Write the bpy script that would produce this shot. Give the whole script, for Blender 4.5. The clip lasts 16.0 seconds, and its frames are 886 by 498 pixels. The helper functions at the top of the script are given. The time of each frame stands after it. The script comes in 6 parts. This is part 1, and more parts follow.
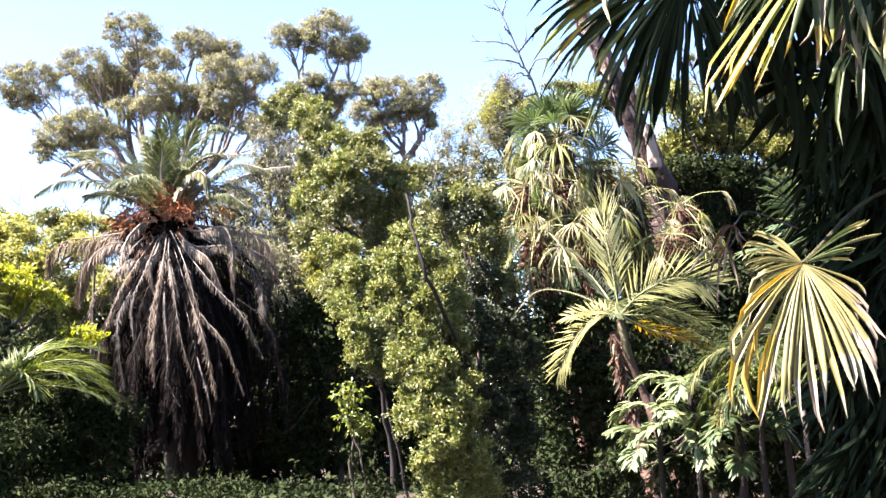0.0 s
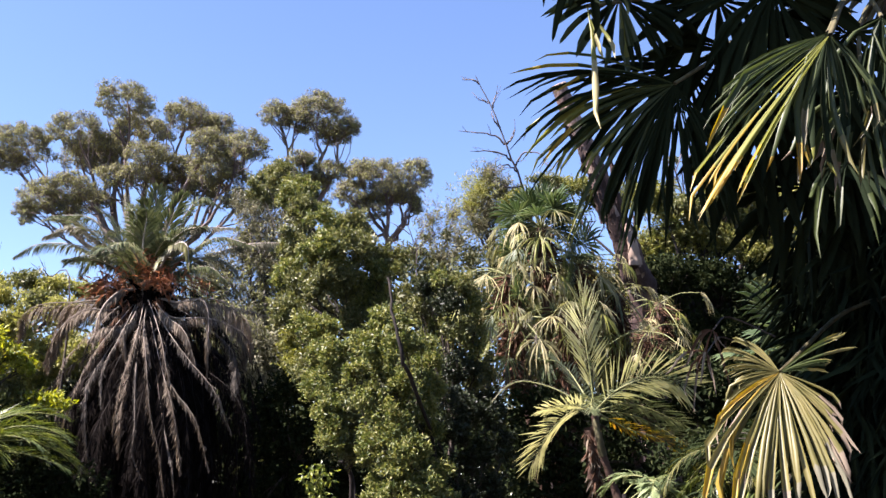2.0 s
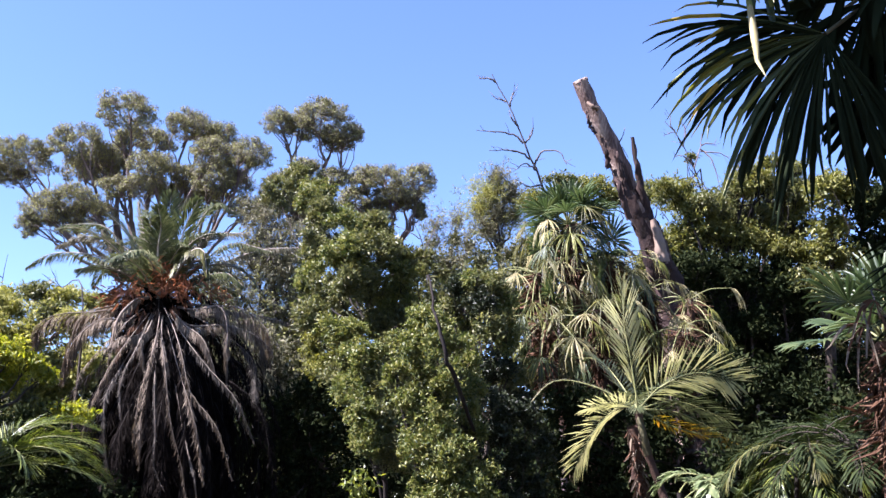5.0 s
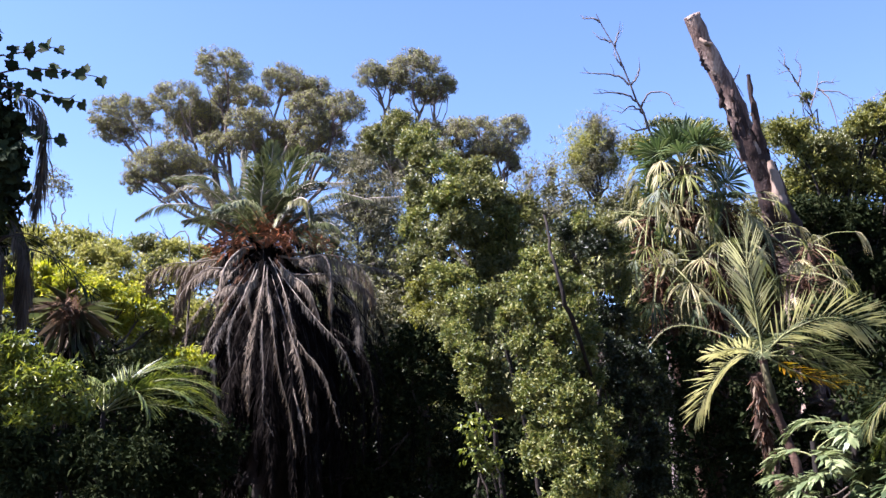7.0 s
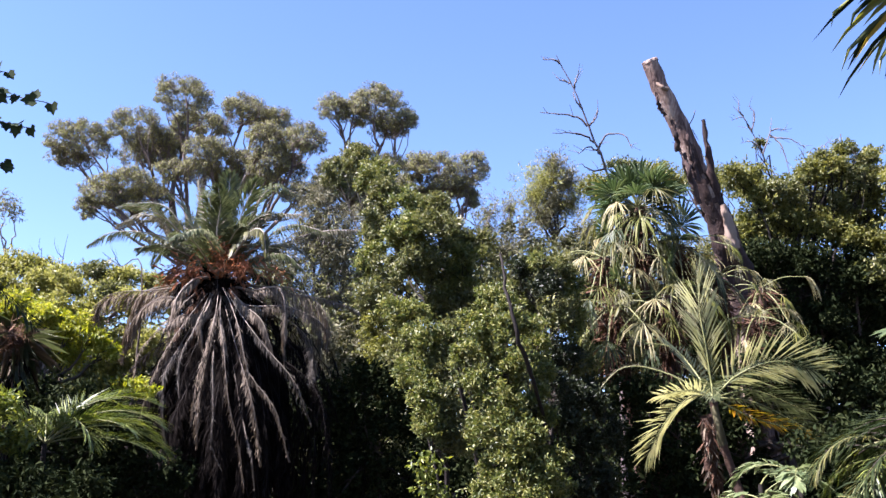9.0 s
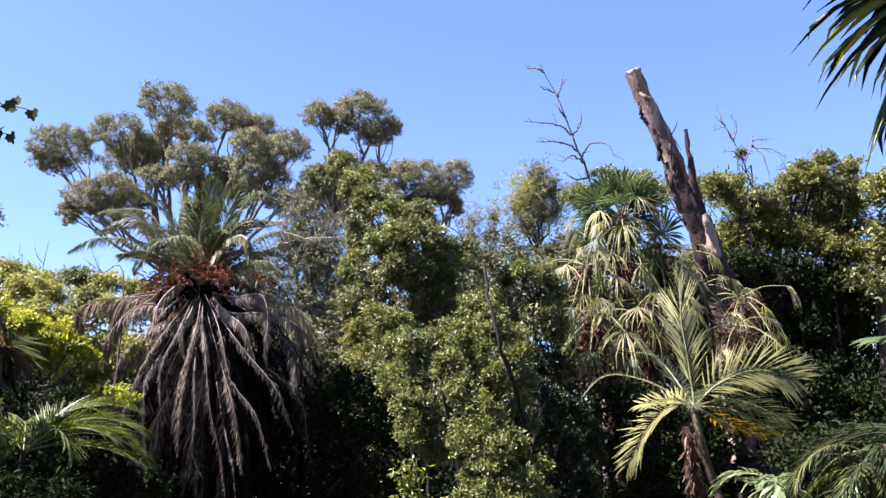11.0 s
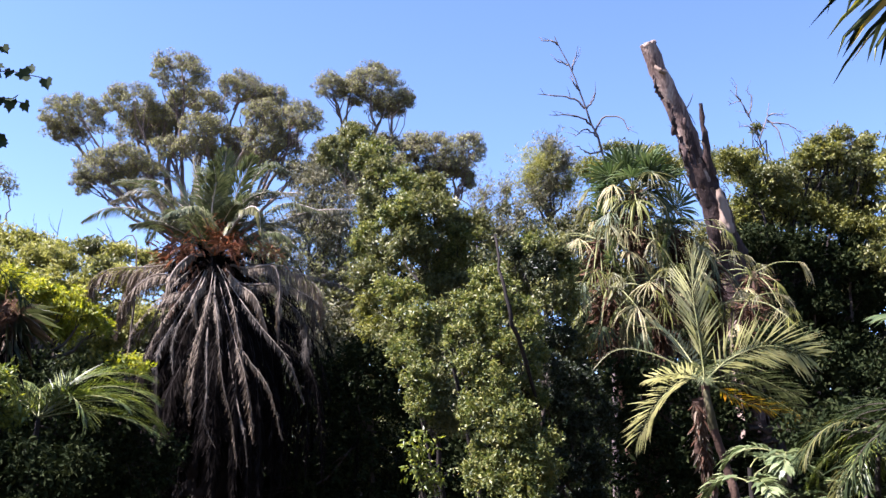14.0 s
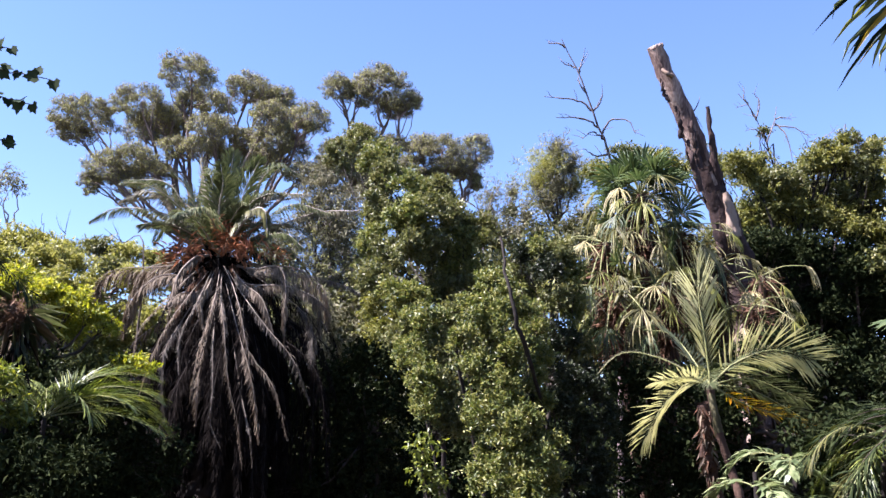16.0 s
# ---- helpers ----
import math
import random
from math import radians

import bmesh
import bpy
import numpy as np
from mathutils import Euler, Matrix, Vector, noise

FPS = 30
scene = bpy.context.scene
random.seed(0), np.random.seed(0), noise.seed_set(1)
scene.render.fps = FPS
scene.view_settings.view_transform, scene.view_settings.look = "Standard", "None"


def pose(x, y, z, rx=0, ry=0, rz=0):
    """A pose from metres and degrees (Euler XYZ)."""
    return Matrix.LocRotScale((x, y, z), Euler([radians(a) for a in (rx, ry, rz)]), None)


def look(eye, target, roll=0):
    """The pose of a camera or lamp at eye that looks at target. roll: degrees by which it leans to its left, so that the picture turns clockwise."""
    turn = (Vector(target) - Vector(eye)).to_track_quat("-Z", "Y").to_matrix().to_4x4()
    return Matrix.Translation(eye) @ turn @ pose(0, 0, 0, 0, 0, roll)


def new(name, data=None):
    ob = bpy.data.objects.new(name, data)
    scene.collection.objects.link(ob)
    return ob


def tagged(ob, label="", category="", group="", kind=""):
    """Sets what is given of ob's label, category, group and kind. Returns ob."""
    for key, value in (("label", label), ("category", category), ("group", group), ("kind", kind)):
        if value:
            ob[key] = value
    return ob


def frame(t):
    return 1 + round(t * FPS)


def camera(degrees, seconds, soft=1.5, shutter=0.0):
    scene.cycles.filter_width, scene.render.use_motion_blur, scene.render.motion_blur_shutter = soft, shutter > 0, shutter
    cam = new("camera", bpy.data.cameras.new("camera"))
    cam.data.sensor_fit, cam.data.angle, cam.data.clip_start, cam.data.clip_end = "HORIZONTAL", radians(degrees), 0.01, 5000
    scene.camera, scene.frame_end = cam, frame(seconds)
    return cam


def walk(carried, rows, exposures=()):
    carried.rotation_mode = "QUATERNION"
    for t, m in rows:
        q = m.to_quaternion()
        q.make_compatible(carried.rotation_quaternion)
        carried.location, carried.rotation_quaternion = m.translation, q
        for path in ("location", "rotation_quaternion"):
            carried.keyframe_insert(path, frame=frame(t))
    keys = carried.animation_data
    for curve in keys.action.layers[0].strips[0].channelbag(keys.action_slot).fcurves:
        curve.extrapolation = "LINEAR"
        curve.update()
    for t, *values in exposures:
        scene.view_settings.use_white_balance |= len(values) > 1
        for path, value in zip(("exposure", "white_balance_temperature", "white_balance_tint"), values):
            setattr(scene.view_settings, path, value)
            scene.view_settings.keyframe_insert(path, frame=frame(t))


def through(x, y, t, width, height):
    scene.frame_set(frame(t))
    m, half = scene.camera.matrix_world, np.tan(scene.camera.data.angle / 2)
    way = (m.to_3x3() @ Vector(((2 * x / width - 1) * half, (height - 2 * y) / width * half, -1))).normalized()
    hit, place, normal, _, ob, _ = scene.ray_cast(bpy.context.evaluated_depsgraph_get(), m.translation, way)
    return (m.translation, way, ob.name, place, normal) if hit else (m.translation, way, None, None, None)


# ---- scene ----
# A garden of palms, gum trees and thickets under a clear sky, seen from a path.
cam = camera(51.1, 16.0, soft=1.5)
PATH = [
    (0, (0.016, 0.036, 1.593), (-0.105, 2.004, 1.93), -2.4),
    (0.5, (0.013, 0.025, 1.604), (-0.11, 1.972, 2.044), -0.9),
    (1, (0.004, 0.008, 1.603), (-0.089, 1.947, 2.084), 0.0),
    (1.5, (0.002, 0.005, 1.601), (-0.07, 1.94, 2.102), 0.5),
    (2, (0.0, 0.0, 1.601), (-0.072, 1.931, 2.116), 0.6),
    (2.5, (-0.003, 0.001, 1.599), (-0.063, 1.934, 2.11), 0.7),
    (3, (-0.005, 0.0, 1.596), (-0.065, 1.934, 2.103), 0.8),
    (3.2, (-0.007, 0.0, 1.599), (-0.065, 1.934, 2.104), 0.8),
    (5.3, (-0.521, 0.368, 1.535), (-0.601, 2.294, 2.068), -1.1),
    (5.5, (-0.545, 0.426, 1.522), (-0.718, 2.35, 2.04), 0.3),
    (6, (-0.677, 0.492, 1.505), (-1.015, 2.407, 1.972), 1.1),
    (6.5, (-0.753, 0.553, 1.488), (-1.019, 2.484, 1.936), -0.0),
    (7, (-0.741, 0.56, 1.479), (-1.0, 2.494, 1.917), 0.3),
    (7.5, (-0.739, 0.581, 1.492), (-0.951, 2.515, 1.955), 0.3),
    (8, (-0.735, 0.586, 1.503), (-0.94, 2.512, 2.001), 0.7),
    (8.5, (-0.72, 0.578, 1.5), (-0.891, 2.505, 2.008), 1.0),
    (9, (-0.719, 0.58, 1.501), (-0.887, 2.507, 2.012), 1.1),
    (11.5, (-0.703, 0.563, 1.51), (-0.829, 2.488, 2.038), 1.2),
    (12, (-0.7, 0.554, 1.513), (-0.826, 2.479, 2.039), 1.4),
    (12.5, (-0.702, 0.559, 1.512), (-0.828, 2.489, 2.024), 1.4),
    (13, (-0.704, 0.569, 1.507), (-0.839, 2.503, 1.998), 1.4),
    (13.5, (-0.708, 0.571, 1.503), (-0.858, 2.507, 1.981), 1.6),
    (14, (-0.711, 0.573, 1.502), (-0.869, 2.51, 1.972), 1.8),
    (14.5, (-0.716, 0.568, 1.503), (-0.877, 2.505, 1.97), 1.8),
    (15, (-0.707, 0.572, 1.503), (-0.875, 2.508, 1.972), 2.0),
    (15.5, (-0.712, 0.568, 1.512), (-0.882, 2.505, 1.983), 2.0),
    (16, (-0.703, 0.564, 1.506), (-0.875, 2.499, 1.979), 2.2),
]
walk(cam, [(t, look(eye, target, roll)) for t, eye, target, roll in PATH],
     exposures=[(0.0, 3.6, 6080, 24), (0.3, 3.3, 6080, 24), (0.6, 2.89, 6080, 24), (1.0, 2.58, 6080, 24), (1.5, 2.43, 6080, 24), (3.2, 2.43, 5950, 28), (5.3, 2.49, 5560, 27), (6.5, 2.47, 5600, 27), (8.0, 2.48, 5670, 27), (16.0, 2.48, 5680, 27)])

# ---- daylight ----
SUN_AZ, SUN_EL = 247.0, 53.0          # compass degrees clockwise from +y, degrees above the horizon
world = bpy.data.worlds.new("sky")
scene.world = world
world.use_nodes = True
wn = world.node_tree
sky = wn.nodes.new("ShaderNodeTexSky")
sky.sky_type = "NISHITA"
sky.sun_disc = False
sky.sun_elevation = radians(SUN_EL)
sky.sun_rotation = radians(SUN_AZ)
sky.air_density, sky.dust_density, sky.ozone_density = 1.0, 0.15, 3.2
wn.nodes["Background"].inputs["Strength"].default_value = 0.05
wn.links.new(sky.outputs[0], wn.nodes["Background"].inputs["Color"])
sun_data = bpy.data.lights.new("sun", "SUN")
sun_data.energy, sun_data.angle, sun_data.color = 5.0, radians(0.5), (1.0, 0.93, 0.81)
sun = new("sun", sun_data)
sa, se = radians(SUN_AZ), radians(SUN_EL)
to_sun = Vector((math.sin(sa) * math.cos(se), math.cos(sa) * math.cos(se), math.sin(se)))
sun.matrix_world = look(to_sun * 60, (0, 0, 0))

rng = np.random.default_rng(7)
UP = np.array((0.0, 0.0, 1.0))


# ---- materials ----
def shader(name):
    m = bpy.data.materials.new(name)
    m.use_nodes = True
    n = m.node_tree.nodes
    n.clear()
    return m, n, m.node_tree.links


def ramp_of(n, colours):
    r = n.new("ShaderNodeValToRGB")
    e = r.color_ramp.elements
    while len(e) < len(colours):
        e.new(0.5)
    for k, c in enumerate(colours):
        e[k].position = k / max(1, len(colours) - 1)
        e[k].color = (*c, 1)
    return r


def leaf_mat(name, colours, rough=0.45, through=0.3, gloss=0.5, scale=6.0):
    """Leaf: each blade its own tone, mottled, part of the light passing through it."""
    m, n, l = shader(name)
    colours = [tuple(0.82 * v for v in c) for c in colours]
    geo = n.new("ShaderNodeNewGeometry")
    tex = n.new("ShaderNodeTexNoise")
    tex.inputs["Scale"].default_value, tex.inputs["Detail"].default_value = scale, 3
    co = n.new("ShaderNodeTexCoord")
    l.new(co.outputs["Object"], tex.inputs["Vector"])
    mix = n.new("ShaderNodeMath")
    mix.operation = "MULTIPLY_ADD"
    l.new(tex.outputs["Fac"], mix.inputs[0])
    mix.inputs[1].default_value = 0.9
    half = n.new("ShaderNodeMath")
    half.operation = "MULTIPLY_ADD"
    l.new(geo.outputs["Random Per Island"], half.inputs[0])
    half.inputs[1].default_value, half.inputs[2].default_value = 0.75, -0.32
    l.new(half.outputs[0], mix.inputs[2])
    r = ramp_of(n, colours)
    l.new(mix.outputs[0], r.inputs[0])
    bsdf = n.new("ShaderNodeBsdfPrincipled")
    bsdf.inputs["Roughness"].default_value = rough
    bsdf.inputs["Specular IOR Level"].default_value = gloss
    l.new(r.outputs[0], bsdf.inputs["Base Color"])
    tr = n.new("ShaderNodeBsdfTranslucent")
    glow = n.new("ShaderNodeHueSaturation")
    glow.inputs["Saturation"].default_value, glow.inputs["Value"].default_value = 1.15, 1.3
    l.new(r.outputs[0], glow.inputs["Color"])
    l.new(glow.outputs[0], tr.inputs["Color"])
    ms = n.new("ShaderNodeMixShader")
    ms.inputs[0].default_value = through
    l.new(bsdf.outputs[0], ms.inputs[1])
    l.new(tr.outputs[0], ms.inputs[2])
    out = n.new("ShaderNodeOutputMaterial")
    l.new(ms.outputs[0], out.inputs[0])
    return m


def bark_mat(name, colours, scale=3.0, stretch=(1, 1, 0.25), bump=0.5, rough=0.85, contrast=1.4):
    m, n, l = shader(name)
    co = n.new("ShaderNodeTexCoord")
    mp = n.new("ShaderNodeMapping")
    mp.inputs["Scale"].default_value = stretch
    l.new(co.outputs["Object"], mp.inputs[0])
    big, fine = n.new("ShaderNodeTexNoise"), n.new("ShaderNodeTexNoise")
    for t, s, d in ((big, scale, 4), (fine, scale * 9, 6)):
        t.inputs["Scale"].default_value, t.inputs["Detail"].default_value = s, d
        l.new(mp.outputs[0], t.inputs["Vector"])
    mix = n.new("ShaderNodeMath")
    mix.operation = "MULTIPLY_ADD"
    mix.inputs[1].default_value = 0.5
    l.new(fine.outputs["Fac"], mix.inputs[0])
    l.new(big.outputs["Fac"], mix.inputs[2])
    con = n.new("ShaderNodeMath")
    con.operation = "MULTIPLY_ADD"
    con.inputs[1].default_value, con.inputs[2].default_value = contrast, 0.5 - 0.75 * contrast
    l.new(mix.outputs[0], con.inputs[0])
    r = ramp_of(n, colours)
    l.new(con.outputs[0], r.inputs[0])
    b = n.new("ShaderNodeBump")
    b.inputs["Strength"].default_value, b.inputs["Distance"].default_value = bump, 0.03
    l.new(mix.outputs[0], b.inputs["Height"])
    bsdf = n.new("ShaderNodeBsdfPrincipled")
    bsdf.inputs["Roughness"].default_value = rough
    bsdf.inputs["Specular IOR Level"].default_value = 0.25
    l.new(r.outputs[0], bsdf.inputs["Base Color"])
    l.new(b.outputs[0], bsdf.inputs["Normal"])
    out = n.new("ShaderNodeOutputMaterial")
    l.new(bsdf.outputs[0], out.inputs[0])
    return m


M_GUM = leaf_mat("gum_leaf", [(0.13, 0.112, 0.125), (0.18, 0.163, 0.135), (0.27, 0.27, 0.105), (0.37, 0.37, 0.125)], 0.65, 0.16, 0.06)
M_GUM_GREY = leaf_mat("grey_needle", [(0.08, 0.075, 0.045), (0.165, 0.155, 0.085), (0.28, 0.26, 0.15)], 0.55, 0.2, 0.2)
M_BUSH = leaf_mat("bush_leaf", [(0.035, 0.055, 0.013), (0.095, 0.12, 0.03), (0.195, 0.205, 0.052), (0.32, 0.3, 0.1)], 0.46, 0.3, 0.34)
M_YELLOWING = leaf_mat("yellowing_leaf", [(0.08, 0.09, 0.02), (0.18, 0.185, 0.04), (0.3, 0.285, 0.07)], 0.5, 0.35, 0.3)
M_CANOPY = leaf_mat("canopy_leaf", [(0.06, 0.07, 0.02), (0.16, 0.165, 0.042), (0.3, 0.28, 0.075)], 0.48, 0.3, 0.25)
# fern frond with the shade it stands in put into the colour
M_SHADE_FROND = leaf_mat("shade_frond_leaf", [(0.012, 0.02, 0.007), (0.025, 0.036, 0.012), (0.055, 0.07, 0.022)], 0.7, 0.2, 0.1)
# understory leaf: the shade between the trees is put into this colour
M_SHADE_LEAF = leaf_mat("shade_toned_leaf", [(0.01, 0.015, 0.006), (0.019, 0.027, 0.01), (0.04, 0.047, 0.017)], 0.75, 0.12, 0.03)
# glossy leaf, darkened in colour to stand for shade
M_GLOSSY_SHADE = leaf_mat("shiny_shade_leaf", [(0.009, 0.014, 0.006), (0.019, 0.027, 0.01), (0.045, 0.053, 0.02)], 0.45, 0.08, 0.22)
M_OLIVE = leaf_mat("olive_leaf", [(0.045, 0.057, 0.02), (0.12, 0.13, 0.042), (0.24, 0.225, 0.08)], 0.42, 0.3, 0.35)
M_LIME = leaf_mat("lime_leaf", [(0.12, 0.155, 0.02), (0.3, 0.32, 0.042), (0.5, 0.47, 0.08)], 0.45, 0.45, 0.4)
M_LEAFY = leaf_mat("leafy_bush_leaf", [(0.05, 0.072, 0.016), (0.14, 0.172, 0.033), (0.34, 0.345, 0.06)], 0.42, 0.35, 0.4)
M_HEDGE = leaf_mat("hedge_leaf", [(0.12, 0.13, 0.033), (0.27, 0.27, 0.07), (0.44, 0.41, 0.13)], 0.5, 0.35, 0.3)
M_WOODS = leaf_mat("woods_leaf", [(0.035, 0.042, 0.015), (0.075, 0.08, 0.028), (0.14, 0.13, 0.05)], 0.6, 0.2, 0.25)
M_FROND = leaf_mat("frond_leaf", [(0.045, 0.06, 0.025), (0.12, 0.135, 0.06), (0.25, 0.24, 0.13)], 0.45, 0.25, 0.3)
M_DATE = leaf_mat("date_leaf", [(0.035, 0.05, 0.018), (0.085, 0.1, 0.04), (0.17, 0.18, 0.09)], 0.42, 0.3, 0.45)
M_KING_SUNLIT = leaf_mat("sunlit_king_leaf", [(0.24, 0.255, 0.085), (0.45, 0.44, 0.2), (0.62, 0.57, 0.31)], 0.38, 0.4, 0.35)
M_GREEN_FROND = leaf_mat("green_frond_leaf", [(0.025, 0.04, 0.01), (0.085, 0.115, 0.022), (0.3, 0.33, 0.06)], 0.4, 0.3, 0.45)
M_OLIVE_FROND = leaf_mat("olive_frond_leaf", [(0.04, 0.038, 0.01), (0.09, 0.088, 0.02), (0.2, 0.185, 0.045)], 0.45, 0.3, 0.35)
M_DEAD = leaf_mat("dead_leaf", [(0.07, 0.053, 0.037), (0.18, 0.14, 0.1), (0.33, 0.265, 0.185)], 0.75, 0.12, 0.2)
M_DEAD_GREY = leaf_mat("grey_dead_leaf", [(0.04, 0.034, 0.028), (0.1, 0.085, 0.068), (0.19, 0.165, 0.13)], 0.75, 0.12, 0.2)
# inner dead fronds: the skirt's self-shadow is put into this colour
M_DEAD_SHADE = leaf_mat("shade_dead_leaf", [(0.006, 0.005, 0.0045), (0.012, 0.01, 0.009), (0.024, 0.02, 0.017)], 0.95, 0.05, 0.0)
M_RUST = leaf_mat("rust_fibre", [(0.26, 0.12, 0.065), (0.45, 0.22, 0.13), (0.6, 0.34, 0.22)], 0.85, 0.35, 0.05)
M_TAN = leaf_mat("tan_fibre", [(0.13, 0.08, 0.05), (0.25, 0.155, 0.1), (0.36, 0.24, 0.165)], 0.85, 0.25, 0.05)
M_FAN = leaf_mat("fan_leaf", [(0.026, 0.042, 0.014), (0.056, 0.076, 0.023), (0.1, 0.12, 0.042)], 0.45, 0.3, 0.3)
M_FAN_MID = leaf_mat("mid_fan_leaf", [(0.028, 0.048, 0.018), (0.065, 0.095, 0.034), (0.14, 0.165, 0.065)], 0.45, 0.25, 0.35)
M_FAN_PALE = leaf_mat("pale_fan_leaf", [(0.07, 0.07, 0.022), (0.14, 0.128, 0.04), (0.26, 0.215, 0.078)], 0.42, 0.25, 0.35, 14.0)
M_FAN_GOLD = leaf_mat("yellowing_fan_leaf", [(0.22, 0.17, 0.03), (0.4, 0.3, 0.045), (0.46, 0.24, 0.07)], 0.45, 0.4, 0.3)
M_FAN_LIGHT = leaf_mat("light_fan_leaf", [(0.1, 0.12, 0.025), (0.19, 0.2, 0.04), (0.3, 0.28, 0.07)], 0.42, 0.35, 0.35)
# inner fan leaves: shade under the crown is put into this colour
M_FAN_SHADE = leaf_mat("shade_fan_leaf", [(0.007, 0.011, 0.006), (0.013, 0.02, 0.01), (0.026, 0.035, 0.015)], 0.8, 0.06, 0.03)
M_STRAW = leaf_mat("straw_leaf", [(0.2, 0.18, 0.07), (0.37, 0.325, 0.145), (0.52, 0.45, 0.25)], 0.5, 0.25, 0.25)
M_IVY = leaf_mat("ivy_leaf", [(0.01, 0.018, 0.01), (0.02, 0.032, 0.015), (0.04, 0.055, 0.022)], 0.75, 0.08, 0.06)
M_RUST_DULL = leaf_mat("dull_rust_fibre", [(0.05, 0.027, 0.017), (0.1, 0.055, 0.034), (0.17, 0.1, 0.065)], 0.85, 0.1, 0.05)
M_STRAW_GREY = leaf_mat("faded_frond_leaf", [(0.09, 0.09, 0.055), (0.17, 0.16, 0.105), (0.26, 0.235, 0.165)], 0.6, 0.2, 0.25)
M_FERN = leaf_mat("silver_leaf", [(0.07, 0.1, 0.04), (0.165, 0.205, 0.09), (0.31, 0.34, 0.165)], 0.4, 0.3, 0.4)
M_RIB = bark_mat("pale_rib", [(0.2, 0.17, 0.14), (0.33, 0.285, 0.235), (0.46, 0.41, 0.34)], 4.0, (1, 1, 1), 0.2, 0.7)
M_DEAD_RIB = bark_mat("dry_rib", [(0.1, 0.078, 0.06), (0.18, 0.145, 0.115), (0.28, 0.235, 0.19)], 4.0, (1, 1, 1), 0.2, 0.8)
M_RIB_GREEN = bark_mat("green_rib", [(0.08, 0.09, 0.03), (0.16, 0.165, 0.06), (0.25, 0.23, 0.1)], 4.0, (1, 1, 1), 0.2, 0.5)
M_SHEATH = bark_mat("leaf_sheath", [(0.03, 0.026, 0.014), (0.075, 0.066, 0.032), (0.15, 0.13, 0.07)], 6.0, (1, 1, 0.3), 0.4, 0.6)
# darkest bark: shade on boots, ribs and hidden stems put into it
M_SHADE_BARK = bark_mat("shaded_leaf_base", [(0.006, 0.005, 0.004), (0.016, 0.012, 0.01), (0.035, 0.027, 0.022)], 4.0)
M_LIMB = bark_mat("limb_bark", [(0.05, 0.035, 0.03), (0.12, 0.09, 0.075), (0.24, 0.19, 0.16)], 1.2)
M_GUMBARK = bark_mat("gum_bark", [(0.12, 0.09, 0.07), (0.3, 0.25, 0.2), (0.48, 0.43, 0.37)], 1.2)
M_BARK = bark_mat("dark_bark", [(0.015, 0.012, 0.01), (0.045, 0.035, 0.027), (0.09, 0.07, 0.053)], 3.0)
M_SILVER = bark_mat("bleached_twig", [(0.05, 0.038, 0.037), (0.11, 0.088, 0.085), (0.22, 0.185, 0.175)], 3.0)
M_STUMP = bark_mat("stump_wood", [(0.05, 0.03, 0.025), (0.13, 0.085, 0.07), (0.25, 0.18, 0.145), (0.38, 0.295, 0.24)], 4.0, (1, 1, 0.25), 1.0, 0.85, 2.4)
M_STUMP_BARK = bark_mat("stump_bark", [(0.012, 0.008, 0.008), (0.04, 0.025, 0.022), (0.11, 0.07, 0.056)], 5.0, (1, 1, 0.4), 1.0, 0.9, 1.6)
M_STUMP_PALE = bark_mat("bare_wood", [(0.1, 0.065, 0.045), (0.22, 0.16, 0.12), (0.33, 0.255, 0.195)], 2.0, (1, 1, 0.2), 0.6)
M_PALMTRUNK = bark_mat("palm_trunk", [(0.03, 0.018, 0.013), (0.08, 0.046, 0.032), (0.16, 0.1, 0.07)], 2.5, (1, 1, 2.0), 0.7)
M_SOIL = bark_mat("leaf_litter", [(0.015, 0.011, 0.008), (0.035, 0.026, 0.018), (0.08, 0.058, 0.038)], 0.8, (1, 1, 1), 0.8)


# ---- mesh helpers ----
def unit(v):
    v = np.asarray(v, float)
    return v / np.maximum(np.linalg.norm(v, axis=-1, keepdims=True), 1e-9)


def mesh_of(name, verts, faces, mat, smooth=False):
    """One mesh from vertex and face arrays; faces may be several arrays of three or four corners."""
    me = bpy.data.meshes.new(name)
    verts = np.ascontiguousarray(verts, np.float32)
    faces = faces if isinstance(faces, list) else [faces]
    faces = [np.asarray(f, np.int32) for f in faces if len(f)]
    loops = np.concatenate([f.ravel() for f in faces])
    sizes = np.concatenate([np.full(len(f), f.shape[1]) for f in faces])
    me.vertices.add(len(verts))
    me.vertices.foreach_set("co", verts.ravel())
    me.loops.add(len(loops))
    me.loops.foreach_set("vertex_index", loops)
    me.polygons.add(len(sizes))
    me.polygons.foreach_set("loop_start", (np.cumsum(sizes) - sizes).astype(np.int32))
    if smooth:
        me.polygons.foreach_set("use_smooth", np.ones(len(sizes), bool))
    me.update(calc_edges=True)
    me.materials.append(mat)
    return me


def thing(name, place, label, category, group="", kind=""):
    ob = new(name)
    ob.location = place
    ob.empty_display_size = 0.3
    return tagged(ob, label, category, group, kind)


def part(name, me, parent, label="", kind=""):
    """A mesh in world metres, hung under its thing or part."""
    ob = new(name, me)
    ob.parent = parent
    off = Vector()
    p = parent
    while p is not None:
        off += p.location
        p = p.parent
    ob.location = (0, 0, 0)
    me.transform(Matrix.Translation(-off))
    return tagged(ob, label, kind=kind)


def join(*sets):
    """Joins (verts, faces) pairs of like faces."""
    vs, fs, at = [], [], 0
    for v, f in sets:
        vs.append(v)
        fs.append(np.asarray(f) + at)
        at += len(v)
    return np.concatenate(vs), np.concatenate(fs)


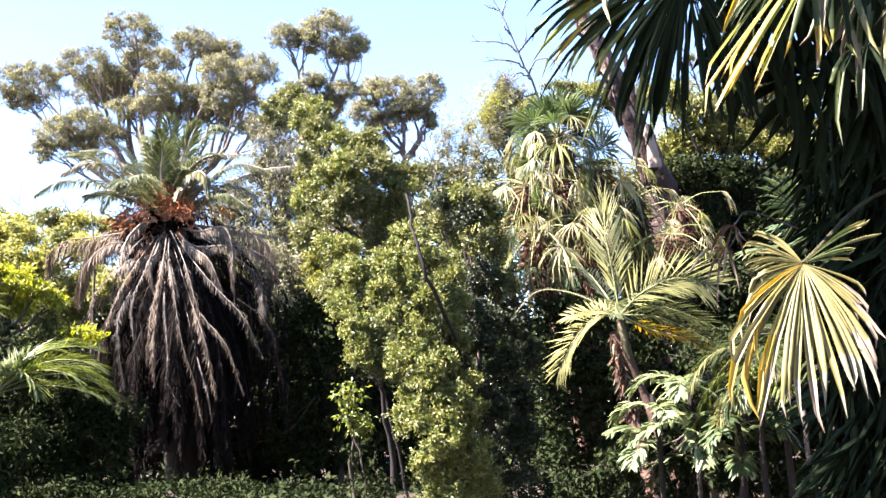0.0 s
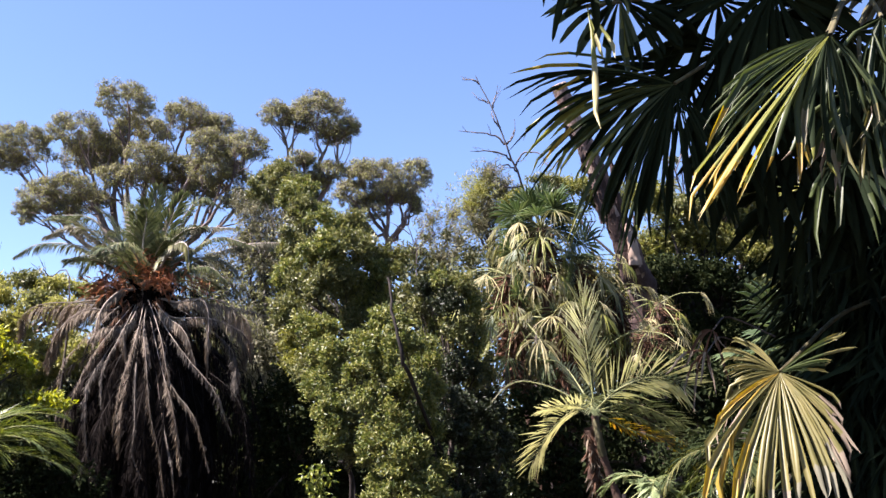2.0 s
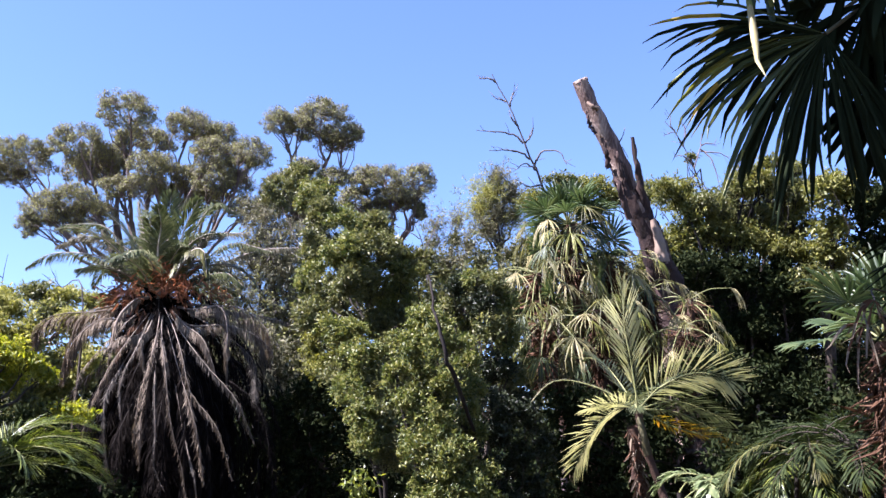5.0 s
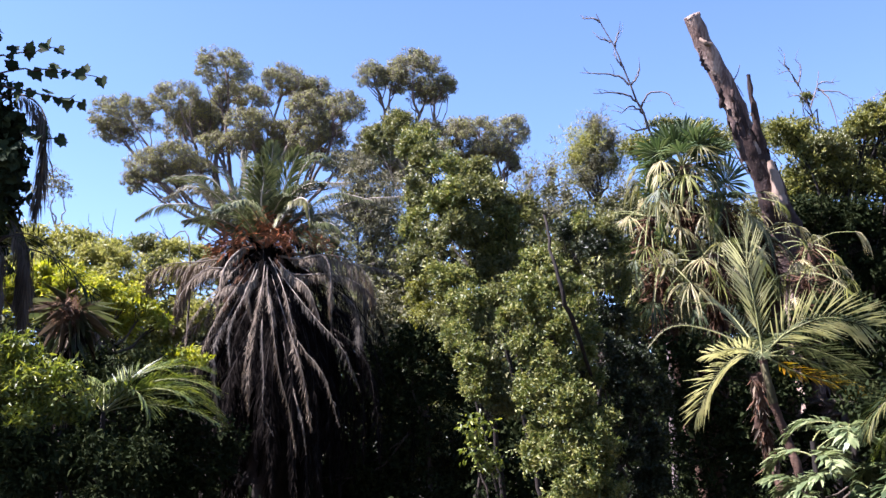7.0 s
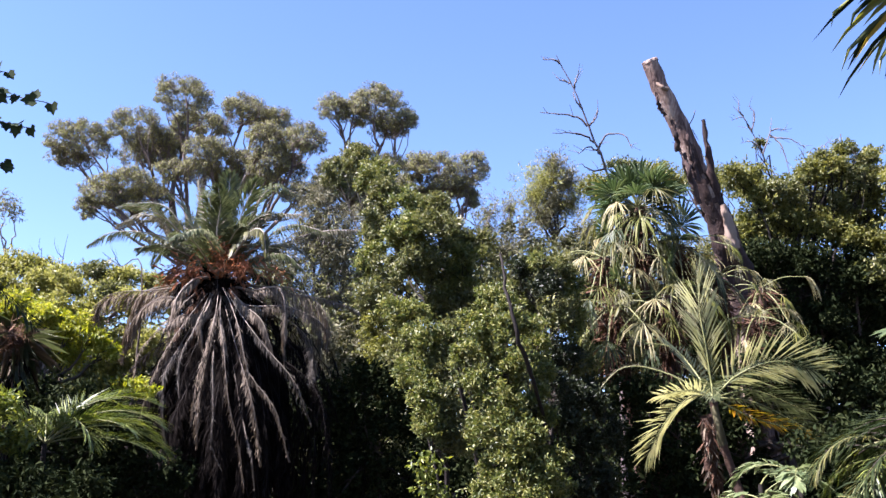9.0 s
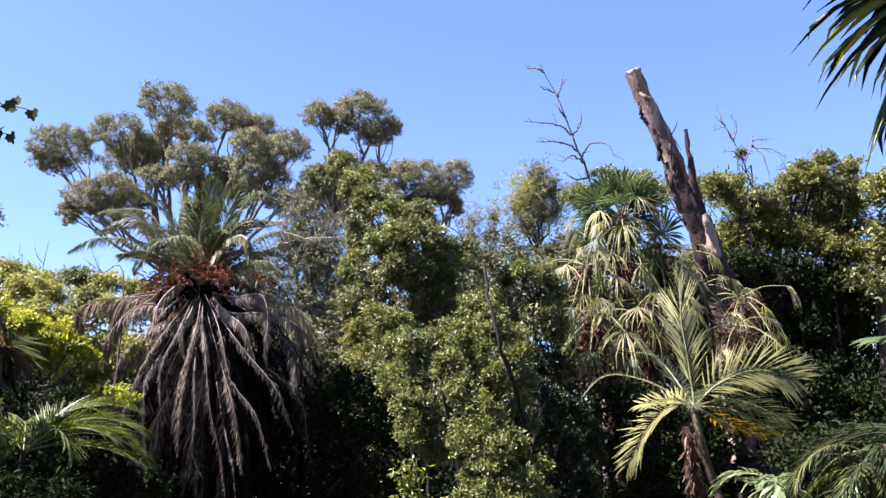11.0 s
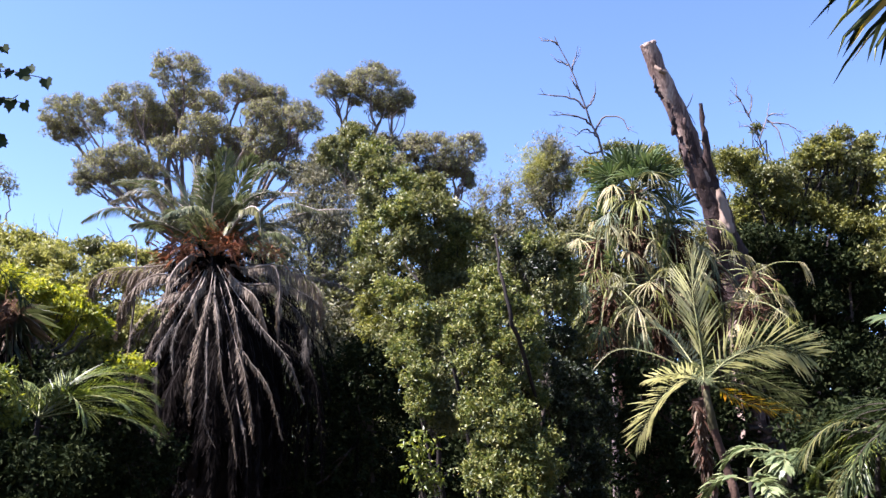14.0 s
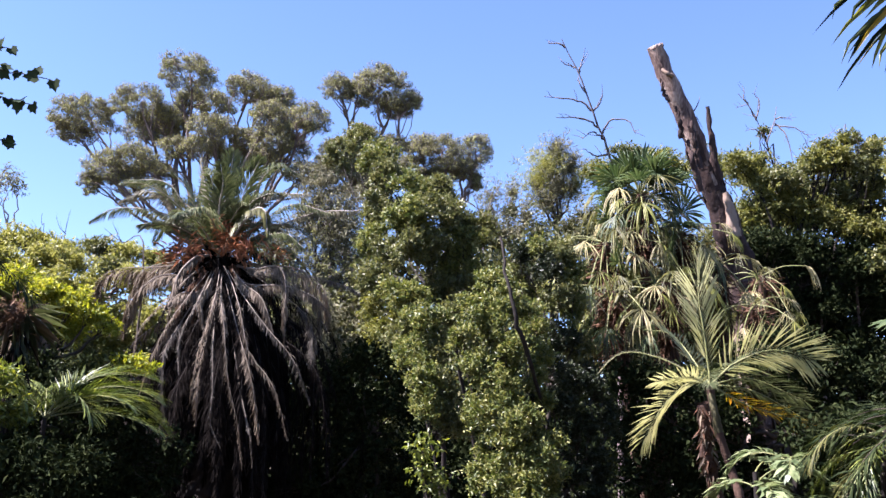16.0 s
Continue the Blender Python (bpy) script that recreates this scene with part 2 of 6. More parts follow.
def tube(points, radii, sides=7, lumps=0.0):
    """A tapered limb of quads along points."""
    points, radii = np.asarray(points, float), np.asarray(radii, float)
    tan = unit(np.gradient(points, axis=0))
    ref = np.where(np.abs(tan[:, 2:3]) > 0.9, (1.0, 0.0, 0.0), UP)
    a = unit(np.cross(tan, ref))
    for k in range(1, len(a)):
        a[k] = unit(a[k - 1] - tan[k] * (a[k - 1] @ tan[k]))
    b = np.cross(tan, a)
    th = np.arange(sides) * 2 * np.pi / sides
    r = radii[:, None] * (1 + lumps * rng.uniform(-1, 1, (len(points), sides)))
    v = points[:, None] + r[..., None] * (np.cos(th)[None, :, None] * a[:, None] + np.sin(th)[None, :, None] * b[:, None])
    n = len(points)
    i, j = np.meshgrid(np.arange(n - 1), np.arange(sides), indexing="ij")
    k = (j + 1) % sides
    f = np.stack([i * sides + j, i * sides + k, (i + 1) * sides + k, (i + 1) * sides + j], -1).reshape(-1, 4)
    return v.reshape(-1, 3), f


def curve(points, n=12, wiggle=0.0):
    """A smooth line through points."""
    p = np.asarray(points, float)
    t = np.r_[0, np.cumsum(np.linalg.norm(np.diff(p, axis=0), axis=1))]
    q = np.concatenate([2 * p[:1] - p[1:2], p, 2 * p[-1:] - p[-2:-1]])
    out = []
    for s in np.linspace(0, t[-1], n):
        k = min(np.searchsorted(t, s, side="right") - 1, len(p) - 2)
        u = (s - t[k]) / max(t[k + 1] - t[k], 1e-9)
        a, b, c, d = q[k], q[k + 1], q[k + 2], q[k + 3]
        out.append(0.5 * (2 * b + (c - a) * u + (2 * a - 5 * b + 4 * c - d) * u * u + (3 * b - a - 3 * c + d) * u**3))
    out = np.array(out)
    if wiggle:
        w = rng.normal(0, wiggle, out.shape)
        w[0] = w[-1] = 0
        out += w
    return out


def limb(points, r0, r1, sides=7, n=12, wiggle=0.0, lumps=0.0):
    return tube(curve(points, n, wiggle), np.linspace(r0, r1, n), sides, lumps)


def blades(base, along, normal, length, width, fold=0.25, curl=0.12):
    """Folded leaf blades, two triangles each."""
    n = len(base)
    side = unit(np.cross(along, normal))
    nor = np.cross(side, along)
    L, W = np.broadcast_to(length, n)[:, None], np.broadcast_to(width, n)[:, None]
    v = np.stack([base, base + along * L * 0.45 + side * W * 0.5 + nor * W * fold,
                  base + along * L - nor * L * curl, base + along * L * 0.45 - side * W * 0.5 + nor * W * fold], 1)
    k = np.arange(n)[:, None] * 4
    return v.reshape(-1, 3), np.concatenate([k + [0, 1, 2], k + [0, 2, 3]], 1).reshape(-1, 3)


def ball(n):
    return unit(rng.normal(size=(n, 3)))


def foliage(clump, sprigs, per, size, width=0.45, droop=0.0, up=0.6, core=2.2, rough=0.15, sub=0, lobe=(0.28, 0.48), face=0.3):
    """Leaves of one clump (x, y, z, wide, high): sprigs of leaves, thicker towards an uneven outline."""
    x, y, z, rx, rz = clump
    u = ball(sprigs)
    lump = np.zeros(sprigs)
    for _ in range(5):
        lump += np.cos(u @ rng.normal(0, 3.4, 3) + rng.uniform(0, 6.28))
    r = rng.uniform(0, 1, sprigs) ** (1 / core) * (0.95 + rough * lump) * (1 + max(0.0, 2.6 * rough - 0.16) * rng.uniform(0, 1, sprigs) ** 8)
    if sub:
        seat = unit(rng.normal(size=(sub, 3))) * rng.uniform(0.3, 1.12 - lobe[1] * 0.75, (sub, 1))
        big = rng.uniform(*lobe, sub)
        pick = rng.integers(0, sub, sprigs)
        centre = np.array((x, y, z)) + (seat[pick] + u * (r * big[pick])[:, None]) * (rx, rx, rz)
    else:
        centre = np.array((x, y, z)) + u * r[:, None] * (rx, rx, rz)
    axis = unit(u * 0.8 + rng.normal(0, 0.5, u.shape) + UP * (0.35 - droop))
    c = np.repeat(centre, per, 0)
    a = np.repeat(axis, per, 0)
    m = len(c)
    base = c + a * rng.uniform(-0.7, 0.9, (m, 1)) * size + rng.normal(0, 0.25 * size, (m, 3))
    along = unit(a * 0.55 + ball(m) * 0.85 - UP * droop)
    normal = unit(UP * up + ball(m) * 0.8 + np.repeat(u, per, 0) * face)
    s = size * rng.uniform(0.6, 1.25, m)
    return blades(base, along, normal, s, s * width * rng.uniform(0.8, 1.2, m))


def gum_clump(clump, leaf=0.13):
    """Leaves of one gum clump: a dome of small drooping tufts over a flat ragged underside."""
    x, y, z, rx, rz = clump
    tufts = int(26 + 44 * rx * (rx + rz) / 2)
    u = ball(tufts)
    u[:, 2] = np.where((u[:, 2] < -0.5) & (rng.uniform(0, 1, tufts) < 0.5), -u[:, 2], u[:, 2])
    deep = rng.uniform(0.25, 1.0, tufts) ** 0.5 * (1 + 0.05 * rng.normal(size=tufts))
    seat = u * deep[:, None] * (rx * 0.93, rx * 0.93, rz * 0.93)
    seat[:, 2] = seat[:, 2] * np.where(seat[:, 2] < 0, 0.85, 0.92) - 0.12
    wide = rng.uniform(0.15, 0.28, tufts) * (0.7 + 0.3 * min(1.0, rx))
    per = 84
    pick = np.repeat(np.arange(tufts), per)
    m = len(pick)
    b = ball(m)
    off = b * (rng.uniform(0.1, 1, m) ** 0.45 * wide[pick])[:, None] * (1, 1, 0.72)
    base = np.array((x, y, z)) + seat[pick] + off
    along = unit(b * 0.6 + ball(m) * 0.6 - UP * 0.5)
    normal = unit(b * 0.9 + UP * 0.45 + u[pick] * 0.35 + ball(m) * 0.45)
    s = leaf * rng.uniform(0.6, 1.25, m)
    return blades(base, along, normal, s, s * 0.34 * rng.uniform(0.8, 1.2, m))


def frond(base, az, e0, e1, length, leaf, n=60, mat=None, rib=None, parent=None, name="frond", label="", vee=25.0,
          sweep=55.0, hang=0.25, rib_r=0.02, wide=0.045, bare=0.12, twist=0.0, bow=1.0, ragged=0.12, veer=0.0, single=False, turn=1.0, close=0.6, tip=0.0, line=None):
    """A feather frond that rises at e0 and ends at e1 degrees, heading az (degrees from +x), or follows a bent line; returns the rib with its leaflets below it."""
    m = 16
    s = np.linspace(0, 1, m)
    el = np.radians(e0 + (e1 - e0) * np.minimum(s / turn, 1.0) ** bow)
    az_s = np.radians(az + veer * s)
    step = np.stack([np.cos(el) * np.cos(az_s), np.cos(el) * np.sin(az_s), np.sin(el)], -1)
    pts = np.asarray(base) + np.concatenate([np.zeros((1, 3)), np.cumsum((step[1:] + step[:-1]) / 2, 0)]) * length / (m - 1)
    if line is not None:
        pts = curve([base] + [np.asarray(base) + p for p in line], m)
        step = unit(np.gradient(pts, axis=0))
    v, f = tube(pts, rib_r * (1 - 0.85 * s), 5)
    rib_ob = part(name, mesh_of(name, v, f, rib, True), parent, label)
    k = np.linspace(bare, 0.995, n) + rng.uniform(-0.4, 0.4, n) / n
    k = np.clip(k, 0.02, 0.999)
    at = np.stack([np.interp(k, s, pts[:, j]) for j in range(3)], -1)
    tan = unit(np.stack([np.interp(k, s, step[:, j]) for j in range(3)], -1))
    side0 = unit(np.cross(tan, UP) + 1e-4)
    up0 = np.cross(side0, tan)
    tw = np.radians(twist * (0.5 + 0.5 * k))[:, None]
    side, up = side0 * np.cos(tw) + up0 * np.sin(tw), up0 * np.cos(tw) - side0 * np.sin(tw)
    q = (k - bare) / (1 - bare)
    prof = np.clip(1.25 * np.sin(np.pi * np.clip(0.12 + 0.84 * q, 0, 1)) ** 0.7, 0, 1)
    prof = np.where(q > 0.5, np.maximum(prof, tip), prof) * leaf
    out = []
    for sgn in (-1, 1):
        a = np.radians(sweep * (1 - close * q) + rng.normal(0, 5, n))[:, None]
        ve = np.radians(vee + rng.normal(0, 6, n))[:, None]
        d = unit(np.cos(a) * tan + np.sin(a) * (sgn * side * np.cos(ve) + up * np.sin(ve)) + rng.normal(0, ragged, (n, 3)))
        L = prof * rng.uniform(0.85, 1.1, n)
        d1 = unit(d - UP * hang * 0.5)
        d2 = unit(d - UP * hang * 2.2)
        nor = unit(up * 0.9 + side * sgn * 0.2 + rng.normal(0, ragged, (n, 3)))
        ws = unit(np.cross(d, nor)) * (wide * 0.5 * rng.uniform(0.8, 1.2, (n, 1)))
        mid = at + d1 * L[:, None] * 0.5
        tip = mid + d2 * L[:, None] * 0.5
        fold = np.cross(ws, d) * 0.5
        vv = np.stack([at, mid + ws + fold, mid - ws + fold, tip], 1).reshape(-1, 3)
        kk = np.arange(n)[:, None] * 4
        out.append((vv, np.concatenate([kk + [0, 1, 2], kk + [1, 3, 2]], 1).reshape(-1, 3)))
    v, f = join(*out)
    if single:
        for k in range(0, len(f), 2):
            part("leaflet", mesh_of("leaflet", v[2 * k:2 * k + 4], np.array([[0, 1, 2], [1, 3, 2]]), mat), rib_ob)
    else:
        part("leaf_fringe", mesh_of("leaf_fringe", v, f, mat), rib_ob, kind="stuff")
    return rib_ob


def fan(hub, out, normal, radius, segs, spread, mat, rib, parent, stalk_from=None, label="", split=0.5, hang=0.35, wide=1.0, ragged=0.1, short=0.55):
    """A pleated fan leaf: its stalk with the segments below it."""
    hub, out, normal = np.asarray(hub, float), unit(out), unit(normal)
    normal = unit(normal - out * (normal @ out))
    side = np.cross(normal, out)
    root = hub - out * radius * 0.7 + UP * 0.05 if stalk_from is None else np.asarray(stalk_from, float)
    mid = (root + hub) / 2 + UP * 0.1 * np.linalg.norm(root - hub)
    v, f = tube(curve([root, mid, hub + out * radius * 0.04], 8), np.linspace(0.018, 0.011, 8) * max(0.6, radius), 6)
    leaf = part("fan_leaf", mesh_of("fan_leaf", v, f, rib, True), parent, label)
    th = np.radians(np.linspace(-spread, spread, segs) + rng.normal(0, 80.0 / segs * ragged * 4, segs))
    dth = np.radians(2 * spread / segs) * wide
    sets = []
    for a in th:
        r = radius * (1 - short * (abs(a) / np.pi) ** 1.6) * rng.uniform(1 - ragged, 1 + ragged * 0.4)
        d = unit(np.cos(a) * out + np.sin(a) * side + rng.normal(0, 0.02 + 0.1 * ragged, 3))
        w = np.cross(normal, d)
        g = hang * rng.uniform(0.4, 1.7)
        cut = split * rng.uniform(0.8, 1.2)
        p0, p1 = hub + d * r * 0.012, hub + d * r * cut * 0.5
        p2 = hub + d * r * cut
        d3 = unit(d - UP * g * 0.7 + rng.normal(0, 0.25 * ragged, 3))
        p3 = p2 + d3 * r * (1 - cut) * 0.5
        d4 = unit(d3 - UP * g * 1.7 + rng.normal(0, 0.6 * ragged, 3))
        p4 = p3 + d4 * r * (1 - cut) * 0.5
        h = np.tan(dth / 2) * 0.98
        pl = normal * r * 0.012
        rows = [(p0, r * 0.02 * h), (p1, r * cut * 0.5 * h), (p2, r * cut * h), (p3, r * cut * h * 0.62)]
        vs = []
        for p, half in rows:
            lift = pl * min(1.0, half / (r * 0.02))
            vs += [p - w * half - lift, p + lift * 1.6, p + w * half - lift]
        vs.append(p4)
        fs = []
        for q in (0, 3, 6):
            fs += [[q, q + 1, q + 4], [q, q + 4, q + 3], [q + 1, q + 2, q + 5], [q + 1, q + 5, q + 4]]
        fs += [[9, 10, 12], [10, 11, 12]]
        sets.append((np.array(vs), np.array(fs)))
    v, f = join(*sets)
    part("blade", mesh_of("blade", v, f, mat), leaf)
    return leaf


def tree(name, foot, fork, clumps, mats, label, category="tree", group="", sprigs=220, per=6, size=0.14, width=0.3, droop=0.5, bark=M_GUMBARK,
         r=0.2, up=0.4, core=2.2, twigs=6, wiggle=0.06, rough=0.15, sub=0, lobe=(0.28, 0.48), swell=1.0, face=0.3, gum=False):
    """A trunk from foot to fork, a limb to each clump and the clumps' leaves."""
    foot = (foot[0], foot[1], 0.0)
    ob = thing(name, foot, label, category, group)
    foot, fork = np.array(foot, float), np.array(fork, float)
    mid = (foot + fork) / 2 + rng.normal(0, 0.15, 3) * (1, 1, 0)
    v, f = limb([foot - UP * 0.1, mid, fork], r, r * 0.6, 9, 12, 0.02, 0.06)
    part("trunk", mesh_of("trunk", v, f, bark, True), ob)
    for k, c in enumerate(clumps):
        p = np.array(c[:3])
        hi = np.linalg.norm(p - fork)
        bend = fork + (p - fork) * 0.5 + np.array((0, 0, -0.12 * hi)) + rng.normal(0, 0.05 * hi, 3)
        v, f = limb([fork - UP * 0.05, bend, p], r * 0.42, r * 0.1, 6, 10, wiggle)
        sets = [(v, f)]
        for _ in range(twigs):
            q = p + ball(1)[0] * (c[3], c[3], c[4]) * 0.75
            s = bend + (p - bend) * rng.uniform(0.3, 1.0)
            sets.append(limb([s, (s + q) / 2 + rng.normal(0, 0.05 * hi, 3), q], r * 0.12, r * 0.03, 4, 6, wiggle * 0.5))
        v, f = join(*sets)
        part("limb", mesh_of("limb", v, f, bark, True), ob)
        c = (*c[:3], c[3] * swell, c[4] * swell)
        n = int(sprigs * (c[3] * c[3] + c[3] * c[4] * 2) / 3)
        v, f = gum_clump(c, size) if gum else foliage(c, max(30, n), per, size, width, droop, up, core, rough, sub, lobe, face)
        part("leaf_clump", mesh_of("leaf_clump", v, f, mats[k % len(mats)]), ob, kind="stuff")
    return ob


# ---- ground ----
g = np.linspace(-1, 1, 41)
gx, gy = np.meshgrid(np.sign(g) * np.abs(g) ** 3 * 1500, np.sign(g) * np.abs(g) ** 3 * 1500, indexing="ij")
gz = 0.12 * np.sin(gx * 0.6) * np.cos(gy * 0.45) * np.exp(-(gx**2 + gy**2) / 4000) - 0.05
ii, jj = np.meshgrid(np.arange(40), np.arange(40), indexing="ij")
gf = np.stack([ii * 41 + jj, (ii + 1) * 41 + jj, (ii + 1) * 41 + jj + 1, ii * 41 + jj + 1], -1).reshape(-1, 4)
ground = new("ground", mesh_of("ground", np.stack([gx, gy, gz], -1).reshape(-1, 3), gf, M_SOIL, True))
tagged(ground, "dark soil with leaf litter under the trees", "ground", kind="structure")


# ---- far woods ----
def woods(name, clumps, mat, label, size, sprigs, per=6, width=0.5, droop=0.1, up=0.6, core=1.6, kind="stuff", category="shrubs"):
    sets = [foliage(c, int(sprigs * (c[3] * c[3] + 2 * c[3] * c[4]) / 3), per, size, width, droop, up, core) for c in clumps]
    v, f = join(*sets)
    return tagged(new(name, mesh_of(name, v, f, mat)), label, category, kind=kind)


belt = []
for k in range(46):
    x = -75 + 150 * k / 45 + rng.uniform(-1, 1)
    y = 62 + rng.uniform(-4, 8)
    belt.append((x, y, rng.uniform(3.5, 6.0), 4.2, rng.uniform(5.0, 7.5)))
woods("far_woods", belt, M_WOODS, "distant green woodland behind the garden", 0.46, 15, per=6)
mid, low = [], []
for k in range(60):
    x = -25 + 42 * k / 59 + rng.uniform(-0.7, 0.7)
    top = 7.4 if x < -6 else 8.4 if x < 3 else 9.6
    for z in (3.2, 5.4, 7.6):
        if z < top:
            mid.append((x + rng.uniform(-1, 1), 29 + rng.uniform(-1.5, 2.5), z + rng.uniform(-0.4, 0.4), 1.7, min(1.5, top - z)))
    low.append((x * 0.75, 21.5 + rng.uniform(-1.0, 1.5), rng.uniform(0.6, 1.2), 1.3, rng.uniform(1.4, 2.0)))
    low.append((x * 0.75 + 0.4, 22 + rng.uniform(-1.0, 1.5), rng.uniform(2.2, 3.2), 1.1, 1.1))
woods("woodland", mid, M_WOODS, "olive-green woodland filling the gaps between the trees", 0.235, 62, per=7)
# undergrowth in the shade-dark leaf colour
woods("undergrowth", low, M_SHADE_LEAF, "dense shaded undergrowth between the trees", 0.21, 70, per=6)

# low leaves over the ground, shade put into their colour
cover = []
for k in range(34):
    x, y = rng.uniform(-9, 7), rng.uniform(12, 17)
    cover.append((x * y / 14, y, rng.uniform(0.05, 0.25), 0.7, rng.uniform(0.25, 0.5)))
woods("ground_cover", cover, M_SHADE_LEAF, "low dark ground cover under the trees", 0.11, 420, per=6)

# ---- gum trees ----
tree("gum_tree", (-16.91, 46.98, 0), (-17.05, 44.12, 12.23),
     [(-17.33, 42.00, 20.40, 1.63, 1.36), (-14.47, 42.50, 19.96, 1.22, 0.99), (-13.72, 43.00, 19.63, 0.76, 0.76), (-12.79, 43.00, 19.57, 0.81, 0.76),
      (-22.96, 43.00, 18.56, 1.92, 1.26), (-23.78, 43.40, 17.96, 1.06, 0.75), (-20.09, 43.00, 19.27, 1.58, 1.10), (-19.30, 43.80, 18.83, 1.22, 0.86),
      (-19.43, 44.40, 18.23, 1.05, 0.92), (-16.66, 44.50, 19.83, 1.04, 0.92), (-20.84, 45.00, 18.68, 0.95, 0.95), (-18.27, 45.00, 20.10, 1.13, 0.81),
      (-18.92, 45.00, 18.99, 1.00, 0.87)],
     [M_GUM], "tall gum tree with rounded olive leaf clumps on pale limbs", "gum tree", "gum trees on the skyline", gum=True, size=0.112, bark=M_LIMB, wiggle=0.09, r=0.34)
tree("gum_tree", (-14.41, 44.06, 0), (-14.81, 41.31, 11.82),
     [(-18.75, 40.20, 15.37, 1.39, 0.78), (-20.26, 40.20, 14.86, 1.07, 1.13), (-20.74, 40.20, 14.17, 0.56, 0.73), (-19.49, 41.00, 14.63, 1.19, 0.68),
      (-10.72, 40.50, 17.48, 0.97, 1.13), (-12.57, 40.50, 17.51, 1.14, 0.98), (-11.94, 41.50, 17.62, 1.00, 1.00), (-12.44, 40.80, 16.47, 1.19, 0.98),
      (-14.24, 42.00, 17.00, 0.73, 0.68), (-15.52, 41.00, 17.19, 1.23, 0.73)]
     + [(-16.09, 41.80, 16.55, 1.30, 0.68), (-17.76, 42.50, 16.68, 0.99, 0.82),
      (-10.92, 41.00, 14.94, 1.12, 0.69), (-13.40, 42.50, 15.97, 0.96, 0.73), (-12.00, 42.60, 16.68, 1.01, 0.84), (-14.77, 43.00, 16.43, 1.15, 0.75),
      (-19.08, 43.20, 15.74, 1.18, 0.71)],
     [M_GUM], "gum tree with spreading limbs behind the date palm", "gum tree", "gum trees on the skyline", gum=True, size=0.112, bark=M_LIMB, wiggle=0.09, r=0.3)
tree("gum_tree", (-8.07, 46.60, 0), (-8.10, 43.16, 14.93),
     [(-7.73, 42.00, 19.96, 1.48, 1.06), (-9.83, 42.00, 19.70, 0.87, 0.87), (-6.38, 42.30, 19.14, 0.72, 0.78), (-8.91, 42.60, 19.75, 1.02, 0.79),
      (-7.31, 43.00, 19.14, 1.08, 0.51), (-7.14, 42.50, 16.89, 0.91, 0.77), (-9.69, 42.50, 16.59, 1.05, 0.89), (-8.46, 42.00, 17.42, 0.71, 0.49),
      (-9.28, 43.00, 15.58, 1.17, 1.00), (-8.16, 43.00, 16.49, 1.17, 0.78), (-10.50, 43.00, 16.01, 0.62, 0.73), (-8.32, 43.50, 15.32, 1.28, 1.12)],
     [M_GUM], "gum tree with a high domed crown on bare forks", "gum tree", "gum trees on the skyline", gum=True, size=0.112, bark=M_LIMB, wiggle=0.09, r=0.3)
tree("gum_tree", (-4.32, 52.05, 0), (-4.80, 48.56, 15.06),
     [(-5.21, 47.60, 18.61, 1.59, 1.01), (-3.34, 48.00, 18.73, 0.96, 1.17), (-6.46, 47.80, 18.78, 0.86, 0.80), (-3.88, 48.20, 17.76, 0.98, 0.74),
      (-4.65, 47.90, 17.69, 1.28, 0.73), (-3.38, 48.40, 17.00, 0.43, 0.68), (-6.82, 48.10, 17.65, 1.05, 1.05), (-5.80, 48.60, 16.98, 1.24, 1.05)],
     [M_GUM], "gum tree with a low rounded crown", "gum tree", "gum trees on the skyline", gum=True, size=0.112, bark=M_LIMB, wiggle=0.09, r=0.3)
tree("gum_tree", (-1.90, 54.31, 0), (-1.99, 50.83, 14.4), [(-2.55, 50.40, 16.82, 0.76, 1.02), (-1.36, 50.80, 17.22, 0.64, 1.09), (-2.82, 50.60, 15.79, 0.76, 0.70), (-1.66, 51.00, 16.05, 0.70, 0.64)],
     [M_GUM], "slight gum tree with thin reddish foliage", "gum tree", "gum trees on the skyline", sprigs=300, size=0.16, width=0.26, core=1.8, rough=0.3, r=0.16, bark=M_LIMB)
tree("gum_tree", (-22.68, 40.23, 0.36), (-22.87, 37.55, 11.26), [(-22.89, 37.03, 13.34, 0.63, 0.39), (-23.49, 37.09, 12.89, 0.59, 0.44), (-22.51, 37.17, 12.93, 0.34, 0.29)],
     [M_GUM], "thin distant gum tree with a small crown", "gum tree", "gum trees on the skyline", sprigs=150, size=0.2, width=0.24, r=0.1)
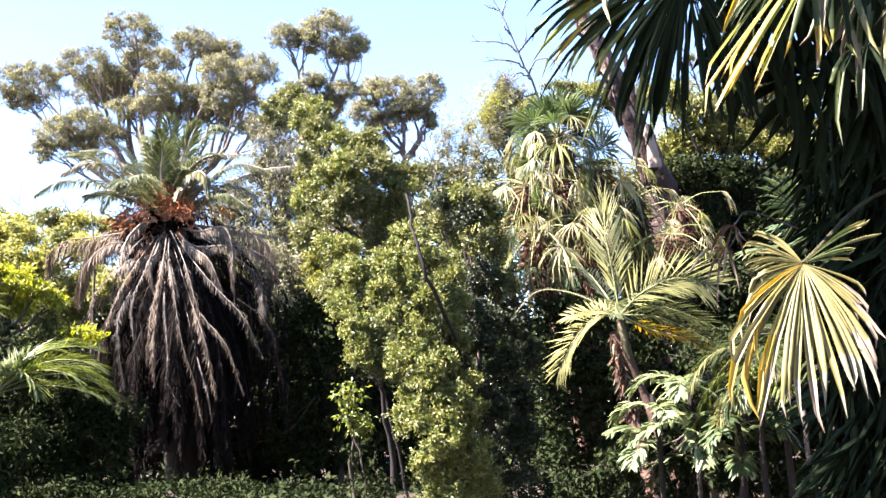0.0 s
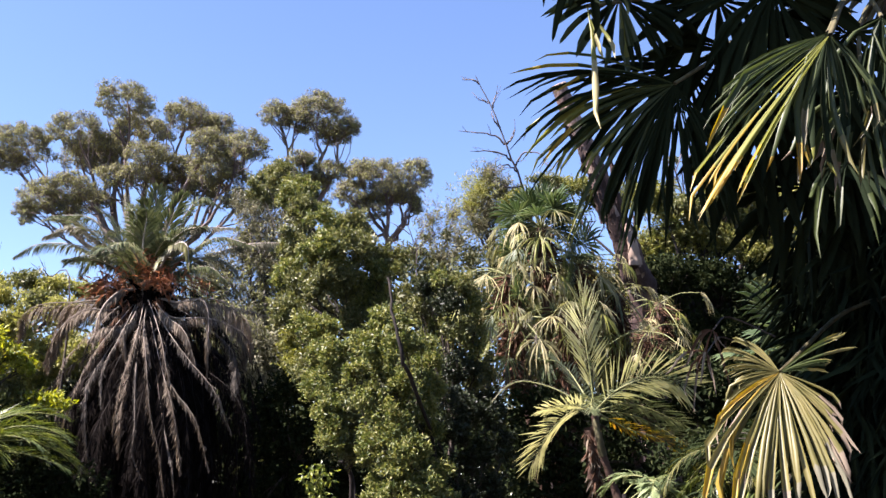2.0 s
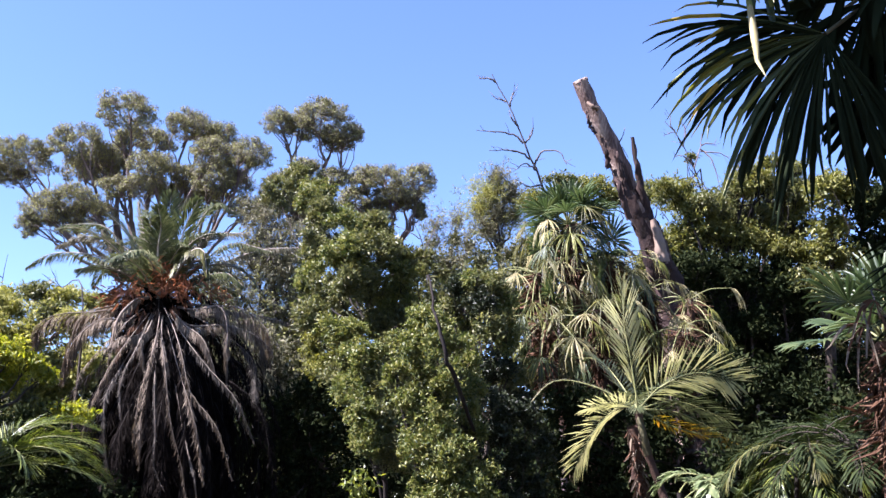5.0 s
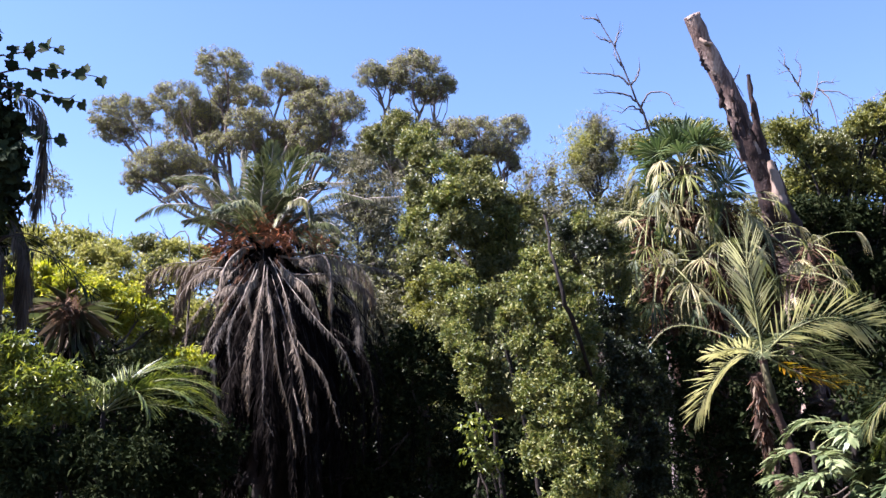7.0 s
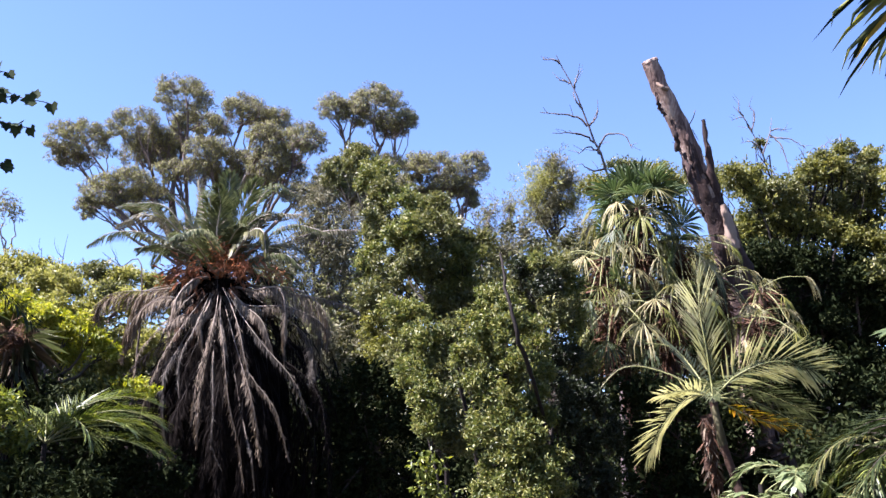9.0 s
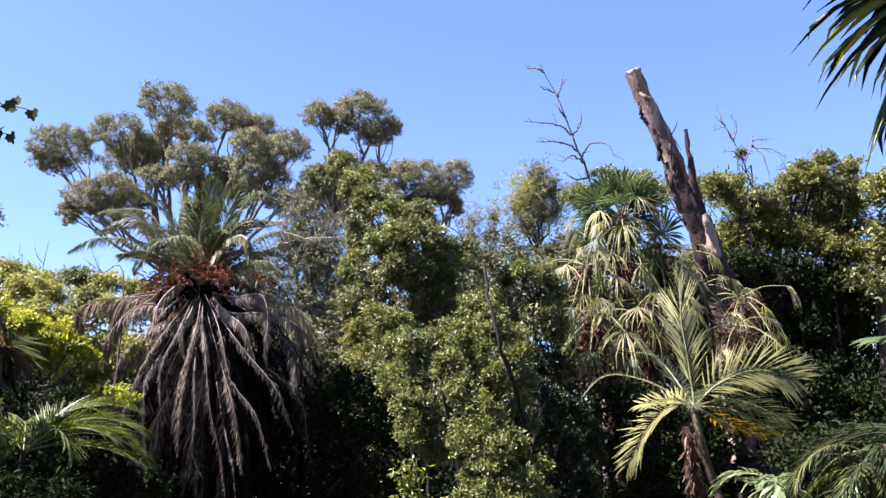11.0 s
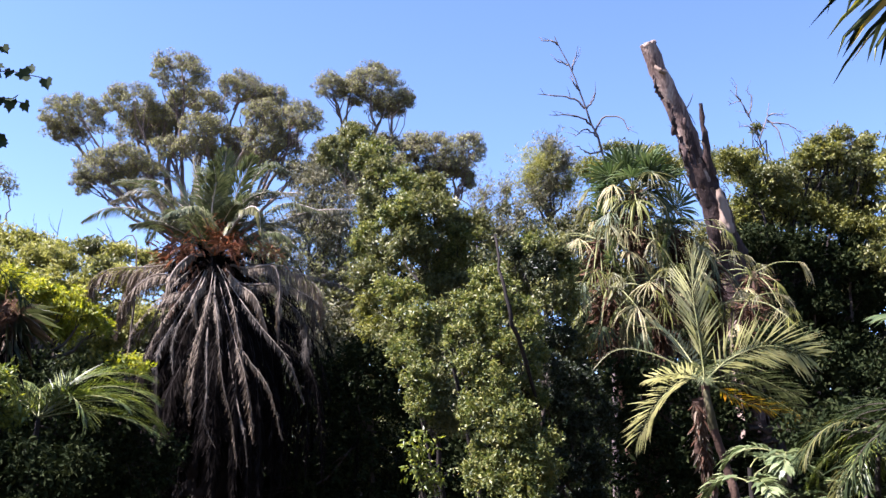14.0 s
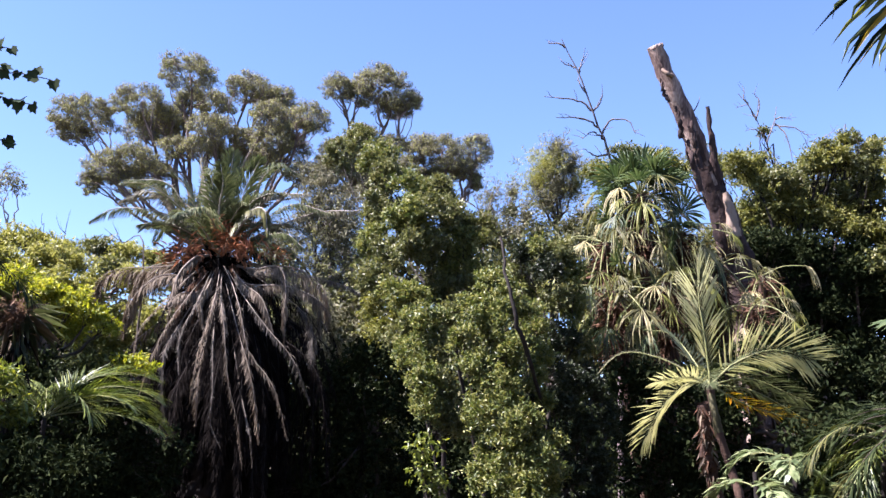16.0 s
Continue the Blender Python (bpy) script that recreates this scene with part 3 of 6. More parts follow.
tree("gum_tree", (-6.69, 32.18, 1.02), (-6.79, 30.83, 6.54), [(-7.03, 30.13, 9.28, 0.83, 0.68), (-7.58, 30.27, 8.53, 0.76, 0.76), (-6.36, 30.32, 8.76, 0.76, 0.76),
      (-6.81, 30.51, 7.82, 0.95, 0.83), (-7.56, 30.59, 7.24, 0.95, 0.83), (-6.05, 30.71, 7.30, 0.95, 0.83),
      (-7.88, 29.95, 9.71, 0.45, 0.45), (-6.79, 30.83, 6.54, 1.14, 0.76), (-8.62, 30.05, 9.04, 0.64, 0.64),
      (-8.70, 30.27, 8.12, 0.76, 0.76)]
     + [(-8.31, 30.53, 7.21, 0.76, 0.76), (-9.27, 30.13, 8.46, 0.57, 0.76), (-7.43, 29.70, 10.92, 0.57, 0.76),
      (-7.60, 29.91, 10.00, 0.64, 0.83), (-6.66, 29.98, 10.03, 0.76, 0.83), (-8.08, 27.67, 6.31, 1.03, 0.85),
      (-7.13, 27.91, 5.68, 1.03, 1.03), (-8.23, 27.94, 5.14, 1.03, 1.03), (-6.69, 28.18, 4.70, 1.03, 1.03)],
     [M_GUM_GREY, M_GUM], "dull brown-green gum tree behind the date palm", "gum tree", "gum trees on the skyline", sprigs=620, swell=1.15, size=0.15, width=0.22, bark=M_BARK, r=0.16, core=3.0)
tree("scrub_tree", (-1.06, 34.70, 1.22), (-1.19, 32.82, 8.84),
     [(-2.22, 32.43, 10.08, 0.81, 0.68), (-1.21, 32.56, 9.92, 0.81, 0.64), (-0.21, 32.64, 9.96, 0.81, 0.60),
      (0.99, 32.69, 10.20, 0.81, 0.60), (-0.62, 32.46, 10.53, 0.44, 0.48), (-1.81, 32.63, 9.41, 1.01, 0.68),
      (-0.40, 32.79, 9.26, 1.01, 0.68), (1.00, 32.88, 9.41, 1.01, 0.68), (-2.92, 32.45, 9.76, 0.68, 0.68),
      (-1.13, 32.37, 10.70, 0.28, 0.40), (1.59, 32.64, 10.61, 0.60, 0.60)],
     [M_WOODS, M_GUM_GREY, M_OLIVE], "grey-green scrub with bare twigs on the skyline", "tree", sprigs=380, per=6, size=0.16, width=0.3, droop=0.1, up=0.4, r=0.09, bark=M_SILVER, core=1.8, rough=0.3)
tree("she_oak", (0.69, 35.88, 1.27), (0.52, 33.59, 10.54),
     [(0.49, 33.00, 13.25, 0.50, 0.60), (0.21, 33.20, 12.70, 0.80, 0.72), (0.96, 33.30, 12.70, 0.63, 0.72), (-0.20, 33.40, 12.15, 0.63, 0.72),
      (0.46, 33.40, 11.90, 0.84, 0.71), (1.13, 33.50, 11.93, 0.51, 0.63), (0.18, 33.60, 11.39, 0.84, 0.50)],
     [M_GUM_GREY, M_HEDGE], "feathery grey-green she-oak with sparse foliage", "tree", sprigs=620, per=8, size=0.17, width=0.13, droop=-0.2, up=0.1, r=0.14, bark=M_BARK, core=1.7, rough=0.3, twigs=0)

# ---- date palm ----
hub = np.array((-6.98, 18.54, 5.62))
date = thing("date_palm", (hub[0] + 0.3, hub[1] + 0.9, 0), "old date palm with a thick skirt of hanging dead fronds", "palm tree")
v, f = limb([(hub[0] + 0.3, hub[1] + 0.9, -0.1), (hub[0] + 0.15, hub[1] + 0.4, hub[2] * 0.5), hub - UP * 0.2], 0.38, 0.34, 12, 26, 0.02, 0.12)
part("trunk", mesh_of("trunk", v, f, M_SHADE_BARK, True), date)
# added core, coloured near black for the shade inside the skirt
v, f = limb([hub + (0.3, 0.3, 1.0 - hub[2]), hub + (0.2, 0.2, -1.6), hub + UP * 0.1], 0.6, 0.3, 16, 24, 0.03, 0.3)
part("boot_mass", mesh_of("boot_mass", v, f, M_SHADE_BARK), date, "dark mass of leaf bases filling the skirt's shade")
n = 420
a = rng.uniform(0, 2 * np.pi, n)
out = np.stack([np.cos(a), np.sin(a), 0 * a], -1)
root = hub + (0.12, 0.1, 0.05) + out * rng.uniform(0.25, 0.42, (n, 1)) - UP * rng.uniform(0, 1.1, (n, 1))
for name, lo, hi, mt in (("shaded_leaf_base", 0, 300, M_DEAD_SHADE), ("pale_leaf_base", 300, 420, M_DEAD_GREY)):
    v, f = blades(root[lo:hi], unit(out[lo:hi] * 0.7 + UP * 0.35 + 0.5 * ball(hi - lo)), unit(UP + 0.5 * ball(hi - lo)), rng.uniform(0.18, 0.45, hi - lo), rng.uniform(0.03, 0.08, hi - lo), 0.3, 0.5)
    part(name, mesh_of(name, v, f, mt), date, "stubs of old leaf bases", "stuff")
for k in range(17):
    a = k * 137.5 + rng.uniform(-15, 15)
    e = 80 - 50 * (k / 16) ** 0.9
    frond(hub + ball(1)[0] * 0.12, a, e, e - rng.uniform(55, 115), rng.uniform(1.7, 2.6), 0.42, 120, (M_DATE, M_FROND, M_DATE)[k % 3], M_RIB, date,
          "frond", "grey-green arching frond", vee=24, sweep=50, hang=0.3, rib_r=0.024, wide=0.024, bow=2.0, ragged=0.08, veer=rng.uniform(-20, 20))
crown = np.array((-6.84, 18.54, 5.72))
MIXED, GREEN = M_FROND, M_DATE


def facing_path(line, wide=1.0, fore=1.0):
    """Points given across, towards and above, turned to face the path."""
    return [np.array((x * wide - 0.34 * y * fore, y * fore, z + (4.2 + z) / 18 * y * fore)) for x, y, z in line]


for line, leaf, hang, mt in (
        ([(-1.2, -0.1, 0.8), (-2.3, -0.2, 0.95), (-2.85, -0.2, 0.66)], 0.4, 1.0, MIXED), ([(-0.9, -0.5, 0.75), (-1.5, -0.8, 1.25), (-2.1, -0.9, 1.05)], 0.45, 0.7, M_STRAW_GREY),
        ([(-0.75, -0.2, 0.95), (-1.25, -0.3, 1.55), (-2.1, -0.4, 1.6)], 0.42, 0.8, GREEN), ([(-0.5, 0.1, 0.85), (-0.8, 0.1, 1.4), (-1.15, 0.0, 1.75)], 0.5, 0.2, MIXED),
        ([(-0.2, -0.4, 0.8), (-0.4, -0.6, 1.4), (-0.55, -0.7, 2.0)], 0.44, 0.1, M_STRAW_GREY), ([(0.05, -0.1, 0.8), (0.08, -0.2, 1.5), (0.12, -0.4, 2.15)], 0.5, 0.1, GREEN),
        ([(0.25, -0.2, 0.8), (0.36, -0.4, 1.4), (0.6, -0.6, 2.05)], 0.5, 0.15, GREEN), ([(0.4, 0.0, 0.95), (0.66, 0.0, 1.65), (0.98, -0.1, 1.95), (1.42, -0.1, 1.75)], 0.42, 0.7, GREEN),
        ([(0.5, -0.3, 0.75), (1.0, -0.5, 1.25), (1.7, -0.6, 1.3)], 0.4, 0.8, M_STRAW_GREY), ([(0.75, 0.0, 0.68), (1.4, 0.0, 1.1), (2.2, -0.1, 0.92)], 0.36, 0.9, MIXED),
        ([(1.0, 0.2, 0.55), (1.9, 0.2, 0.9), (2.75, 0.2, 0.95)], 0.34, 1.2, M_STRAW_GREY), ([(0.25, -0.6, 0.5), (0.5, -1.2, 0.95), (0.72, -1.6, 0.95), (0.8, -1.8, 0.45)], 0.34, 1.2, M_OLIVE_FROND),
        ([(0.65, -0.4, 0.25), (1.25, -0.6, 0.4), (1.65, -0.7, 0.1)], 0.4, 0.8, GREEN), ([(-0.7, 0.2, 0.4), (-1.25, 0.3, 0.62), (-1.8, 0.3, 0.55)], 0.42, 0.8, MIXED),
        ([(-0.3, -0.9, 0.7), (-0.6, -1.5, 0.95), (-0.95, -1.9, 0.7)], 0.4, 0.6, MIXED), ([(-0.15, -0.5, 0.9), (-0.12, -0.8, 1.5), (-0.2, -1.1, 1.9)], 0.45, 0.2, GREEN)):
    frond(crown + ball(1)[0] * 0.06, 0, 0, 0, 1, leaf, 130, mt, M_RIB, date, "frond", "grey-green arching frond", vee=20, sweep=52, hang=hang, rib_r=0.03, wide=0.027, ragged=0.07, line=facing_path(line))
# pale dead fronds arching out sideways below the crown
for line, leaf, r in (
        ([(-0.5, -0.2, -0.1), (-1.4, -0.3, -0.22), (-2.1, -0.4, -0.26), (-2.5, -0.4, -0.48), (-2.52, -0.4, -1.05)], 0.42, 0.03), ([(-0.6, -0.6, -0.3), (-1.15, -0.9, -0.3), (-1.6, -1.0, -0.75), (-1.8, -1.0, -1.4)], 0.24, 0.03),
        ([(-0.45, -0.9, -0.05), (-0.74, -1.2, -0.4), (-0.84, -1.3, -1.0), (-0.86, -1.3, -1.75)], 0.18, 0.045), ([(0.7, -0.7, -0.12), (1.15, -1.0, -0.05), (1.3, -1.1, -0.4), (1.33, -1.15, -1.0), (1.36, -1.15, -1.65)], 0.2, 0.04),
        ([(1.0, -0.3, -0.1), (1.65, -0.4, -0.15), (2.2, -0.5, -0.6), (2.3, -0.5, -1.3)], 0.4, 0.034), ([(1.6, 0.1, -0.25), (2.25, 0.1, -0.36), (2.85, 0.1, -0.55), (3.35, 0.0, -0.86)], 0.1, 0.03),
        ([(0.65, -0.6, -0.58), (1.4, -0.8, -0.6), (2.0, -0.9, -0.85), (2.28, -0.9, -1.2)], 0.2, 0.03), ([(0.9, 0.3, -0.3), (1.7, 0.4, -0.42), (2.1, 0.4, -0.85), (2.15, 0.4, -1.5)], 0.45, 0.024),
        ([(-0.4, -0.9, -0.75), (-0.75, -1.3, -0.8), (-1.0, -1.5, -1.05)], 0.26, 0.026), ([(-0.2, -1.1, -0.7), (-0.3, -1.4, -0.9), (-0.2, -1.5, -1.5)], 0.16, 0.024),
        ([(-0.02, -1.0, -0.6), (0.08, -1.3, -1.0), (0.2, -1.4, -1.5)], 0.12, 0.024), ([(-1.1, 0.3, -0.1), (-1.7, 0.4, -0.3), (-1.95, 0.4, -1.0), (-1.95, 0.4, -1.6)], 0.45, 0.024),
        ([(-0.9, -0.2, -0.35), (-1.5, -0.3, -0.55), (-1.75, -0.3, -1.3)], 0.4, 0.022), ([(0.5, -1.0, -0.55), (0.85, -1.3, -0.85), (1.1, -1.4, -1.5)], 0.2, 0.022)):
    line = facing_path(line)
    first = line[0]
    frond(crown + first * 0.5 - UP * 0.1 + ball(1)[0] * 0.08, 0, 0, 0, 1, leaf * 1.3, 220, M_DEAD, M_DEAD_RIB, date, "dead_frond", "pale dry frond bent over at the tip",
          vee=-40, sweep=34, hang=1.4, rib_r=r * 0.7, wide=0.016, ragged=0.25, bare=0.12, line=[p - first * 0.5 for p in line])
for k in range(54):
    a = k * 137.5 + rng.uniform(-15, 15)
    frond(hub + (0.2, 0.1, 0.05 - 0.6 * k / 53) + ball(1)[0] * 0.2, a, rng.uniform(-25, 35), rng.uniform(-100, -80), rng.uniform(0.9, 2.2), 0.3, 90, (M_DEAD_GREY, M_DEAD_SHADE, M_RUST_DULL)[k % 3], M_SHADE_BARK, date,
          "dead_frond", "short dry frond curling over", vee=-25, sweep=34, hang=1.2, rib_r=0.014, wide=0.016, bow=rng.uniform(0.7, 1.4), ragged=0.3, veer=rng.uniform(-30, 30))
# mop of hanging fronds: shade-dark colour within, a few pale feathery ones outside
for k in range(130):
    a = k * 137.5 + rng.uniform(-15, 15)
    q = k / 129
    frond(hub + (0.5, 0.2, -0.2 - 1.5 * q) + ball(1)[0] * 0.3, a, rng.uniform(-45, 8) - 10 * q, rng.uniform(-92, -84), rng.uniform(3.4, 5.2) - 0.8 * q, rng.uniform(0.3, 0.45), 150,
          M_DEAD_SHADE, M_SHADE_BARK, date, "dead_frond", "dark dead frond hanging against the trunk", vee=-30, sweep=34, hang=0.6,
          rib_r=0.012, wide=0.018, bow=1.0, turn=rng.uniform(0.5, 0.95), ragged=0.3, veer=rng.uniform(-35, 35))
for line, leaf, start, mt in (
        ([(-0.6, -0.6, -0.6), (-1.03, -0.8, -1.15), (-1.37, -0.9, -1.7), (-1.37, -0.9, -2.4)], 0.16, 0.3, M_DEAD), ([(-0.5, -1.0, -0.8), (-0.83, -1.2, -1.42), (-1.1, -1.3, -2.3), (-1.2, -1.3, -2.95)], 0.13, 0.35, M_DEAD),
        ([(-0.6, -1.0, -1.3), (-0.87, -1.3, -2.0), (-0.84, -1.4, -2.75), (-0.7, -1.4, -3.6)], 0.17, 0.4, M_DEAD_GREY), ([(-0.06, -1.2, -0.9), (-0.14, -1.4, -1.42), (-0.28, -1.5, -2.15), (-0.32, -1.5, -3.07)], 0.16, 0.35, M_DEAD),
        ([(-0.1, -1.1, -1.5), (-0.2, -1.35, -2.2), (-0.22, -1.4, -2.9), (-0.18, -1.4, -3.5)], 0.2, 0.45, M_DEAD), ([(0.06, -1.2, -0.9), (0.15, -1.5, -1.42), (0.31, -1.6, -2.55), (0.54, -1.6, -3.4), (0.68, -1.6, -4.26)], 0.17, 0.3, M_DEAD),
        ([(0.3, -1.1, -0.6), (0.48, -1.4, -1.15), (0.68, -1.5, -1.95), (1.13, -1.6, -2.6), (1.44, -1.6, -3.64)], 0.19, 0.4, M_DEAD), ([(0.5, -1.2, -1.6), (0.8, -1.5, -2.6), (1.0, -1.5, -3.75)], 0.22, 0.55, M_DEAD),
        ([(0.5, -0.9, -0.8), (0.94, -1.2, -1.42), (1.46, -1.4, -2.1), (1.8, -1.4, -2.95)], 0.22, 0.4, M_DEAD_GREY), ([(0.0, -1.3, -1.8), (0.08, -1.5, -2.9), (0.08, -1.5, -3.4), (0.3, -1.5, -3.9)], 0.1, 0.4, M_DEAD_GREY),
        ([(1.1, -0.4, -0.7), (1.75, -0.5, -1.3), (1.82, -0.6, -2.2)], 0.3, 0.6, M_DEAD_GREY), ([(0.6, -1.2, -2.8), (0.8, -1.5, -3.6), (0.88, -1.5, -4.2)], 0.08, 0.55, M_DEAD_GREY), ([(-0.3, -1.1, -1.0), (-0.55, -1.3, -1.7), (-0.5, -1.4, -2.5)], 0.12, 0.3, M_DEAD_GREY),
        ([(1.2, 0.0, -1.2), (2.0, -0.1, -1.8), (2.4, -0.2, -2.9)], 0.36, 0.3, M_DEAD_SHADE), ([(1.0, -0.5, -1.4), (1.9, -0.7, -2.2), (2.2, -0.8, -3.4)], 0.36, 0.3, M_DEAD_SHADE), ([(1.2, 0.3, -0.9), (2.2, 0.3, -1.5), (2.6, 0.3, -2.6)], 0.4, 0.3, M_DEAD_SHADE)):
    line = facing_path(line, 1.05, 1.35)
    first = line[0]
    frond(crown + first * 0.4 + ball(1)[0] * 0.06, 0, 0, 0, 1, leaf * 0.95, 170, mt, M_DEAD_RIB if mt != M_DEAD_SHADE else M_SHADE_BARK, date, "dead_frond", "pale feathery dead frond hanging over the skirt", vee=-35, sweep=30, hang=0.5,
          rib_r=0.011, wide=0.01, ragged=0.3, bare=start * 0.9, line=[p - first * 0.4 for p in line])
# lower fronds in the same shade-dark colour
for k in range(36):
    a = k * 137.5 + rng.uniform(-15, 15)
    frond(hub + (0.28, 0.3, -1.8 - 1.3 * k / 35) + ball(1)[0] * 0.25, a, rng.uniform(-40, 5), -90, rng.uniform(2.0, 3.0), 0.36, 100, M_DEAD_SHADE, M_SHADE_BARK, date, "dead_frond", "dark dead frond hanging against the trunk",
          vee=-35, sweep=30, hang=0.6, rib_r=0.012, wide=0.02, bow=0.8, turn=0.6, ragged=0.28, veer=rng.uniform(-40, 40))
for dx, dy, dz, size in ((-0.85, -0.5, 0.02, 0.3), (-0.6, -0.8, 0.0, 0.26), (-1.1, -0.4, -0.05, 0.2), (-0.02, -0.6, 0.42, 0.26), (0.1, -0.7, 0.2, 0.2), (0.52, -0.7, 0.22, 0.3), (0.35, -0.9, 0.05, 0.2), (1.2, -0.5, -0.02, 0.16)):
    n = 110
    end = facing_path([(dx, dy, dz)])[0]
    line = curve([crown - UP * 0.1, crown + end * 0.6 + UP * 0.16, crown + end], 10)
    v, f = tube(line, np.linspace(0.018, 0.006, 10), 5)
    stalk = part("fruit_stalk", mesh_of("fruit_stalk", v, f, M_RUST, True), date, "rust-orange spent fruit stalk")
    root = line[rng.integers(7, 10, n)] + rng.normal(0, size * 0.5, (n, 3))
    v, f = blades(root, unit(end * 0.4 + ball(n) - UP * 0.2), unit(UP + 0.4 * ball(n)), rng.uniform(0.4, 1.1, n) * size, 0.0036, 0.1, 0.4)
    part("fruit_strand", mesh_of("fruit_strand", v, f, M_RUST), stalk, kind="stuff")

# ---- dead trunk ----
path = [(1.44, 15.04, 8.59), (1.65, 15.18, 8.08), (1.96, 15.35, 7.50), (2.22, 15.54, 6.82), (2.51, 15.72, 6.18), (2.78, 16.02, 5.48), (3.01, 16.44, 4.70)]
foot = (path[-1][0] + 0.35, path[-1][1] + 0.4, 0.0)
snag = thing("dead_tree", foot, "leaning broken-off dead trunk with peeling dark bark", "dead tree")
pts = curve(path + [(foot[0], foot[1], -0.1)], 40, 0.012)
rad = np.interp(np.linspace(0, 1, 40), [0, 0.04, 0.12, 0.3, 0.45, 1], [0.13, 0.14, 0.15, 0.185, 0.235, 0.33])
v, f = tube(pts, rad, 18, 0.14)
part("trunk", mesh_of("trunk", v, f, M_STUMP, True), snag)
rows = 90
sp = np.linspace(0, 1, rows)
fine = np.stack([np.interp(sp, np.linspace(0, 1, 40), pts[:, j]) for j in range(3)], -1)
fr = np.interp(sp, np.linspace(0, 1, 40), rad)
v, f = tube(fine, fr * 1.16, 20, 0.09)
grid = np.arange(len(f))
gi, gj = grid // 20, grid % 20
patch = sum(np.cos(gi * a + np.cos(gj * 2 * np.pi / 20 * m + b) * c) for a, m, b, c in ((0.12, 1, 0.3, 2.5), (0.22, 3, 1.2, 2.5), (0.08, 2, 2.0, 3.0), (0.35, 5, 0.5, 2.0)))
keep = patch + rng.normal(0, 0.5, len(f)) > np.interp(gi / rows, [0.0, 0.08, 0.14, 0.2, 0.3, 1.0], [9, 3.0, 1.2, 0.2, -0.5, -1.6])
part("peeling_bark", mesh_of("peeling_bark", v, f[keep], M_STUMP_BARK), snag, "dark ragged bark still clinging to the trunk")
tt = unit(pts[0] - pts[1])
aa = unit(np.cross(tt, (0, 1, 0)))
th = np.linspace(0, 2 * np.pi, 15)[:-1]
disc = pts[0] + tt * 0.01 + 0.14 * (np.cos(th)[:, None] * aa + np.sin(th)[:, None] * np.cross(tt, aa))
v = np.concatenate([disc, disc - tt * 0.05, [pts[0] + tt * 0.012]])
f = [[14 + k, 14 + (k + 1) % 14, (k + 1) % 14] for k in range(14)] + [[14 + k, (k + 1) % 14, k] for k in range(14)] + [[k, (k + 1) % 14, 28] for k in range(14)]
part("cut_end", mesh_of("cut_end", v, np.array(f), M_STUMP), snag, "weathered sawn top end")
v, f = limb([(2.29, 15.15, 7.57), (2.34, 15.26, 7.16), (2.43, 15.39, 6.67), (2.56, 15.63, 6.16), (2.74, 15.85, 5.6)], 0.025, 0.12, 8, 18, 0.012, 0.4)
part("bark_splinter", mesh_of("bark_splinter", v, f, M_STUMP_BARK), snag, "dark upright splinter of bark")
v, f = limb([(2.60, 15.50, 6.2), (2.69, 15.55, 5.88), (2.75, 15.65, 5.5)], 0.05, 0.125, 10, 16, 0.006, 0.06)
part("bare_patch", mesh_of("bare_patch", v, f, M_STUMP_PALE, True), snag, "pale barkless wood")
for a, b, c, r0 in (((1.50, 14.93, 7.97), (1.53, 14.93, 7.79), (1.65, 14.99, 7.58), 0.035), ((1.76, 15.02, 7.51), (1.79, 15.02, 7.31), (1.86, 15.15, 7.02), 0.05), ((2.01, 15.09, 7.29), (2.06, 15.12, 7.01), (2.16, 15.25, 6.52), 0.05),
                    ((1.96, 15.17, 6.98), (2.02, 15.15, 6.63), (2.18, 15.34, 6.16), 0.06)):
    v, f = limb([a, b, c], r0 * 0.5, r0, 7, 12, 0.012, 0.35)
    part("bark_strip", mesh_of("bark_strip", v, f, M_STUMP_BARK), snag, "loose strip of dark bark")
v, f = limb([(1.54, 14.95, 8.14), (1.61, 14.90, 8.04), (1.69, 14.96, 8.03)], 0.03, 0.04, 8, 8, 0.006, 0.25)
part("knot", mesh_of("knot", v, f, M_STUMP_PALE, True), snag, "pale knot where a limb broke off")
for a, b in (((2.09, 15.35, 7.55), (2.20, 15.30, 7.81)), ((1.95, 15.34, 7.09), (1.79, 15.29, 7.24))):
    v, f = limb([a, (np.array(a) + b) / 2 + (0.02, 0, 0), b], 0.012, 0.004, 4, 5)
    part("twig", mesh_of("twig", v, f, M_SILVER, True), snag)


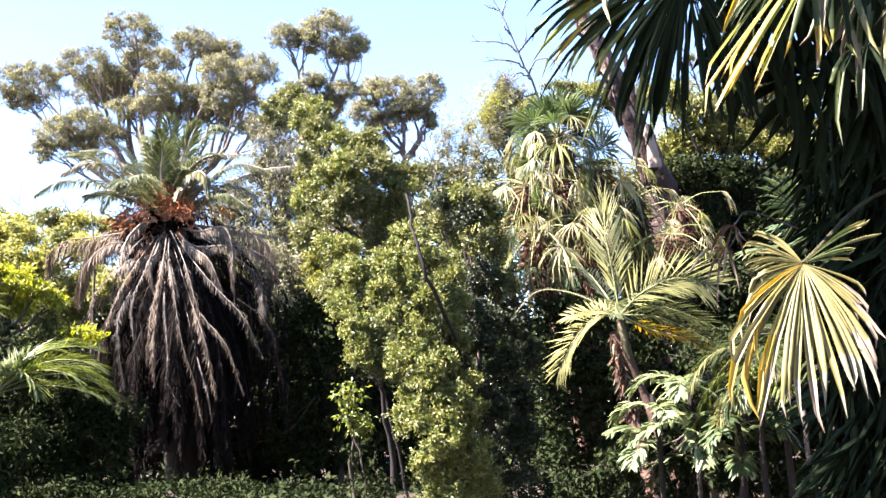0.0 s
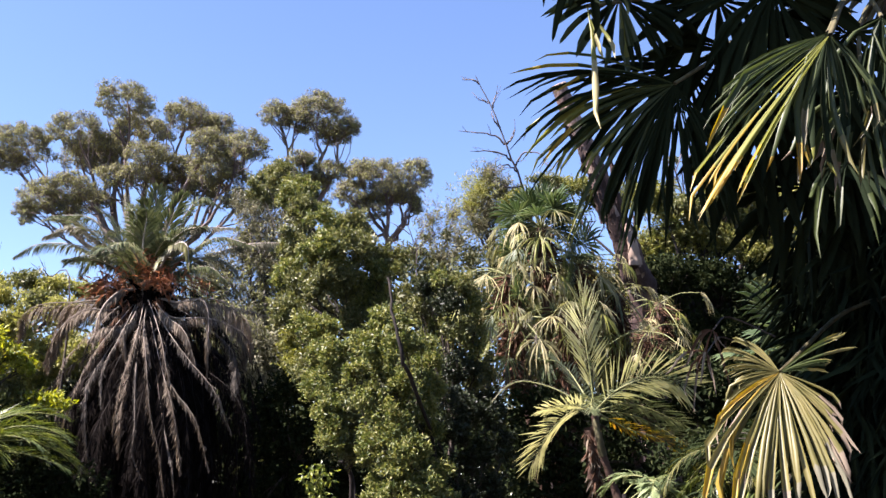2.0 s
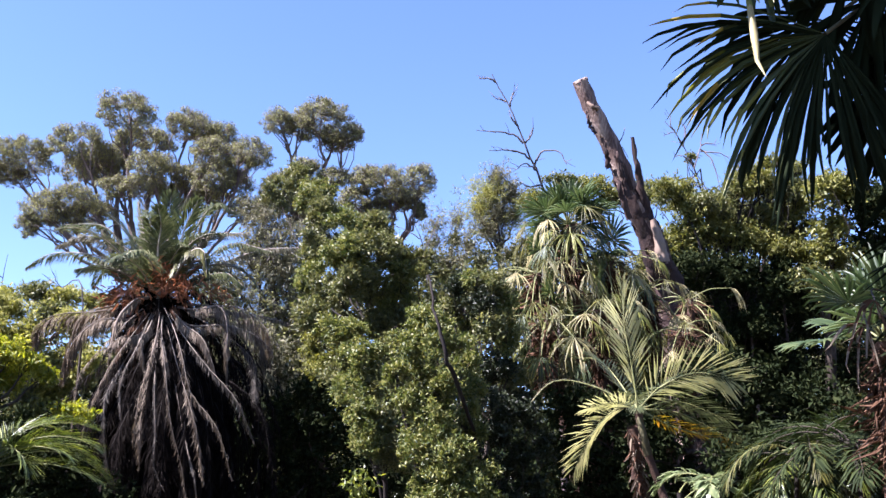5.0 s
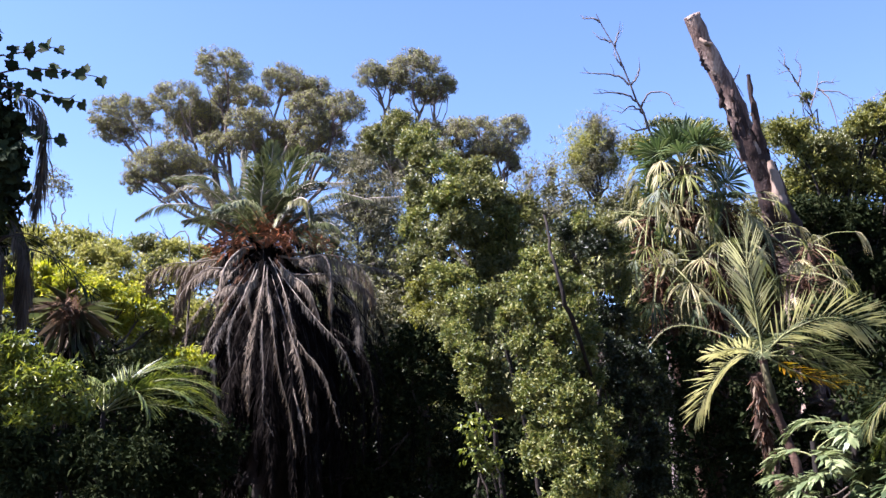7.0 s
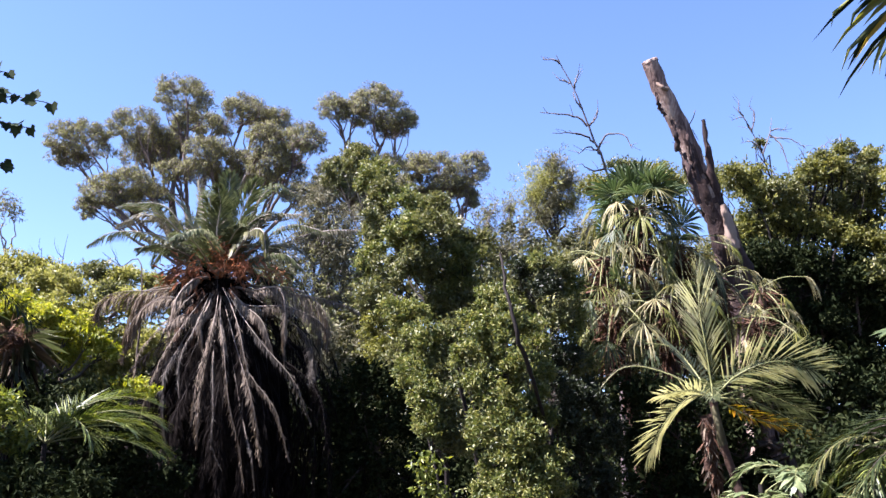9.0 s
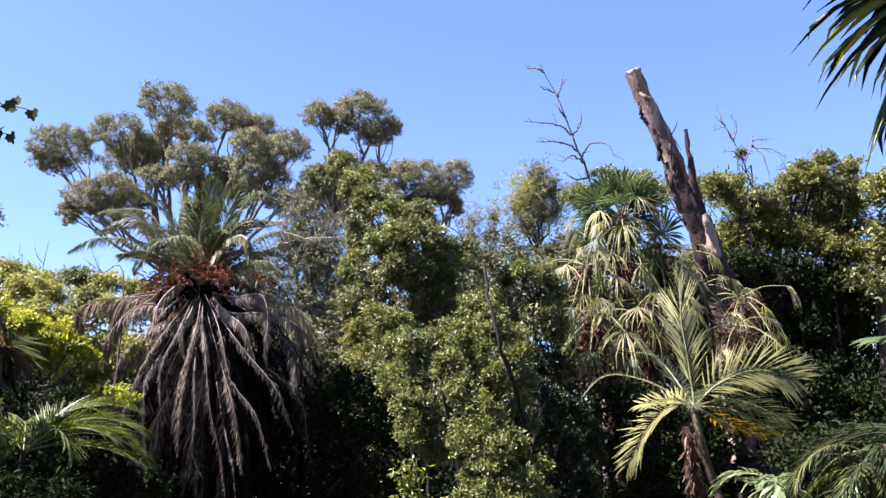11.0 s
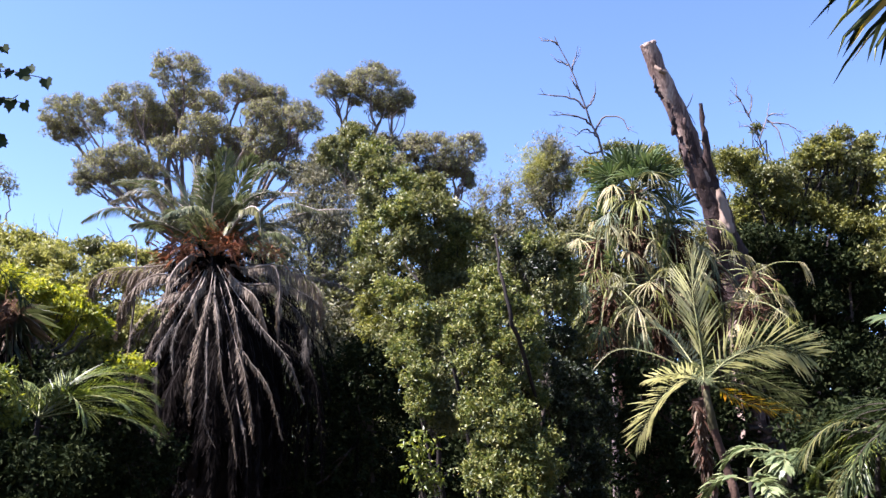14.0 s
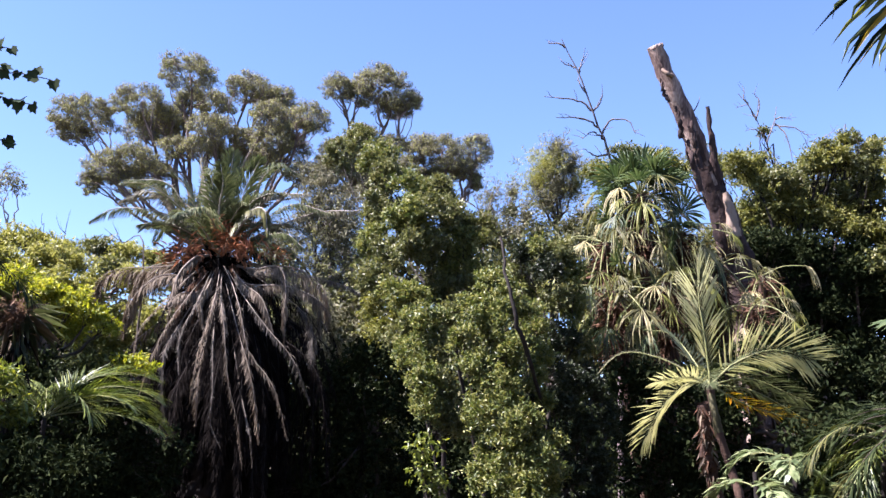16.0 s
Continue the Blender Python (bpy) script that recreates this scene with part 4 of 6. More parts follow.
# ---- bare dead trees ----
def bare_tree(name, main, arms, r, label, mat=M_SILVER, group=""):
    foot = (main[-1][0], main[-1][1], 0)
    ob = thing(name, foot, label, "dead tree", group)
    v, f = limb(list(main) + [foot], r * 0.1, r, 7, 34, 0.008)
    part("trunk", mesh_of("trunk", v, f, mat, True), ob)
    for arm in arms:
        v, f = limb(arm, r * 0.3, r * 0.08, 5, 12, 0.008)
        sets = [(v, f)]
        end, way = np.array(arm[-1]), unit(np.array(arm[-1]) - np.array(arm[0]))
        for u in (0.35, 0.6, 0.85):
            q = np.array(arm[0]) + (end - np.array(arm[0])) * u
            q = v[np.argmin(np.linalg.norm(v - q, axis=1))]
            d = unit(way + rng.normal(0, 0.35, 3) + UP * 0.25)
            L = rng.uniform(0.12, 0.3)
            sets.append(limb([q, q + d * L * 0.5 + rng.normal(0, 0.01, 3), q + d * L], r * 0.1, r * 0.04, 4, 5))
        v, f = join(*sets)
        part("branch", mesh_of("branch", v, f, mat, True), ob)
    return ob


bare_tree("bare_tree", [(-0.02, 17.30, 9.86), (0.06, 17.33, 9.70), (0.28, 17.38, 9.27), (0.52, 17.50, 8.68), (0.72, 17.60, 8.16), (0.93, 17.75, 7.62), (1.18, 18.44, 6.41)],
          [[(0.57, 17.5, 8.44), (0.35, 17.45, 8.62), (-0.35, 17.3, 8.66)], [(0.70, 17.6, 8.14), (0.42, 17.45, 8.27), (-0.12, 17.3, 8.23)], [(0.79, 17.65, 8.04), (0.95, 17.55, 8.28), (1.27, 17.5, 8.24), (1.41, 17.5, 7.97)],
           [(0.32, 17.42, 9.20), (0.37, 17.4, 9.38), (0.42, 17.4, 9.55)], [(0.27, 17.4, 9.30), (0.16, 17.4, 9.35), (0.03, 17.4, 9.38)], [(0.91, 17.7, 7.64), (0.66, 17.6, 7.57), (0.41, 17.5, 7.67)],
           [(0.82, 17.65, 7.92), (0.60, 17.55, 8.04), (0.38, 17.5, 7.87)]]
          + [[(0.06, 17.33, 9.70), (-0.06, 17.3, 9.76), (-0.29, 17.3, 9.78)], [(0.48, 17.48, 8.80), (0.36, 17.4, 8.92), (0.30, 17.4, 9.08)], [(0.60, 17.55, 8.45), (0.74, 17.5, 8.62), (0.78, 17.45, 8.80)]],
          0.075, "leafless bleached dead tree with thin forked branches")
bare_tree("bare_tree", [(3.90, 19.8, 9.81), (4.16, 19.8, 9.46), (4.29, 19.8, 9.16), (4.5, 19.85, 8.56), (4.68, 20.0, 7.96)],
          [[(4.26, 19.78, 9.18), (4.07, 19.7, 9.50), (3.82, 19.7, 9.42)], [(4.26, 19.78, 9.18), (4.32, 19.7, 9.58), (4.19, 19.7, 9.77)], [(4.46, 19.8, 8.67), (4.61, 19.7, 9.12), (4.68, 19.7, 9.46)],
           [(4.63, 19.75, 9.10), (4.84, 19.7, 8.82), (4.99, 19.7, 8.08)], [(4.62, 19.75, 9.05), (5.05, 19.7, 8.97), (5.35, 19.7, 8.75)], [(4.50, 19.83, 8.55), (4.26, 19.7, 8.30), (4.38, 19.7, 7.89)]]
          + [[(4.64, 19.72, 9.2), (4.82, 19.7, 9.22), (4.96, 19.7, 9.18)], [(4.1, 19.78, 9.55), (4.0, 19.7, 9.66), (4.02, 19.7, 9.9)], [(4.4, 19.82, 8.85), (4.2, 19.7, 8.95), (4.0, 19.7, 8.9)]],
          0.06, "dead branches standing above the thicket")
bare_tree("bare_tree", [(5.10, 18.4, 8.29), (5.05, 18.4, 8.12), (4.94, 18.45, 7.84)],
          [[(5.05, 18.4, 8.12), (5.22, 18.35, 8.29), (5.36, 18.3, 8.36)], [(5.05, 18.4, 8.08), (5.30, 18.35, 7.98), (5.4, 18.3, 8.05)], [(4.98, 18.42, 7.95), (4.85, 18.35, 8.1), (4.8, 18.3, 8.2)]], 0.05, "dry brown twigs above the thicket", M_LIMB)
bare_tree("bare_tree", [(5.54, 18.4, 8.32), (5.60, 18.4, 8.19), (5.65, 18.45, 7.98)],
          [[(5.60, 18.4, 8.19), (5.79, 18.35, 8.22), (5.97, 18.3, 8.05)], [(5.65, 18.4, 8.05), (5.9, 18.35, 7.98), (6.03, 18.3, 8.01)], [(5.62, 18.42, 8.1), (5.48, 18.35, 8.2), (5.42, 18.3, 8.3)]], 0.05, "dry brown twigs above the thicket", M_LIMB)
bare_tree("bare_tree", [(-2.68, 30.06, 11.14), (-2.37, 30.23, 10.56), (-2.13, 30.41, 9.92), (-2.03, 30.62, 9.10)],
          [[(-2.23, 30.33, 10.20), (-2.75, 30.21, 10.51), (-3.09, 30.15, 10.62)], [(-2.13, 30.43, 9.83), (-1.73, 30.29, 10.55), (-1.51, 30.21, 10.96)], [(-2.09, 30.50, 9.56), (-2.70, 30.36, 9.90), (-3.15, 30.30, 10.02)],
           [(-2.09, 30.48, 9.65), (-1.48, 30.40, 10.19), (-1.11, 30.36, 10.50)]], 0.07, "tangle of dry grey branches on the skyline")
bare_tree("bare_tree", [(-15.32, 28.34, 9.39), (-15.43, 28.45, 8.89), (-15.53, 28.62, 8.17)], [[(-15.47, 28.51, 8.62), (-15.69, 28.43, 8.88), (-15.77, 28.36, 9.14)]], 0.05, "thin dead stem on the skyline", M_BARK)
bare_tree("bare_tree", [(-16.23, 28.29, 9.25), (-16.26, 28.39, 8.86), (-16.22, 28.56, 8.15)], [[(-16.23, 28.48, 8.50), (-16.38, 28.41, 8.71), (-16.46, 28.37, 8.85)]], 0.05, "thin dead stem on the skyline", M_BARK)
bare_tree("bare_tree", [(-10.16, 20.17, 6.64), (-9.77, 20.28, 6.35), (-8.85, 19.47, 5.76)], [[(-9.77, 20.28, 6.35), (-9.86, 20.22, 6.53), (-9.89, 20.19, 6.65)]], 0.05, "bare twig leaning out beside the date palm", M_BARK)

# ---- mid fan palms ----
def fan_palm(foot, heads, label):
    ob = thing("fan_palm", (foot[0], foot[1], 0), label, "palm tree", "fan palms")
    for h, green, straw, size in heads:
        h = np.array(h)
        v, f = limb([(foot[0], foot[1], -0.1), ((foot[0] + h[0]) / 2, (foot[1] + h[1]) / 2, h[2] * 0.5), h], 0.09, 0.08, 9, 20, 0.015, 0.15)
        part("trunk", mesh_of("trunk", v, f, M_PALMTRUNK, True), ob)
        n = 420
        root = h - UP * rng.uniform(0.0, 0.9, (n, 1)) + rng.normal(0, 0.05, (n, 3))
        v, f = blades(root, unit(ball(n) - UP * 0.9), ball(n), rng.uniform(0.2, 0.42, n), 0.012)
        part("fibre", mesh_of("fibre", v, f, M_RUST_DULL), ob, "brown fibre round the crown")
        for k in range(green):
            a = np.radians(k * 137.5 + rng.uniform(-15, 15))
            e = np.radians(80 - 75 * k / max(1, green - 1))
            d = np.array((np.cos(a) * np.cos(e), np.sin(a) * np.cos(e), np.sin(e)))
            st = size * rng.uniform(0.5, 0.8)
            fan(h + d * st, unit(d - UP * 0.15), unit(UP + 0.3 * ball(1)[0] - d * 0.4), size * rng.uniform(0.75, 1.0), 26, 125, M_FAN_MID, M_RIB_GREEN, ob, h,
                split=0.55, hang=0.2, label="green fan leaf")
        for k in range(straw):
            a = np.radians(k * 137.5 + rng.uniform(-15, 15))
            q = k / max(1, straw - 1)
            e = np.radians(15 - 70 * q)
            d = np.array((np.cos(a) * np.cos(e), np.sin(a) * np.cos(e), np.sin(e)))
            st = size * rng.uniform(0.7, 1.5)
            p = h - UP * 0.25 * q + d * st
            fan(p, unit(d * (0.7 - 0.3 * q) - UP * 0.8), unit(d + UP * 0.7), size * rng.uniform(0.7, 1.15), 15, rng.uniform(48, 75), (M_STRAW, M_FAN_LIGHT, M_OLIVE_FROND, M_STRAW, M_OLIVE_FROND, M_FAN_LIGHT, M_FAN_MID)[k % 7], M_RIB_GREEN, ob, h,
                split=0.34, hang=rng.uniform(0.6, 1.0), label="faded drooping fan leaf", wide=0.66, ragged=0.3)
    return ob


fan_palm((1.33, 14.70, 1.47), [((0.98, 13.67, 5.58), 18, 34, 0.54), ((1.57, 13.95, 5.07), 3, 22, 0.54), ((0.48, 13.70, 4.85), 2, 24, 0.58), ((1.32, 13.51, 4.25), 2, 22, 0.54), ((0.57, 13.47, 4.10), 1, 22, 0.56)],
         "shaggy many-headed fan palm with drooping straw-coloured leaves")
fan_palm((2.71, 14.92, 1.52), [((2.98, 14.99, 4.68), 0, 14, 0.48), ((2.50, 13.48, 3.95), 0, 12, 0.42), ((2.20, 14.30, 4.69), 0, 16, 0.5)], "fan palm with pale leaves in front of the dead tree")

# ---- king palm ----
kb = np.array((1.40, 11.14, 2.54))
king = thing("king_palm", ((1.85, 11.34, 1.46)[0] + 0.25, kb[1], 0), "young feather palm with bright sunlit fronds", "palm tree")
v, f = limb([king.location, (1.70, 11.33, 1.45), (1.51, 11.23, 2.02), kb], 0.06, 0.042, 9, 26, 0.006, 0.1)
part("trunk", mesh_of("trunk", v, f, M_PALMTRUNK, True), king)
v, f = limb([(1.49, 11.21, 2.08), (1.43, 11.14, 2.32), kb + UP * 0.05], 0.05, 0.032, 9, 8, 0.004, 0.08)
part("crownshaft", mesh_of("crownshaft", v, f, M_SHEATH, True), king, "green-brown sheath below the fronds")
# sun and shade on the fronds are put into pale and dark colours
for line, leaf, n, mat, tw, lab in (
        ([(-0.05, 0.0, 0.55), (-0.1, 0.02, 1.0), (-0.08, 0.05, 1.45)], 0.5, 46, M_KING_SUNLIT, 88, "upright pale frond"), ([(0.28, -0.1, 0.25), (0.66, -0.2, 0.38), (1.08, -0.2, 0.28)], 0.5, 48, M_KING_SUNLIT, 75, "sunlit arching frond"),
        ([(-0.25, -0.1, 0.0), (-0.55, -0.25, -0.26), (-0.78, -0.3, -0.64)], 0.42, 40, M_KING_SUNLIT, -70, "sunlit drooping frond"), ([(-0.3, -0.25, 0.05), (-0.66, -0.4, -0.03)], 0.26, 26, M_KING_SUNLIT, -40, "sunlit short frond"),
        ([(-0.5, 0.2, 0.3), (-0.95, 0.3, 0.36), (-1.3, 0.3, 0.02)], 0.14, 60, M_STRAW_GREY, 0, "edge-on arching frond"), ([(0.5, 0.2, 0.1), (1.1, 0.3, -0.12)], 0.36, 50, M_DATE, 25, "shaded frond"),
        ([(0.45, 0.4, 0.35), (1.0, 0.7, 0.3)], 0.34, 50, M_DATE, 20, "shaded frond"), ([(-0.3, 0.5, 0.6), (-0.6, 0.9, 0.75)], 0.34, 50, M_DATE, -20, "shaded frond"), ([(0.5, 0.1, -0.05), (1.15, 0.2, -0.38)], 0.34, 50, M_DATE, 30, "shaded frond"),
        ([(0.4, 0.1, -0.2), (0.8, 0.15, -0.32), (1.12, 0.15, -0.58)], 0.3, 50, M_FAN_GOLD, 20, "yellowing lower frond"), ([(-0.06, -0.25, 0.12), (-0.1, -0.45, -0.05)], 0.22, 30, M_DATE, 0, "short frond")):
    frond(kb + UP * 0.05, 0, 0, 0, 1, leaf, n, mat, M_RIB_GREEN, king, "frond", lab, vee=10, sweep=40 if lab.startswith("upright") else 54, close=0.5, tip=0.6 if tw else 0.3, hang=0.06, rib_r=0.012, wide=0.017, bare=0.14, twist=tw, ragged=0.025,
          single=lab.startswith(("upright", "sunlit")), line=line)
tb = thing("brown_palm_stem", (kb[0] + 0.35, kb[1] + 0.3, 0), "stout brown palm stem wrapped in old sheaths", "palm tree")
v, f = limb([tb.location, (1.56, 11.75, 1.38), (1.44, 11.62, 1.87), (1.36, 11.38, 2.40)], 0.075, 0.065, 9, 22, 0.01, 0.3)
part("stem", mesh_of("stem", v, f, M_PALMTRUNK, True), tb)
n = 260
h = rng.uniform(0, 1, n)
root = np.stack([np.interp(h, [0, 0.5, 1], q) for q in zip((1.56, 11.75, 1.38), (1.44, 11.62, 1.87), (1.36, 11.38, 2.40))], -1) + ball(n) * (0.06, 0.06, 0)
for name, lo, hi, mt in (("old_sheath", 0, 170, M_RUST_DULL), ("pale_sheath", 170, 260, M_DEAD)):
    v, f = blades(root[lo:hi], unit(ball(hi - lo) * 0.5 - UP * 0.7), unit(ball(hi - lo) + (0, -1.0, 0)), rng.uniform(0.08, 0.22, hi - lo), rng.uniform(0.015, 0.04, hi - lo), 0.2, 0.2)
    part(name, mesh_of(name, v, f, mt), tb, "torn dry sheath fibres")

# ---- broad-leaved trees and bushes ----
tree("laurel_tree", (-1.0, 16.1, 0), (-1.85, 15.3, 3.9),
     [(-2.99, 15.60, 6.46, 0.39, 0.27), (-2.50, 15.00, 6.05, 0.42, 0.32), (-2.05, 15.20, 6.10, 0.36, 0.28), (-3.03, 14.80, 5.68, 0.31, 0.31),
      (-2.55, 14.40, 5.37, 0.44, 0.35), (-2.07, 14.60, 5.43, 0.45, 0.36), (-1.65, 15.00, 5.64, 0.31, 0.31), (-3.04, 14.60, 5.05, 0.27, 0.32),
      (-2.60, 14.20, 4.77, 0.40, 0.34), (-2.14, 14.60, 4.88, 0.44, 0.35), (-1.64, 14.80, 5.04, 0.38, 0.36), (-1.30, 15.00, 5.36, 0.20, 0.26)]
     + [(-2.84, 14.20, 4.40, 0.31, 0.33), (-2.37, 13.80, 4.17, 0.36, 0.33), (-1.98, 14.80, 4.36, 0.37, 0.34), (-1.52, 14.90, 4.50, 0.32, 0.30),
      (-1.73, 15.00, 4.74, 0.33, 0.36), (-1.70, 13.60, 3.68, 0.27, 0.27), (-3.77, 16.89, 7.50, 0.36, 0.32), (-3.39, 16.2, 7.05, 0.36, 0.34),
      (-4.39, 17.84, 7.60, 0.34, 0.34), (-3.30, 16.6, 6.2, 0.4, 0.4), (-2.6, 16.6, 5.6, 0.5, 0.5)],
     [M_OLIVE, M_BUSH, M_OLIVE], "broad-leaved tree with olive and dark green foliage", "tree", sprigs=3900, per=6, size=0.062, width=0.44, sub=11, lobe=(0.2, 0.42), swell=1.12, rough=0.26, face=0.6, droop=-0.1, up=0.5, r=0.045, bark=M_SHADE_BARK, core=1.9, wiggle=0.03)
tree("laurel_tree", (-1.6, 13.1, 0), (-1.75, 12.8, 2.0),
     [(-2.03, 12.60, 3.50, 0.31, 0.27), (-2.31, 12.80, 3.30, 0.27, 0.20), (-2.10, 12.40, 2.99, 0.29, 0.22), (-1.82, 12.60, 3.13, 0.27, 0.30),
      (-1.91, 12.20, 2.66, 0.27, 0.26), (-1.72, 12.40, 2.60, 0.26, 0.26), (-1.84, 12.10, 2.32, 0.20, 0.23), (-1.55, 12.4, 2.2, 0.3, 0.3)],
     [M_BUSH, M_OLIVE], "slender sunlit laurel in front of the taller tree", "tree", sprigs=5600, per=6, size=0.052, width=0.42, sub=20, lobe=(0.2, 0.42), swell=1.1, rough=0.3, face=0.6, droop=-0.15, up=0.5, r=0.05, bark=M_SHADE_BARK, core=1.9, wiggle=0.03)
tree("yellowing_tree", (-1.8, 17.0, 0), (-2.5, 16.6, 3.4),
     [(-3.14, 16.00, 4.40, 0.31, 0.19), (-2.81, 15.80, 4.14, 0.32, 0.23), (-3.31, 16.20, 4.14, 0.25, 0.20), (-3.04, 16.00, 3.86, 0.31, 0.23)],
     [M_YELLOWING], "small tree with yellow-green leaves behind the laurel", "tree", sprigs=3600, per=6, size=0.065, width=0.4, sub=14, rough=0.3, face=0.6, up=0.6, r=0.03, bark=M_SHADE_BARK, core=1.9, wiggle=0.03)
tree("leafy_bush", (-0.63, 10.73, 0), (-0.72, 10.4, 1.9),
     [(-1.03, 10.30, 3.50, 0.23, 0.17), (-1.22, 10.10, 3.29, 0.20, 0.17), (-0.79, 10.30, 3.27, 0.23, 0.23), (-1.07, 10.05, 3.00, 0.26, 0.20),
      (-1.32, 10.00, 2.89, 0.16, 0.14), (-0.55, 10.80, 3.23, 0.20, 0.24), (-0.85, 10.00, 2.74, 0.28, 0.23), (-1.15, 9.95, 2.60, 0.24, 0.22),
      (-0.58, 10.60, 2.81, 0.22, 0.23), (-0.96, 9.90, 2.31, 0.27, 0.23), (-1.14, 10.00, 2.10, 0.18, 0.22), (-0.74, 9.80, 2.03, 0.25, 0.25)]
     + [(-0.87, 9.85, 1.77, 0.23, 0.25), (-0.58, 9.80, 1.60, 0.24, 0.27), (-0.80, 9.80, 1.40, 0.25, 0.23), (-0.54, 9.80, 1.27, 0.25, 0.19),
      (-0.73, 10.00, 1.02, 0.35, 0.29), (-0.45, 10.20, 0.86, 0.35, 0.29), (-0.73, 10.20, 0.58, 0.35, 0.30), (-1.03, 10.10, 1.71, 0.15, 0.17),
      (-1.09, 10.20, 1.44, 0.15, 0.20), (-0.88, 10.15, 2.50, 0.20, 0.20), (-0.95, 10.15, 3.25, 0.20, 0.20), (-0.52, 10.1, 1.9, 0.24, 0.26), (-0.46, 10.1, 1.5, 0.26, 0.26), (-0.4, 10.1, 1.1, 0.28, 0.28),
      (-0.42, 10.2, 0.7, 0.3, 0.3), (-0.7, 10.0, 0.4, 0.4, 0.3), (-0.56, 10.3, 2.35, 0.2, 0.24)],
     [M_BUSH], "tall glossy small-leaved bush catching the sun", "bush", sprigs=7400, per=6, size=0.044, width=0.42, sub=10, lobe=(0.2, 0.42), swell=1.1, rough=0.3, face=0.6, droop=-0.25, up=0.5, r=0.04, bark=M_BARK, core=1.9, wiggle=0.02)
v, f = limb([(-0.93, 9.48, 3.82), (-0.85, 9.40, 3.35), (-0.75, 9.40, 2.96), (-0.60, 9.72, 2.57)], 0.013, 0.026, 6, 16, 0.008, 0.2)
stick = thing("dead_sapling", ((-0.45, 11.10, 2.04)[0], (-0.45, 11.10, 2.04)[1], 0), "dark dead stem leaning through the bush", "branch")
part("stem", mesh_of("stem", v, f, M_SHADE_BARK, True), stick)
v, f = limb([stick.location, (-0.46, 10.49, 2.01), (-0.60, 9.72, 2.57)], 0.016, 0.022, 6, 10, 0.01, 0.1)
part("lower_stem", mesh_of("lower_stem", v, f, M_SHADE_BARK, True), stick)
# dark right half of the bush, its shade put into the leaf colour
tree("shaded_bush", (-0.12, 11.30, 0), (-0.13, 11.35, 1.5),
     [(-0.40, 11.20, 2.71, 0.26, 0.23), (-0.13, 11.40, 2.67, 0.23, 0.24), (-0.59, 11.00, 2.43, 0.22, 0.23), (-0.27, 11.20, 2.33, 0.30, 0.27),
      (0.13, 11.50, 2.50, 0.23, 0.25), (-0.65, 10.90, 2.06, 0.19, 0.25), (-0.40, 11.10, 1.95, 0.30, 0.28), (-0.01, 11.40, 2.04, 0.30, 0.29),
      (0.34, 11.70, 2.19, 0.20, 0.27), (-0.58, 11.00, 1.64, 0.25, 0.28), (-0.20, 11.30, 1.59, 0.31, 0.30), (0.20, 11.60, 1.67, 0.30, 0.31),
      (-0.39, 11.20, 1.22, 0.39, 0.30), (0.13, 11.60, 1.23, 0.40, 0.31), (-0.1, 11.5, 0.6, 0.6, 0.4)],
     [M_GLOSSY_SHADE], "dark glossy shrub in the shade of the bush", "bush", sprigs=4600, per=6, size=0.05, width=0.42, droop=0.0, up=0.5, r=0.05, bark=M_BARK, core=1.8, wiggle=0.02, sub=14)
tree("leafy_bush", (-0.17, 13.26, 0), (-0.24, 12.9, 2.6),
     [(-0.18, 12.70, 4.47, 0.26, 0.21), (-0.03, 12.80, 4.17, 0.21, 0.26), (-0.38, 12.50, 4.19, 0.25, 0.22), (-0.28, 12.50, 3.82, 0.28, 0.25),
      (-0.03, 12.80, 3.70, 0.21, 0.29), (-0.22, 12.60, 3.30, 0.28, 0.25), (0.05, 12.90, 3.20, 0.21, 0.23), (-0.47, 12.70, 4.53, 0.21, 0.18),
      (-0.70, 12.80, 4.44, 0.20, 0.18), (-0.81, 12.90, 4.20, 0.20, 0.22), (-0.5, 13.1, 3.9, 0.3, 0.35), (0.1, 13.2, 2.8, 0.4, 0.4)],
     [M_OLIVE, M_BUSH, M_GLOSSY_SHADE], "olive-green bush between the palms", "bush", sprigs=5000, per=6, size=0.055, width=0.42, sub=16, lobe=(0.2, 0.44), rough=0.28, face=0.6, droop=-0.1, up=0.5, r=0.05, bark=M_BARK, core=1.9, wiggle=0.02)
# shade beside the date palm, put into this shrub's leaf colour
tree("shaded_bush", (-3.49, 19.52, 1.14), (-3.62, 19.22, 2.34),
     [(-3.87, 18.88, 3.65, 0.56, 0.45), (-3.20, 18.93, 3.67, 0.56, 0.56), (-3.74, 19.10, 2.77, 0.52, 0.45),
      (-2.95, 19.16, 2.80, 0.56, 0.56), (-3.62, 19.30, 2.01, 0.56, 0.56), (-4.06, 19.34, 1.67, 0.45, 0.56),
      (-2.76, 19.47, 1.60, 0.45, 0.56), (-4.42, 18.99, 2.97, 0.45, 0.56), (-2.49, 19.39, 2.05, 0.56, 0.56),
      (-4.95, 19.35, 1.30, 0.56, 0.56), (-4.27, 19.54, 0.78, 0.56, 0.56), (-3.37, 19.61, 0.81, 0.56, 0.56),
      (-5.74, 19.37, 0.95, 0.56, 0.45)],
     [M_SHADE_LEAF], "dark shrub in deep shade", "bush", sprigs=900, per=6, size=0.1, width=0.5, droop=0.1, up=0.5, r=0.07, bark=M_BARK, core=1.8, wiggle=0.03)
